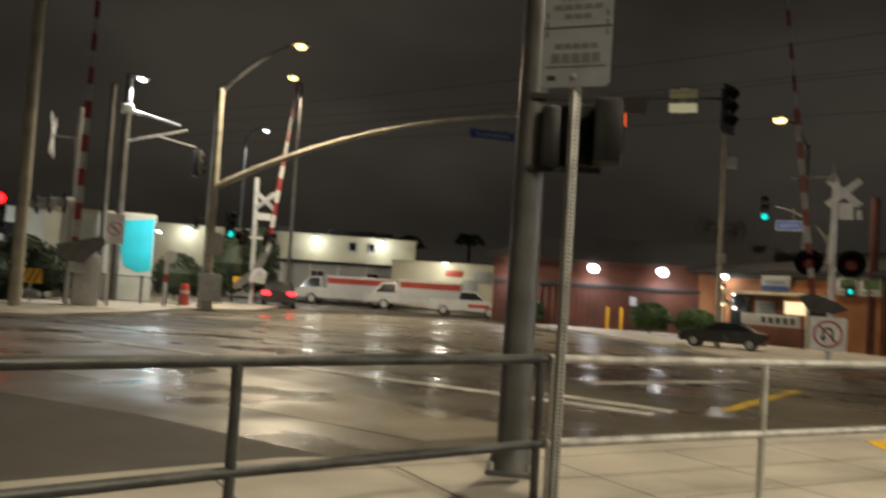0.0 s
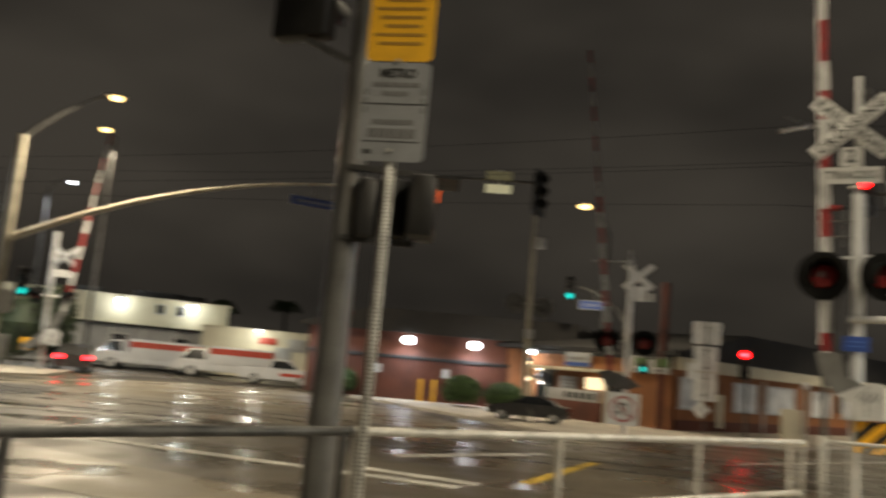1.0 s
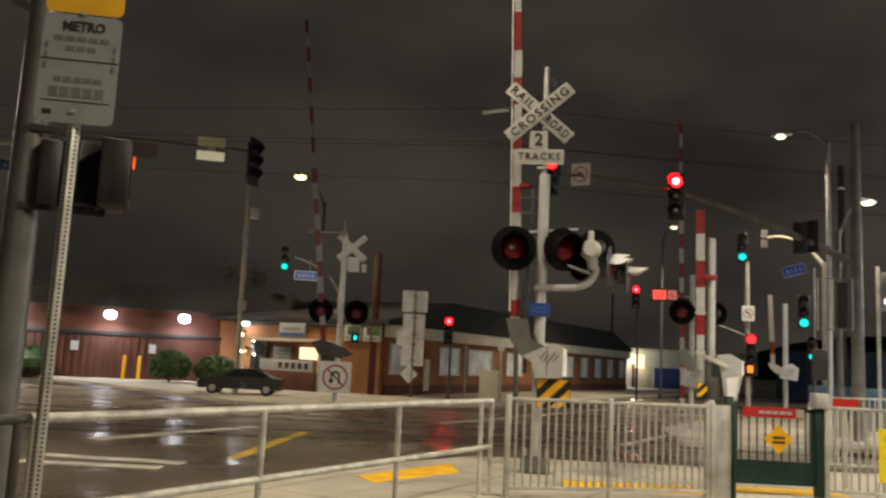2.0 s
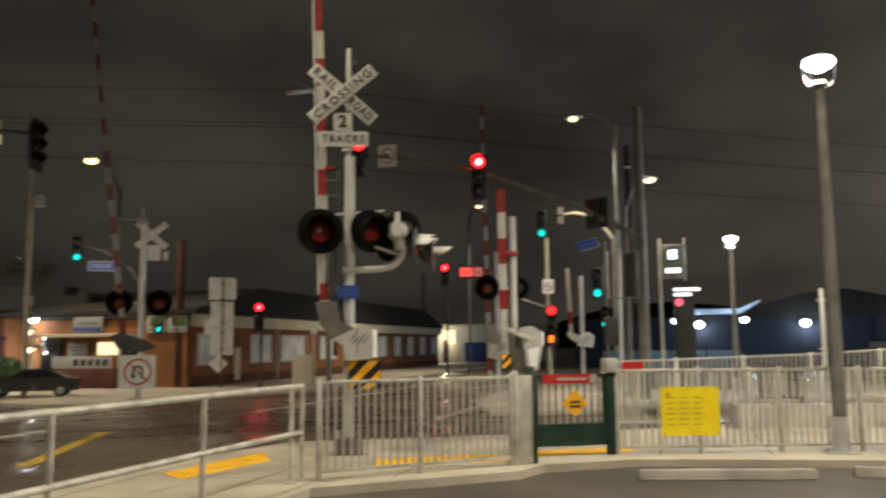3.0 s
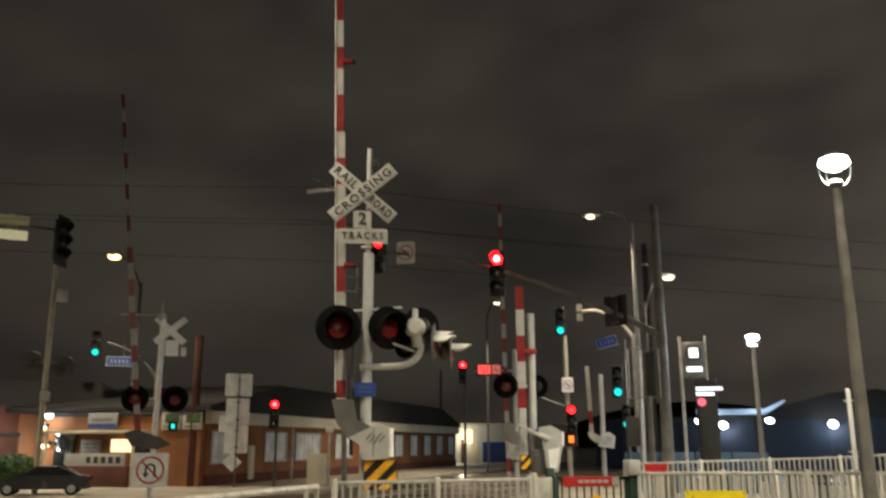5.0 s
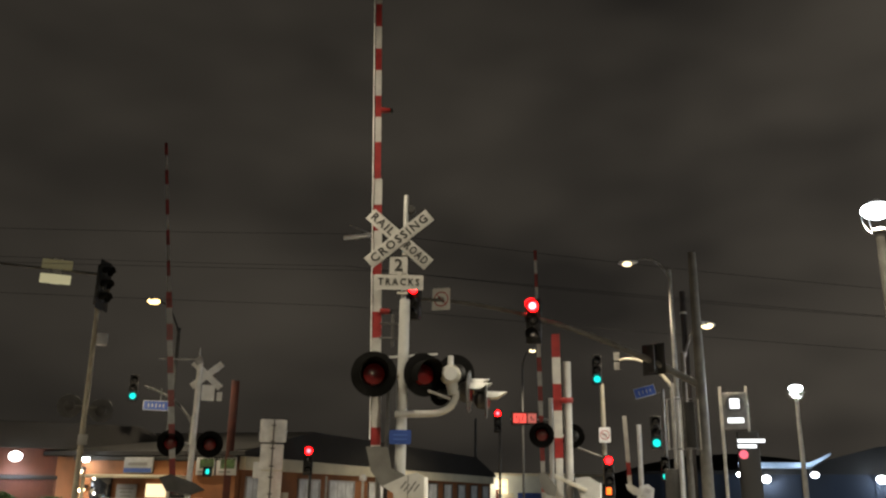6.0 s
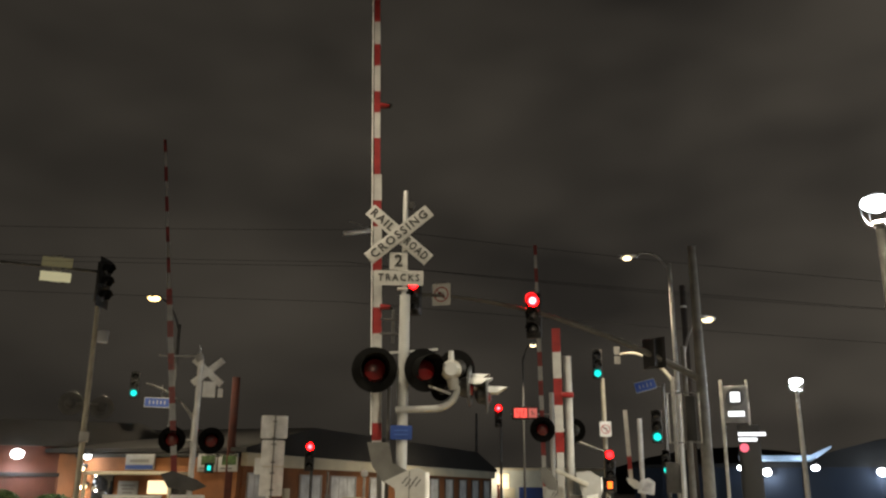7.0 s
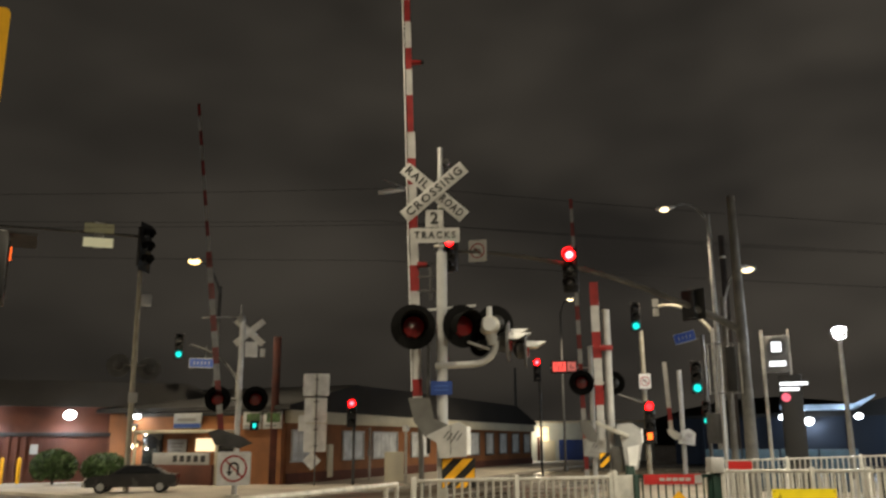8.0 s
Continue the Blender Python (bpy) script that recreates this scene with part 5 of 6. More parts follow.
part("post", box(B(), (0.36, 0, 4.05), (0.06, 0.1, 1.3), bevel=0.01), M_GALV, py)
part("sign_box", box(B(), (0.02, 0, 4.0), (0.68, 0.1, 1.05), bevel=0.02), mat("grey_sign_face", (0.24, 0.24, 0.235), 0.4, vary=0.2), py)
part("mark_disc", rod(B(), (0.02, -0.05, 4.2), (0.02, -0.062, 4.2), 0.26, seg=28), M_GINK, py)
part("mark", box(B(), (0.02, -0.066, 4.2), (0.26, 0.008, 0.28), bevel=0.003), G_SIGN, py, "plain lit white mark")
part("text_bar", box(B(), (0.02, -0.054, 3.72), (0.44, 0.008, 0.14)), G_SIGN, py)
part("dark_panel", box(B(), (0.30, -0.02, 1.7), (0.60, 0.1, 3.4), bevel=0.02), M_INK, py, "dark information panel")
for i, w in enumerate((0.74, 0.5)):
    part("text_bar", box(B(), (0.32 + w / 2 - 0.3, -0.075, 3.14 - i * 0.15), (w, 0.008, 0.09)), G_SIGN, py)
part("mark_disc", rod(B(), (0.16, -0.07, 2.76), (0.16, -0.08, 2.76), 0.12, seg=24), glow("lit_pink_disc", (1.0, 0.15, 0.22), 0.9), py)

# far side signal pole with green and red heads
s2 = thing("traffic_signal", 25.03, 20.1, 0, facing(25.03, 20.1), "slim signal post with green above and red below", "traffic signal", "traffic signals")
part("pole", rod(B(), (0.05, 0, 0), (0, 0, 5.6), 0.10, 0.08), M_CPOLE, s2)
signal_head(s2, -0.15, -0.2, 6.1, 0, {2: G_CYAN})
ban_sign(s2, 0.05, -0.15, 3.72, 0.42, 0.55, "left")
signal_head(s2, 0.15, -0.2, 2.45, 0, {0: G_RED})
ped_head(s2, 0.12, -0.2, 1.74, 0, G_AMBR)
part("bracket", pipe(B(), bend((-1.6, 0, 3.5), (-0.8, 0, 3.2), (0, 0, 2.9)), 0.05), M_POLE, s2)
s3 = thing("traffic_signal", 26.5, 18.15, 0, facing(26.5, 18.15), "signal post with a curved arm and street name plate", "traffic signal", "traffic signals")
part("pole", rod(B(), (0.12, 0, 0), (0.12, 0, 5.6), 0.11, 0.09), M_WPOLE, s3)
arm_tube(s3, (0.12, 0, 5.45), (-0.75, 0, 6.75), (-1.75, 0, 6.5), 0.075, 0.05, M_CPOLE)
plate("small_sign", 0.22, 0.3, M_POLE, s3, -1.85, -0.05, 6.64, r=0.03)
plate("small_sign", 0.22, 0.3, M_POLE, s3, -1.85, -0.05, 6.28, r=0.03)


def name_plate(parent, x, y, z, w, h, ry=0.0, bars=6):
    p = plate("street_name_plate", w, h, M_SIGND, parent, x, y, z, "blue street name plate with white border", ry, r=0.03)
    q = plate("blue_face", w * 0.95, h * 0.84, M_BLUE, p, x, y - 0.006, z, "", ry, r=0.02)
    for i in range(bars):
        bx = (-0.36 + 0.72 * (i + 0.5) / bars) * w
        part("text_bar", moved(box(B(), (bx, -0.013, 0), (w * 0.05, 0.004, h * (0.3 if i % 2 else 0.38))), x, y, z, ry), M_SIGND, p)


s4 = thing("traffic_signal", 23.0, 16.1, 0, facing(23.0, 16.1), "dark signal post with a blue street name plate", "traffic signal", "traffic signals")
part("pole", rod(B(), (0.1, 0, 0), (0.1, 0, 4.9), 0.06), M_DPOLE, s4)
name_plate(s4, -0.46, -0.08, 4.82, 0.68, 0.34, -14, 4)
part("bracket", rod(B(), (-0.46, 0, 4.78), (0.1, 0, 4.78), 0.02), M_DPOLE, s4)
signal_head(s4, -0.17, -0.2, 3.52, 0, {2: G_CYAN}, k=0.95)
signal_head(s4, 0.05, -0.15, 2.42, 0, {2: G_CYAN}, k=0.7)
part("side_post", rod(B(), (0.55, 0, 0), (0.55, 0, 4.3), 0.05), M_SILV, s4)

# head and sign posts further along the street
for x, y, z, lab in ((23.6, 38.35, 3.1, "distant dark traffic signal showing red"), (28.2, 29.0, 4.9, "distant dark traffic signal showing red by the tracks"), (17.36, 28.10, 2.68, "dark traffic signal showing red on the far kerb")):
    t = thing("traffic_signal", x, y, 0, facing(x, y), lab, "traffic signal", "traffic signals")
    k = 1.15 if 3 < z < 4 else 1.0
    part("pole", rod(B(), (0.1, 0.1, 0), (0.1, 0.1, z), 0.06), M_DPOLE, t)
    sh = signal_head(t, 0, -0.1, z, 0, {0: G_RED}, k=k)
    part("lens_core", lathe(B(), [(0.07, 0.0), (0.06, 0.02), (0.03, 0.03)], (0, -0.155, 0.35 * k), (90, 0, 0), 14), G_REDC, sh, "bright middle of the lit lens")

mk = thing("marker_post", 19.12, 26.95, 0, facing(19.12, 26.95), "slim steel post with a pale cap on the far kerb", "post")
part("post", box(B(), (0, 0, 1.0), (0.10, 0.10, 2.0), bevel=0.01), M_GALV, mk)
part("cap", lathe(B(), [(0.05, 0.0), (0.13, 0.05), (0.14, 0.16), (0.08, 0.26), (0.02, 0.28)], (0, 0, 1.95)), M_SIGNG, mk)

# green signal with street plate at the far corner
s5 = thing("traffic_signal", 15.44, 34.5, 0, facing(15.6, 34.4), "far corner signal with an arm and street name plate", "traffic signal", "traffic signals")
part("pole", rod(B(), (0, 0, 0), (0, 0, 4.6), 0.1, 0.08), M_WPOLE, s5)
arm_tube(s5, (0, 0, 4.2), (-0.6, 0, 5.4), (-2.1, 0, 5.75), 0.06, 0.04, M_POLE)
signal_head(s5, -2.52, -0.1, 5.65, 0, {2: G_CYAN})
name_plate(s5, -1.55, -0.1, 4.95, 1.05, 0.42, 0, 5)
part("bracket", rod(B(), (-1.4, 0, 5.15), (-1.4, 0, 5.7), 0.02), M_POLE, s5)

# far signal on a thin post with an arm to its left
s6 = thing("traffic_signal", 9.45, 29.55, 0, facing(9.45, 29.55), "tall thin signal post with dark heads and sign panels", "traffic signal", "traffic signals")
part("pole", rod(B(), (0, 0, 0), (-0.1, 0, 8.9), 0.10, 0.07), M_CPOLE, s6)
arm_tube(s6, (-0.1, 0, 8.8), (-2.6, 0.3, 8.9), (-5.6, 0.5, 8.95), 0.06, 0.035, M_POLE)
sh = signal_head(s6, -0.05, -0.25, 8.35, 60, k=1.35)
part("backplate", box(B(), (0, -0.09, 0), (0.8, 0.012, 1.75), bevel=0.004), M_BLACK, sh)
for z, mt in ((8.98, glow("dim_lit_panel", (0.62, 0.56, 0.30), 0.07)), (8.46, glow("lit_cream_panel", (1.0, 0.92, 0.55), 0.26))):
    plate("cream_panel", 0.98, 0.34, mt, s6, -1.55, -0.1, z, "pale sign panel lit from inside", r=0.03)
part("panel_back", box(B(), (-1.55, -0.06, 8.75), (0.3, 0.04, 0.95)), M_GALV, s6)
flasher(s6, -0.55, 0.1, 4.2, 180, k=1.3, back=M_DPOLE, disc=M_DPOLE)
flasher(s6, 0.45, 0.1, 4.1, 180, k=1.3, back=M_DPOLE, disc=M_DPOLE)
part("cross_arm", rod(B(), (-0.6, 0.05, 4.2), (0.5, 0.05, 4.2), 0.04), M_POLE, s6)
part("junction_box", box(B(), (0.0, -0.1, 3.1), (0.3, 0.24, 0.34), bevel=0.03), M_SIGNW, s6)
part("camera_box", box(B(), (0.2, -0.1, 6.5), (0.36, 0.3, 0.42), bevel=0.05), M_SILV, s6)
rp = single("sign_tower", box(B(), (0, 0, 2.85), (0.3, 0.25, 5.7), bevel=0.03), M_RUST, "narrow rust red sign tower beside the brick building", "sign", m=pose(15.25, 30.4, 0, 0, 0, facing(15.2, 30.4)))

# ---- left junction ----
ml = thing("traffic_signal", -9.9, 33.6, 0, facing(-9.9, 33.6), "concrete signal pole with a long curved mast arm and lamp", "traffic signal", "traffic signals")
bpy.context.view_layer.update()
part("pole", rod(B(), (0, 0, 0), (0, 0, 8.95), 0.22, 0.14, 20), M_CPOLE, ml)
part("base", rod(B(), (0, 0, 0), (0, 0, 0.7), 0.32, 0.26, 20), M_CPOLE, ml)
a, b, c = local(ml, -9.8, 33.6, 4.95), local(ml, -4.0, 34.3, 8.3), local(ml, 2.6, 35.0, 8.9)
arm_tube(ml, a, b, c, 0.13, 0.05, M_CPOLE)
a, b, c = local(ml, -9.9, 33.6, 8.8), local(ml, -8.6, 33.9, 10.4), local(ml, -7.2, 34.25, 11.15)
arm_tube(ml, a, b, c, 0.06, 0.04, M_POLE, "lamp_arm")
c = local(ml, -6.94, 34.3, 11.17)
cobra(ml, c.x, c.y, c.z, 1, 0, G_SOD, 1.3)
lamp(ml, "SPOT", c.z - 0.58, 5200, SODIUM, (c.x, c.y), 0.15, 174)
p = local(ml, 1.3, 34.9, 7.95)
name_plate(ml, p.x, p.y - 0.1, p.z, 2.1, 0.42, 0, 8)
part("bracket", rod(B(), (p.x, p.y, p.z), (p.x, p.y, p.z + 0.75), 0.02), M_POLE, ml)
signal_head(ml, 0.75, -0.3, 3.4, 20, {2: G_CYAN})
signal_head(ml, -0.7, -0.1, 5.8, 120)
ped_head(ml, -0.55, -0.1, 3.4, 90)
plate("round_notice", 0.6, 0.9, M_SIGNW, ml, 0.28, -0.28, 2.6, "pale notice", r=0.25)
part("push_box", box(B(), (0.15, -0.3, 0.85), (0.9, 0.3, 1.1), bevel=0.05), M_SILV, ml, "grey metal cabinet at the pole foot")

fl = single("steel_pole", rod(B(), (0, 0, 0), (0, 0, 13.5), 0.2, 0.15, 18), M_CPOLE, "tall pale pole at the track crossing", "pole", m=pose(-13.93, 26.57, 0))
g1 = thing("crossing_gate", -13.3, 29.1, 0, facing(-13.3, 29.1), "crossing gate with tall raised arm and silver flashers", "crossing gate", "crossing gates")
part("mast", rod(B(), (-0.15, 0.1, 0), (-0.15, 0.1, 7.0), 0.09), M_SILV, g1)
banded_arm(g1, (0.0, -0.2, 2.0), (0.12, -0.2, 13.2), 0.24, 0.16, 3.0, 0.6, 8.0)
flasher(g1, -0.9, 0, 3.5, 80, k=1.2, back=M_SILV)
flasher(g1, -0.45, 0, 3.55, 100, k=1.2, back=M_SILV)
flasher(g1, -1.3, 0, 3.45, 80, k=1.2, back=M_SILV)
part("cross_arm", rod(B(), (-1.4, 0.05, 3.5), (0.1, 0.05, 3.5), 0.04), M_SILV, g1)
crossbuck(g1, -1.0, 0.2, 5.9, text=False, k=1.55, material=M_SIGNG)
for ob in [o for o in g1.children if o.name.startswith("crossbuck_blade")]:
    mid = Vector((-1.0, 0.2, 0))
    ob.rotation_euler = (0, 0, radians(86))
    ob.location = mid - Matrix.Rotation(radians(86), 3, "Z") @ mid
part("bracket", rod(B(), (-1.1, 0.18, 5.9), (-0.1, 0.1, 5.9), 0.03), M_SILV, g1)
gate_box(g1, 0.2, 0, 1.5, 1.4)
part("signal_case", box(B(), (0.45, 0.6, 0.9), (0.9, 0.8, 1.8), bevel=0.04), M_SILV, g1, "silver equipment case")
part("counterweight", prism(B(), [(-0.6, 2.1), (-0.2, 2.2), (0.9, 2.5), (1.0, 2.2), (0.3, 1.5), (-0.5, 1.6)], -0.35, -0.15), M_POLE, g1)
g2 = thing("crossing_gate", -9.62, 40.15, 0, facing(-8.75, 36.5), "crossing gate with crossbuck and a leaning raised arm", "crossing gate", "crossing gates")
part("mast", rod(B(), (0, 0, 0), (-0.1, 0, 5.6), 0.1), M_SILV, g2)
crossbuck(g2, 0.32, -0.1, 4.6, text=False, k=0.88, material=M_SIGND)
plate("tracks_plate", 0.7, 0.3, M_SIGNW, g2, 0.25, -0.1, 3.9, r=0.02)
banded_arm(g2, (0.55, -0.2, 2.2), (1.35, -0.2, 10.0), 0.17, 0.10, 2.9, 0.55, 7.0)
flasher(g2, -0.5, -0.1, 2.95, -50, k=1.2)
flasher(g2, 0.5, -0.1, 2.95, 60, k=1.2)
part("cross_arm", rod(B(), (-0.6, 0, 2.95), (0.9, 0, 2.95), 0.05), M_SILV, g2)
gate_box(g2, 0.2, -0.1, 1.3, 1.2)
part("counterweight", prism(B(), [(0.3, 2.3), (0.7, 2.4), (0.2, 1.2), (-0.7, 0.6), (-0.8, 0.9), (-0.1, 1.5)], -0.3, -0.1), M_POLE, g2)
g2.scale = (1.1, 1.1, 1.1)
sp2 = plate("striped_plate", 0.4, 0.5, M_SIGNY, g2, -0.6, -0.2, 0.95, r=0.02)
nz = thing("no_turn_sign", -12.6, 30.5, 0, facing(-12.6, 30.5), "white square ban sign with red ring on a post", "sign", "street signs")
part("post", box(B(), (0, 0.03, 1.6), (0.12, 0.1, 3.2)), M_GALV, nz)
ban_sign(nz, 0.1, -0.05, 2.83, 0.62, 1.1, "left")
r1 = thing("traffic_signal", -14.5, 26.2, 0, facing(-14.5, 26.2), "dark post with a signal showing red", "traffic signal", "traffic signals")
part("pole", rod(B(), (0, 0.1, 0), (0, 0.1, 3.6), 0.07), M_DPOLE, r1)
signal_head(r1, 0, -0.1, 2.95, 0, {0: G_RED}, k=1.25)

# overhead line support with its brackets
oc = thing("overhead_line_pole", -14.3, 35.2, 0, facing(-14.3, 35.2), "steel overhead line pole with bracket arms and a white lamp", "pole")
bpy.context.view_layer.update()
part("pole", rod(B(), (0, 0, 0), (0, 0, 9.7), 0.18, 0.13), M_POLE, oc)
part("pole", rod(B(), (-0.6, 0, 0), (-0.6, 0, 9.2), 0.13, 0.1), M_POLE, oc)
part("bracket_arm", rod(B(), (0, 0, 8.2), (2.2, 0, 7.75), 0.06), M_SILV, oc)
part("bracket_arm", rod(B(), (0, 0, 6.8), (2.5, 0, 7.6), 0.05), M_SILV, oc)
part("bracket_arm", rod(B(), (1.2, 0, 7.2), (2.9, 0, 6.9), 0.035), M_SILV, oc)
part("insulator", lathe(B(), [(0.05, 0), (0.12, 0.05), (0.06, 0.1), (0.12, 0.15), (0.05, 0.2)], (0.35, 0, 8.05), (0, 80, 0)), M_SILV, oc)
part("collar", box(B(), (0, 0, 8.2), (0.5, 0.4, 0.4), bevel=0.05), M_SILV, oc)
cobra(oc, 0.45, 0, 9.6, 1, 0, G_LED)
lamp(oc, "SPOT", 9.1, 1500, LED, (0.45, 0), 0.12, 165)
oc2 = thing("overhead_line_pole", 15.15, 20.45, 0, facing(14.9, 21.0), "overhead line pole with a pale bracket arm", "pole")
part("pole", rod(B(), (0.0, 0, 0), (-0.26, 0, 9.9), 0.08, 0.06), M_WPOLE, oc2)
part("bracket_arm", rod(B(), (-0.3, 0, 9.35), (-1.25, 0, 9.72), 0.02), M_SILV, oc2)
part("bracket_arm", box(B(), (-0.98, -0.05, 9.33), (0.86, 0.25, 0.08), ry=-9, bevel=0.01), M_SIGNG, oc2, "pale bar")


def wire(a, b, sag, r=0.012):
    a, b = Vector(a), Vector(b)
    o = a.copy()
    pts = [(a + (b - a) * s) - o - Vector((0, 0, sag * 4 * s * (1 - s))) for s in (i / 24 for i in range(25))]
    single("overhead_wire", pipe(B(), pts, r, seg=5), M_CABLE, "black overhead wire above the tracks", "cable", m=Matrix.Translation(o))


wire((-14.3, 35.4, 7.9), (14.9, 20.4, 9.4), 0.3, 0.006)
wire((-14.3, 35.4, 6.9), (14.9, 20.4, 8.2), 0.15, 0.006)
wire((14.9, 20.4, 9.4), (46, 6.5, 9.6), 0.3, 0.008)
wire((14.9, 20.4, 8.2), (46, 6.5, 8.3), 0.1, 0.008)
wire((15.4, 23.2, 9.0), (47, 9.5, 9.3), 0.3, 0.008)
wire((15.4, 23.2, 7.6), (47, 9.5, 7.6), 0.1, 0.008)
wire((-14.3, 37.0, 6.9), (15.4, 23.2, 7.6), 0.15, 0.006)
wire((-14.3, 37.0, 7.9), (15.4, 23.2, 9.0), 0.3, 0.006)


# ---- green pedestrian swing gate ----
gg = thing("swing_gate", 9.22, 7.52, 0, math.degrees(math.atan2(-0.58, 0.95)), "dark green steel pedestrian swing gate with red and yellow signs", "gate")
W = 1.06
part("post", box(B(), (-0.06, 0, 0.62), (0.1, 0.1, 1.24), bevel=0.01), M_GREEN, gg)
part("post", box(B(), (W + 0.06, 0, 0.66), (0.11, 0.11, 1.32), bevel=0.01), M_GREEN, gg)
part("post_cap", box(B(), (W + 0.06, -0.02, 1.24), (0.18, 0.2, 0.2), bevel=0.01), M_SIGNW, gg, "pale latch plate")
gf = B()
for z in (0.16, 1.1):
    box(gf, (W / 2, 0, z), (W, 0.05, 0.05))
for x in (0.025, W - 0.025):
    box(gf, (x, 0, 0.63), (0.05, 0.05, 0.98))
part("gate_frame", gf, M_GREEN, gg)
part("kick_plate", box(B(), (W / 2, -0.01, 0.3), (W - 0.08, 0.012, 0.28)), M_GREEN, gg)
for i in range(1, 10):
    part("bar", box(B(), (W * i / 10, 0.01, 0.63), (0.018, 0.018, 0.94)), M_GREEN, gg)
rs = plate("red_sign", 0.8, 0.13, M_SIGNR, gg, W / 2 - 0.02, -0.04, 1.06, "red sign with white writing in bars", r=0.01)
for i in range(5):
    part("text_bar", box(B(), (0.36 + i * 0.09, -0.045, 1.06), (0.07, 0.004, 0.04)), M_SIGNW, rs)
part("white_end", box(B(), (0.86, -0.045, 1.06), (0.1, 0.004, 0.11)), M_SIGNW, rs)
yd = plate("yellow_diamond", 0.27, 0.27, M_SIGNY, gg, W / 2 + 0.05, -0.04, 0.72, "yellow diamond sign with dark bars", ry=45, r=0.02)
for i in range(2):
    part("text_bar", box(B(), (W / 2 + 0.05, -0.046, 0.74 - i * 0.06), (0.16, 0.004, 0.03)), M_INK, yd)
cp = thing("end_panel", 8.48, 7.24, 0, math.degrees(math.atan2(-0.8, 2.5)), "wide galvanised end panel of the fence", "fence")
part("panel", box(B(), (0.14, 0, 0.57), (0.26, 0.05, 1.14), bevel=0.008), M_GALV, cp)
part("post", box(B(), (0.0, 0.0, 0.6), (0.06, 0.09, 1.2), bevel=0.008), M_GALV, cp)
part("edge", box(B(), (0.3, 0.01, 0.57), (0.05, 0.11, 1.16), bevel=0.008), M_GREEN, cp)

# banner and small red notice on the fence
fd = Vector((12.9 - 10.22, 4.55 - 6.85, 0)).normalized()
fa = math.degrees(math.atan2(fd.y, fd.x))
yb = thing("yellow_banner", 10.22 + fd.x * 0.62, 6.85 + fd.y * 0.62, 0.28, fa, "bright yellow banner with dark writing tied to the fence", "banner")
part("sheet", box(B(), (0.42, -0.03, 0.31), (0.84, 0.01, 0.68)), M_YELB, yb)
mat_text = mat("faded_dark_ink", (0.52, 0.38, 0.02), 0.5, vary=0.1)
part("mark", prism(B(), [(0.07, 0.52), (0.13, 0.52), (0.10, 0.60)], -0.042, -0.036), mat_text, yb)
for i in range(6):
    for j in range(3):
        w = 0.15 - 0.03 * ((i + 2 * j) % 3)
        part("text_bar", box(B(), (0.14 + j * 0.19, -0.0365, 0.50 - i * 0.075), (w, 0.003, 0.016)), mat_text, yb)
for x in (0.03, 0.81):
    for z in (0.0, 0.62):
        part("tie", rod(B(), (x, -0.045, z), (x, 0.03, z), 0.008, seg=6), M_INK, yb)
rn = thing("red_notice", 11.55, 7.45, 0, facing(11.5, 7.4), "small red notice on a short post", "sign", "street signs")
part("post", box(B(), (0, 0.02, 0.6), (0.04, 0.04, 1.2)), M_GALV, rn)
plate("sheet", 0.34, 0.12, M_SIGNR, rn, 0, -0.01, 1.2, "red notice", r=0.01)


# ---- wheel stops, kerb along the lot ----
def wheel_stop(x0, y0, x1, y1):
    a, b = Vector((x0, y0, 0)), Vector((x1, y1, 0))
    L = (b - a).length
    bm = prism(B(), [(-0.09, 0), (0.09, 0), (0.06, 0.12), (-0.06, 0.12)], -L / 2, L / 2)
    bmesh.ops.bevel(bm, geom=list(bm.edges), offset=0.012, segments=2, affect="EDGES")
    return single("wheel_stop", bm, M_KERB, "weathered concrete wheel stop on the parking lot", "wheel stop", "", pose((x0 + x1) / 2, (y0 + y1) / 2, ROAD + 0.006, 0, 0, math.degrees(math.atan2(b.y - a.y, b.x - a.x)) - 90), "wheel stops")


wheel_stop(9.05, 5.75, 10.55, 4.25)
wheel_stop(11.05, 4.0, 12.3, 2.2)

# ---- hedges, bollards ----
def hedge(x, y, rx, rz_, h, seed, leaf=None, label="clipped round green bush beside the pavement"):
    random.seed(seed)
    t = thing("bush", x, y, 0, 0, label, "bush", "bushes")
    part("trunk", rod(B(), (0, 0, 0), (0, 0, h * 0.4), 0.06, 0.04, 8), M_DPOLE, t)
    bm = B()
    for i in range(1500):
        th, ph = random.uniform(0, math.tau), math.acos(random.uniform(-0.75, 1))
        r = random.uniform(0.86, 1.04)
        c = Vector((rx * r * math.sin(ph) * math.cos(th), rz_ * r * math.sin(ph) * math.sin(th), h * 0.52 + h * 0.5 * r * math.cos(ph)))
        q = Euler((random.uniform(0, 6), random.uniform(0, 6), random.uniform(0, 6))).to_matrix()
        s = random.uniform(0.04, 0.08)
        vs = [bm.verts.new(c + q @ Vector(v) * s) for v in ((-1, -0.5, 0), (1, -0.5, 0.2), (1.1, 0.5, 0), (-0.9, 0.6, 0.2))]
        bm.faces.new(vs)
    cr = part("crown", bm, leaf or M_LEAF, t)
    part("inner_mass", lathe(B(), [(0.05, h * 0.12), (rx * 0.75, h * 0.3), (rx * 0.85, h * 0.6), (rx * 0.5, h * 0.88), (0.05, h * 0.95)]), leaf or M_LEAF, t)


hedge(8.72, 36.4, 0.85, 0.8, 1.3, 1)
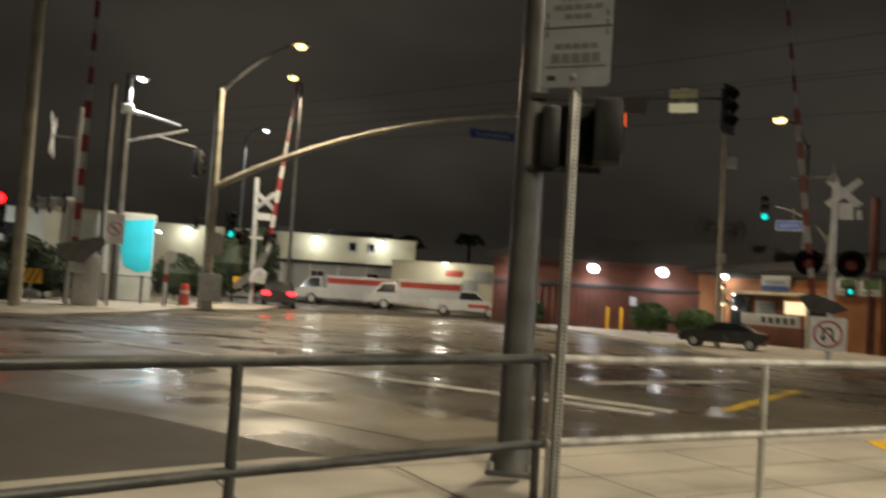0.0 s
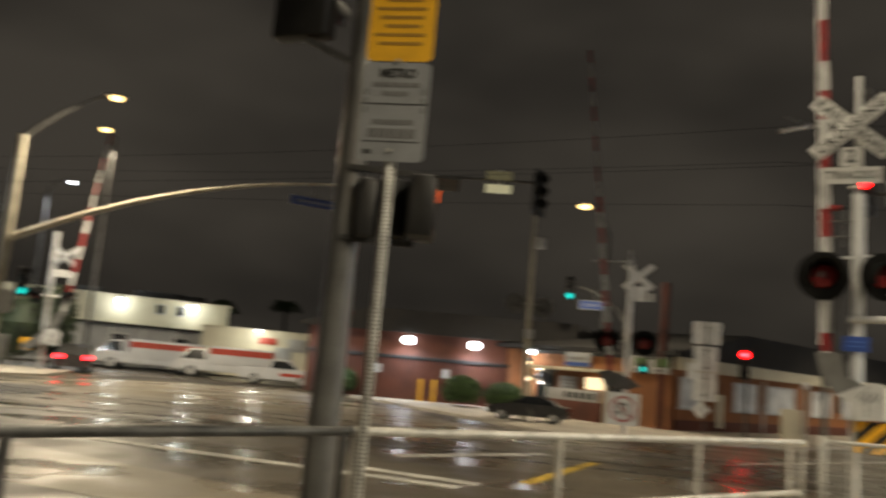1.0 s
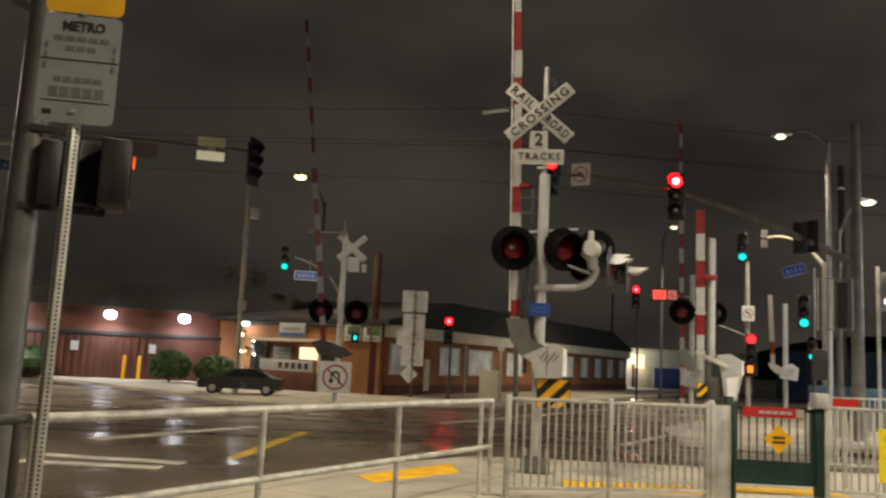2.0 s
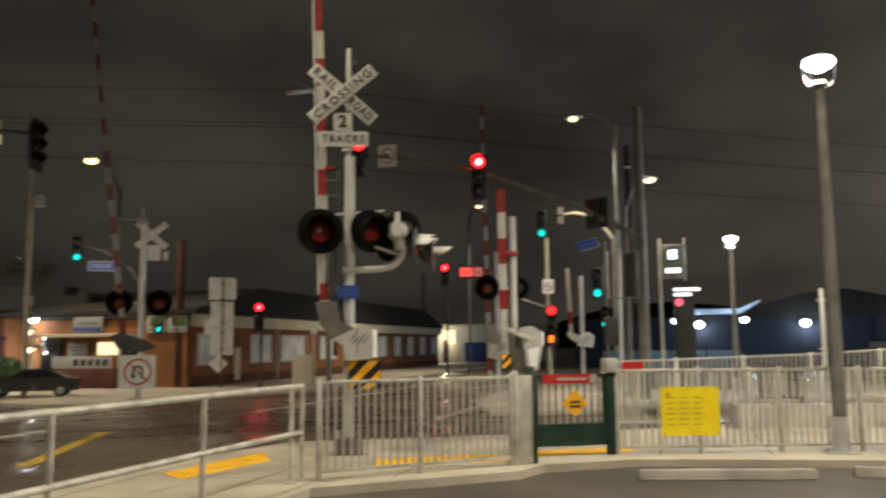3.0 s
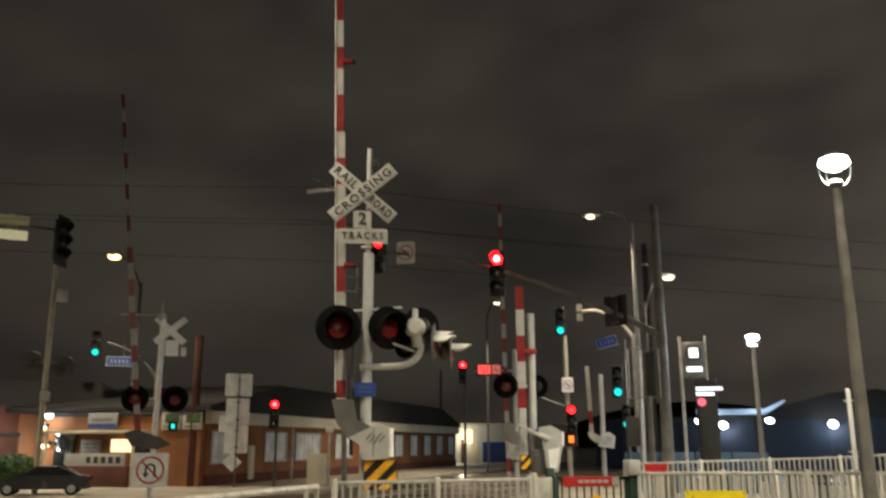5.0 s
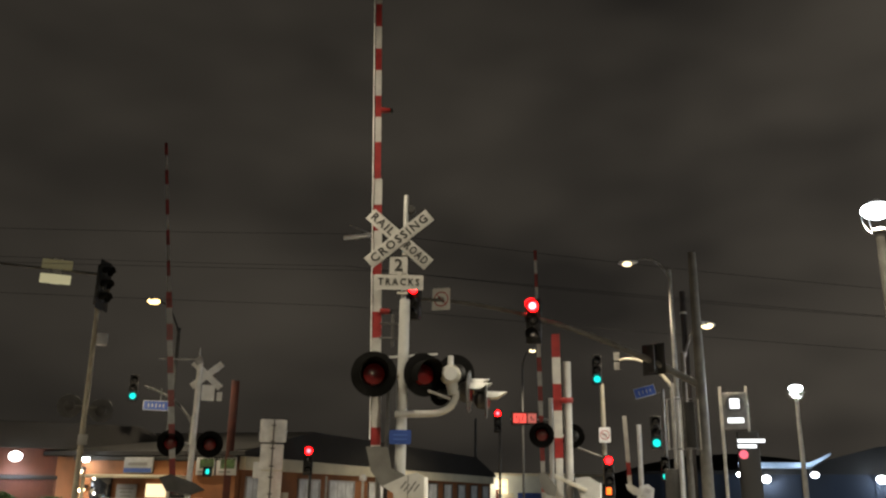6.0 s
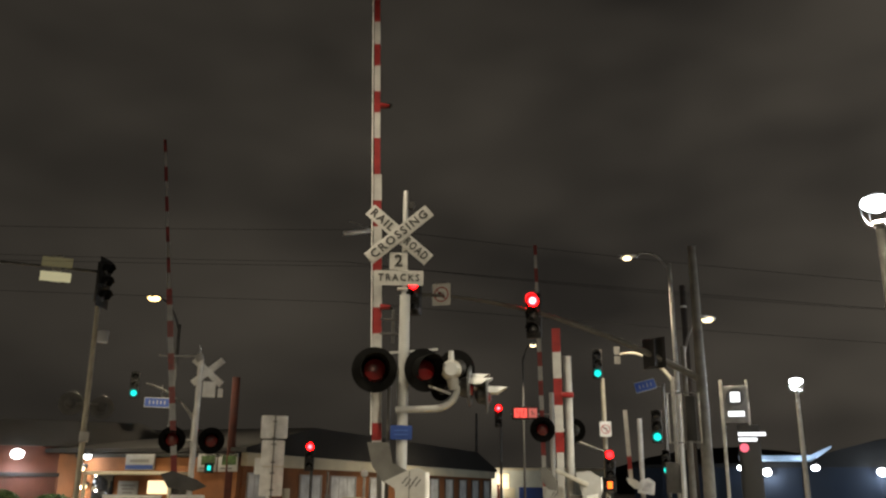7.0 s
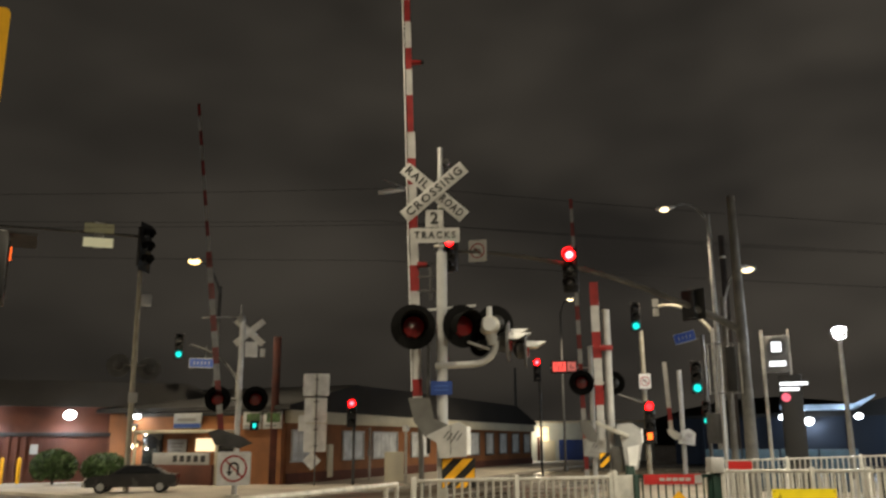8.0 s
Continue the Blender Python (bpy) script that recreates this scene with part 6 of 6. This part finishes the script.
hedge(10.55, 35.9, 0.9, 0.8, 1.15, 2)
hedge(3.6, 39.6, 0.8, 0.6, 1.2, 3)
for x, y in ((7.15, 38.0), (7.75, 37.9)):
    bo = single("bollard", lathe(B(), [(0.07, 0), (0.07, 0.95), (0.05, 1.02), (0.01, 1.04)]), M_SIGNY, "yellow painted steel bollard", "bollard", "", pose(x, y, 0), "bollards")


# ---- vehicles ----
def vehicle(name, x, y, rz, length, width, body_pts, cab_pts, paint, label, wheel_r=0.33, axles=(0.18, 0.82), stripe=None, extra=None):
    """Side outline (x, z) along the length; the cab stands narrower on the body."""
    t = thing(name, x, y, ROAD, rz, label, "vehicle", "parked vehicles")
    bm = prism(B(), body_pts, -width / 2, width / 2)
    bmesh.ops.bevel(bm, geom=list(bm.edges), offset=0.05, segments=2, affect="EDGES")
    part("body", bm, paint, t)
    if cab_pts:
        bm = prism(B(), cab_pts, -width / 2 + 0.06, width / 2 - 0.06)
        zt, zb = max(p[1] for p in cab_pts), min(p[1] for p in cab_pts)
        for v in bm.verts:
            v.co.y *= 1 - 0.2 * (v.co.z - zb) / (zt - zb)
        bmesh.ops.bevel(bm, geom=list(bm.edges), offset=0.04, segments=2, affect="EDGES")
        part("cab", bm, paint, t)
        xs = [p[0] for p in cab_pts]
        for s in (-1, 1):
            cx = sum(xs) / len(xs)
            g = [(cx + (px - cx) * 0.84, zb + (pz - zb) * 0.78 + (zt - zb) * 0.1) for px, pz in cab_pts]
            bm = prism(B(), g, -0.008, 0.008)
            for v in bm.verts:
                v.co.y += s * ((width / 2 - 0.055) * (1 - 0.2 * (v.co.z - zb) / (zt - zb)) + 0.004)
            part("side_window", bm, M_GLASS, t)
    for ax in axles:
        for s in (-1, 1):
            w = part("wheel", lathe(B(), [(wheel_r * 0.6, -0.1), (wheel_r * 0.95, -0.1), (wheel_r, -0.06), (wheel_r, 0.06), (wheel_r * 0.95, 0.1), (wheel_r * 0.6, 0.1)], (0, 0, 0), (90, 0, 0), 20), M_TYRE, t)
            w.location = (-length / 2 + ax * length, s * (width / 2 - 0.1), wheel_r)
            part("rim", lathe(B(), [(wheel_r * 0.1, -0.112), (wheel_r * 0.3, -0.108), (wheel_r * 0.6, -0.1), (wheel_r * 0.6, 0.1), (wheel_r * 0.1, 0.112)], (0, 0, 0), (90, 0, 0), 14), M_SILV, w)
    for s in (-1, 1):
        part("headlight", box(B(), (length / 2 - 0.06, s * width * 0.36, 0.68), (0.16, 0.34, 0.16), bevel=0.03), M_SIGNW, t)
        part("tail_light", box(B(), (-length / 2 + 0.04, s * width * 0.42, 0.78), (0.12, 0.16, 0.24), bevel=0.02), M_LENSR, t)
    part("bumper", box(B(), (length / 2 + 0.02, 0, 0.42), (0.14, width * 0.96, 0.2), bevel=0.03), M_SILV, t)
    if stripe:
        x0, x1, z0, z1 = stripe
        for s in (-1, 1):
            part("stripe", box(B(), ((x0 + x1) / 2, s * (width / 2 + 0.006), (z0 + z1) / 2), (x1 - x0, 0.008, z1 - z0)), M_ORNG, t, "orange red stripe")
    return t


pick_body = [(-2.7, 0.35), (2.65, 0.35), (2.72, 0.7), (2.6, 0.95), (1.3, 1.06), (-2.7, 1.06)]
pick_cab = [(-0.75, 1.03), (1.35, 1.03), (0.65, 1.62), (-0.55, 1.64)]
v1 = vehicle("pickup_truck", 0.95, 46.0, -6, 5.4, 1.9, pick_body, pick_cab, M_CARW, "white pickup truck with a small red stripe, parked", 0.36, (0.2, 0.8), stripe=(0.1, 1.6, 0.62, 0.82))
v2 = vehicle("box_truck", -2.2, 49.8, 176, 6.4, 2.1, [(-3.2, 0.45), (3.2, 0.45), (3.2, 0.9), (2.6, 1.15), (-3.2, 1.15)], [(1.0, 1.1), (2.75, 1.1), (2.2, 1.85), (1.1, 1.9)], M_CARW, "white moving truck with an orange stripe, parked", 0.38, (0.18, 0.8))
part("cargo_box", box(B(), (-1.2, 0, 1.5), (4.2, 2.15, 1.2), bevel=0.04), M_CARW, v2)
for s in (-1, 1):
    part("stripe", box(B(), (-1.2, s * 1.081, 1.78), (4.1, 0.01, 0.4)), M_ORNG, v2, "orange red stripe")
v3 = vehicle("box_truck", -6.6, 52.4, 178, 7.2, 2.2, [(-3.6, 0.45), (3.6, 0.45), (3.6, 0.95), (3.0, 1.2), (-3.6, 1.2)], [(1.6, 1.15), (3.2, 1.15), (2.6, 1.95), (1.7, 2.0)], M_CARW, "white moving truck with an orange stripe behind another", 0.4, (0.18, 0.82))
part("cargo_box", box(B(), (-1.2, 0, 1.45), (4.9, 2.25, 1.3), bevel=0.04), M_CARW, v3)
for s in (-1, 1):
    part("stripe", box(B(), (-1.2, s * 1.131, 1.75), (4.8, 0.01, 0.4)), M_ORNG, v3, "orange red stripe")
v4 = vehicle("sedan", 9.4, 28.7, 154, 4.6, 1.8, [(-2.3, 0.3), (2.28, 0.3), (2.32, 0.62), (2.1, 0.82), (1.0, 0.95), (-1.7, 0.98), (-2.25, 0.9)], [(-1.75, 0.95), (1.05, 0.95), (0.35, 1.42), (-0.9, 1.45)], M_CARD, "dark sedan parked at the kerb", 0.32)
v2.scale = v3.scale = (0.86, 0.86, 0.86)
v1.scale, v4.scale = (0.78, 0.85, 0.85), (0.62, 0.62, 0.62)
v4.location.z = 0.0
v5 = vehicle("sedan", -8.85, 43.0, 101, 4.6, 1.8, [(-2.3, 0.3), (2.28, 0.3), (2.32, 0.62), (2.1, 0.82), (1.0, 0.95), (-1.7, 0.98), (-2.25, 0.9)], [(-1.75, 0.95), (1.05, 0.95), (0.35, 1.42), (-0.9, 1.45)], M_CARD, "dark car waiting with lit red tail lamps", 0.32)
v5.scale = (0.9, 0.9, 0.9)
for s in (-1, 1):
    part("brake_light", box(B(), (-2.34, s * 0.68, 0.8), (0.08, 0.4, 0.2), bevel=0.02), G_TAIL, v5, "lit red tail lamp")


# ---- left kerb clutter by the track crossing ----
def low_fence(x0, y0, x1, y1, h, material, label):
    return picket_fence((x0, y0), (x1, y1), h, 0.16, 1.6, material, label)


low_fence(-15.6, 33.6, -10.9, 33.4, 1.1, M_DPOLE, "low dark green picket fence before the mural")
rb = thing("red_barrel", -11.16, 34.9, 0, 0, "red plastic barrel standing by the fence", "barrel")
part("drum", lathe(B(), [(0.24, 0), (0.27, 0.05), (0.26, 0.4), (0.27, 0.45), (0.25, 0.9), (0.2, 1.0), (0.05, 1.02)]), M_ORNG, rb)
part("band", lathe(B(), [(0.272, 0.55), (0.275, 0.57), (0.275, 0.68), (0.27, 0.7)]), M_SIGNW, rb)
rb.scale = (0.7, 0.7, 0.9)
wb = thing("marker_post", -11.38, 33.1, 0, facing(-11.38, 33.1), "white flexible marker post with an orange band", "post")
part("post", lathe(B(), [(0.12, 0.0), (0.10, 0.03), (0.075, 0.06), (0.075, 2.0), (0.03, 2.05)]), M_SIGNG, wb)
part("band", lathe(B(), [(0.08, 0.95), (0.082, 0.97), (0.082, 1.25), (0.08, 1.27)]), M_ORNG, wb)
part("sign_disc", rod(B(), (0.12, -0.08, 1.95), (0.12, -0.095, 1.95), 0.26, seg=24), M_SIGNG, wb)
# some of these shrubs stand in for dark vehicles and clutter
for x, y, rx, h, sd in ((-17.6, 31.0, 1.3, 1.8, 11), (-16.4, 29.3, 0.9, 1.0, 12), (-19.8, 30.6, 1.5, 2.3, 13), (-15.3, 27.9, 0.7, 0.8, 14), (-12.9, 38.9, 1.1, 2.2, 15), (-11.6, 39.6, 1.0, 1.7, 16), (-11.2, 42.6, 1.4, 3.3, 17), (-10.2, 43.4, 1.2, 3.9, 18), (-16.4, 33.4, 1.2, 2.0, 19), (-18.0, 34.8, 1.4, 2.5, 20)):
    hedge(x, y, rx, rx * 0.8, h, sd, M_LEAFD, "dark unclipped shrub by the track crossing")
hz = thing("hazard_board", -14.7, 29.0, 0, facing(-14.7, 29.0), "black and yellow striped hazard board on a short post", "sign", "street signs")
part("post", box(B(), (0, 0.03, 0.5), (0.06, 0.06, 1.0)), M_GALV, hz)
hb = plate("board", 0.7, 0.5, M_SIGNY, hz, 0, -0.02, 0.95, "yellow board with black stripes", r=0.01)
for i in range(3):
    part("stripe", box(B(), (-0.2 + 0.2 * i, -0.027, 0.95), (0.07, 0.006, 0.5), ry=25), M_INK, hb)
wf = thing("white_house", -31.0, 40.0, 0, facing(-31, 40), "white two-storey house beyond the tracks", "building")
part("wall", box(B(), (4.1, 3, 2.2), (13.2, 6, 4.4)), M_PALE, wf)
part("roof", prism(B(), [(-2.8, 4.4), (11.0, 4.4), (11.0, 4.55), (4, 5.0), (-2.8, 4.55)], -0.3, 6.3), M_ROOF, wf)
for x in (0.5, 3.6, 5.6, 8.6):
    window(wf, x, 2.4, 0.9, 1.1, 0.0, M_GLASS, M_SILV, 0)
lamp(wf, "POINT", 4.0, 100, LED, (6.2, -2.0), 0.1)
fx = part("wall_lamp", box(B(), (6.2, -0.15, 4.1), (0.2, 0.3, 0.14), bevel=0.02), M_DPOLE, wf)
part("lens", box(B(), (6.2, -0.2, 4.0), (0.18, 0.24, 0.06), bevel=0.02), G_LED, fx)


def palm(x, y, h, seed, label):
    random.seed(seed)
    t = thing("palm_tree", x, y, 0, random.uniform(0, 90), label, "tree", "palms")
    part("trunk", pipe(B(), bend((0, 0, 0), (0.3, 0.1, h * 0.5), (0.1, 0.2, h)), 0.24, 0.15, 10), M_DPOLE, t)
    bm = B()
    for i in range(34):
        a = random.uniform(0, math.tau)
        rise, ln = random.uniform(-0.5, 1.2), random.uniform(1.3, 2.0)
        p = bend((0.1, 0.2, h), (0.1 + math.cos(a) * ln * 0.6, 0.2 + math.sin(a) * ln * 0.6, h + rise), (0.1 + math.cos(a) * ln, 0.2 + math.sin(a) * ln, h + rise * 0.2 - 0.7), 7)
        for u, v in zip(p, p[1:]):
            d = (v - u)
            sd = Vector((-d.y, d.x, 0)).normalized() * 0.32
            for s in (-1, 1):
                w = u.lerp(v, 0.7) + sd * s - Vector((0, 0, 0.18))
                bm.faces.new([bm.verts.new(q) for q in (u, v, w)])
    part("crown", bm, M_LEAF, t)


palm(1.6, 92, 7.0, 3, "dark palm tree behind the cream store")
palm(-9.5, 88, 6.2, 5, "dark palm tree behind the warehouse")
palm(-4.5, 84, 6.0, 8, "dark palm tree behind the warehouse")

# ---- along the far pavement ----
uc = thing("utility_cabinet", 19.3, 28.0, 0, facing(19.3, 28.0), "beige steel utility cabinet on the pavement", "cabinet")
part("body", box(B(), (0, 0, 0.6), (0.75, 0.5, 1.2), bevel=0.02), M_CREAM, uc)
part("door", box(B(), (0, -0.256, 0.6), (0.66, 0.012, 1.08), bevel=0.004), M_CREAM, uc)
part("plinth", box(B(), (0, 0, 0.04), (0.85, 0.6, 0.08), bevel=0.01), M_CONC, uc)
pp = thing("signal_post", 20.2, 31.2, 0, facing(20.2, 31.2), "thin grey post with a small push-button box", "post")
part("post", rod(B(), (0, 0, 0), (0, 0, 2.2), 0.05), M_GALV, pp)
part("button_box", box(B(), (0, -0.07, 1.15), (0.16, 0.1, 0.26), bevel=0.02), M_SIGNW, pp)
dp2 = single("dark_pole", rod(B(), (0, 0, 0), (0, 0, 7.5), 0.12, 0.09), M_DPOLE, "tall dark pole at the street end", "pole", m=pose(46.9, 51.0, 0))

# ---- station side ----
bw = thing("blue_barrier", 25.2, 15.6, 0, facing(25.2, 15.6), "low blue site barrier beside the station", "barrier")
for i in range(4):
    part("panel", box(B(), (-1.2 + i * 1.15, 0, 0.65), (1.1, 0.06, 1.3), bevel=0.02), mat("dark_teal_panel", (0.015, 0.05, 0.085), 0.6, vary=0.2), bw)
    part("foot", box(B(), (-1.2 + i * 1.15, 0, 0.04), (0.2, 0.5, 0.08), bevel=0.01), M_DPOLE, bw)
cn = thing("station_canopy", 46.0, 24.6, 0, facing(46, 24.6), "pale blue platform canopy on thin posts", "canopy")
part("roof", prism(B(), [(-2.2, 3.25), (1.6, 3.25), (2.6, 3.9), (2.6, 4.0), (1.5, 3.5), (-2.2, 3.5)], -1.2, 1.2), mat("pale_blue_panel", (0.35, 0.45, 0.6), 0.5, vary=0.1), cn)
for x in (-1.8, 1.2):
    part("post", rod(B(), (x, 0, 0), (x, 0, 3.3), 0.09), M_SILV, cn)
for x in (-2.1, 1.7):
    hd = part("canopy_lamp", box(B(), (x, -1.2, 3.0), (0.4, 0.3, 0.14), bevel=0.03), M_DPOLE, cn)
    part("lens", lathe(B(), [(0.05, -0.2), (0.18, -0.14), (0.22, -0.02), (0.1, 0.1)], (x, -1.25, 2.9)), G_LED, hd)
    lamp(cn, "POINT", 2.5, 300, (0.8, 0.92, 1.0), (x, -1.6), 0.1)
# sloping concrete walk inside the fences
rw = B()
slab(rw, [(16.9, 11.6), (19.75, 8.05), (22.7, 1.6), (24.2, 2.0), (21.2, 9.0), (18.2, 12.4)], 0.0, 0.001)
rw.verts.ensure_lookup_table()
for v in rw.verts:
    if v.co.z > 0:
        v.co.z = 0.12 + 0.5 * max(0.0, min(1.0, (11.5 - v.co.y) / 9.5))
single("station_ramp", rw, M_CONC, "pale concrete ramp rising to the station platform", "ramp", "structure")
pw = B()
slab(pw, [(14.6, 7.3), (16.9, 5.2), (17.15, 5.45), (14.85, 7.55)], 0.0, 0.42)
slab(pw, [(17.2, 4.9), (18.7, 1.6), (19.0, 1.75), (17.5, 5.05)], 0.0, 0.42)
single("planter_wall", pw, M_KERB, "low pale concrete wall beside the walkway", "wall", "structure")
bn = thing("bench", 17.0, 7.6, 0, facing(17.0, 7.6), "dark metal bench with an open slatted back", "bench")
part("seat", box(B(), (0, 0, 0.45), (0.9, 0.4, 0.05), bevel=0.01), M_BLACK, bn)
for x in (-0.4, 0.4):
    part("leg", box(B(), (x, 0, 0.22), (0.06, 0.36, 0.44)), M_BLACK, bn)
for i in range(5):
    part("slat", box(B(), (-0.36 + i * 0.18, 0.2, 0.7), (0.08, 0.03, 0.45)), M_BLACK, bn)
part("back_rail", box(B(), (0, 0.2, 0.94), (0.9, 0.04, 0.05)), M_BLACK, bn)

# ---- joints of the near pavement ----
OUT = [(-4.2, 4.6), (-1.32, 6.9), (-0.29, 7.3), (1.81, 8.5), (5.6, 10.7), (7.85, 11.45), (9.9, 10.2), (13.5, 8.4), (19.3, 6.0), (19.3, 1.6), (14.1, 1.1), (12.3, 4.1), (10.1, 6.55), (8.8, 7.15), (8.1, 7.0), (5.65, 7.85), (0.65, 5.0), (-3.3, 1.4)]


def inside(x, y):
    hit = False
    for (x0, y0), (x1, y1) in zip(OUT, OUT[1:] + OUT[:1]):
        if (y0 > y) != (y1 > y) and x < (x1 - x0) * (y - y0) / (y1 - y0) + x0:
            hit = not hit
    return hit


bm = B()
for i in range(-8, 24):
    for j in range(-12, 16):
        o = U * (i * 1.5) + V * (j * 1.5) + Vector((0.4, 5.6, 0))
        for d, n in ((U, V), (V, U)):
            for q in range(3):
                a, b = o + d * (q * 0.5), o + d * (q * 0.5 + 0.5)
                if inside(a.x, a.y) and inside(b.x, b.y):
                    w = n * 0.008
                    bm.faces.new([bm.verts.new((p.x, p.y, 0.003)) for p in (a - w, b - w, b + w, a + w)])
bmesh.ops.recalc_face_normals(bm, faces=bm.faces)
single("pavement_joint", bm, mat("joint_dirt", (0.10, 0.09, 0.075), 0.9, vary=0.3, size=3), "dark tooled joints between pavement slabs", "pavement", "structure")
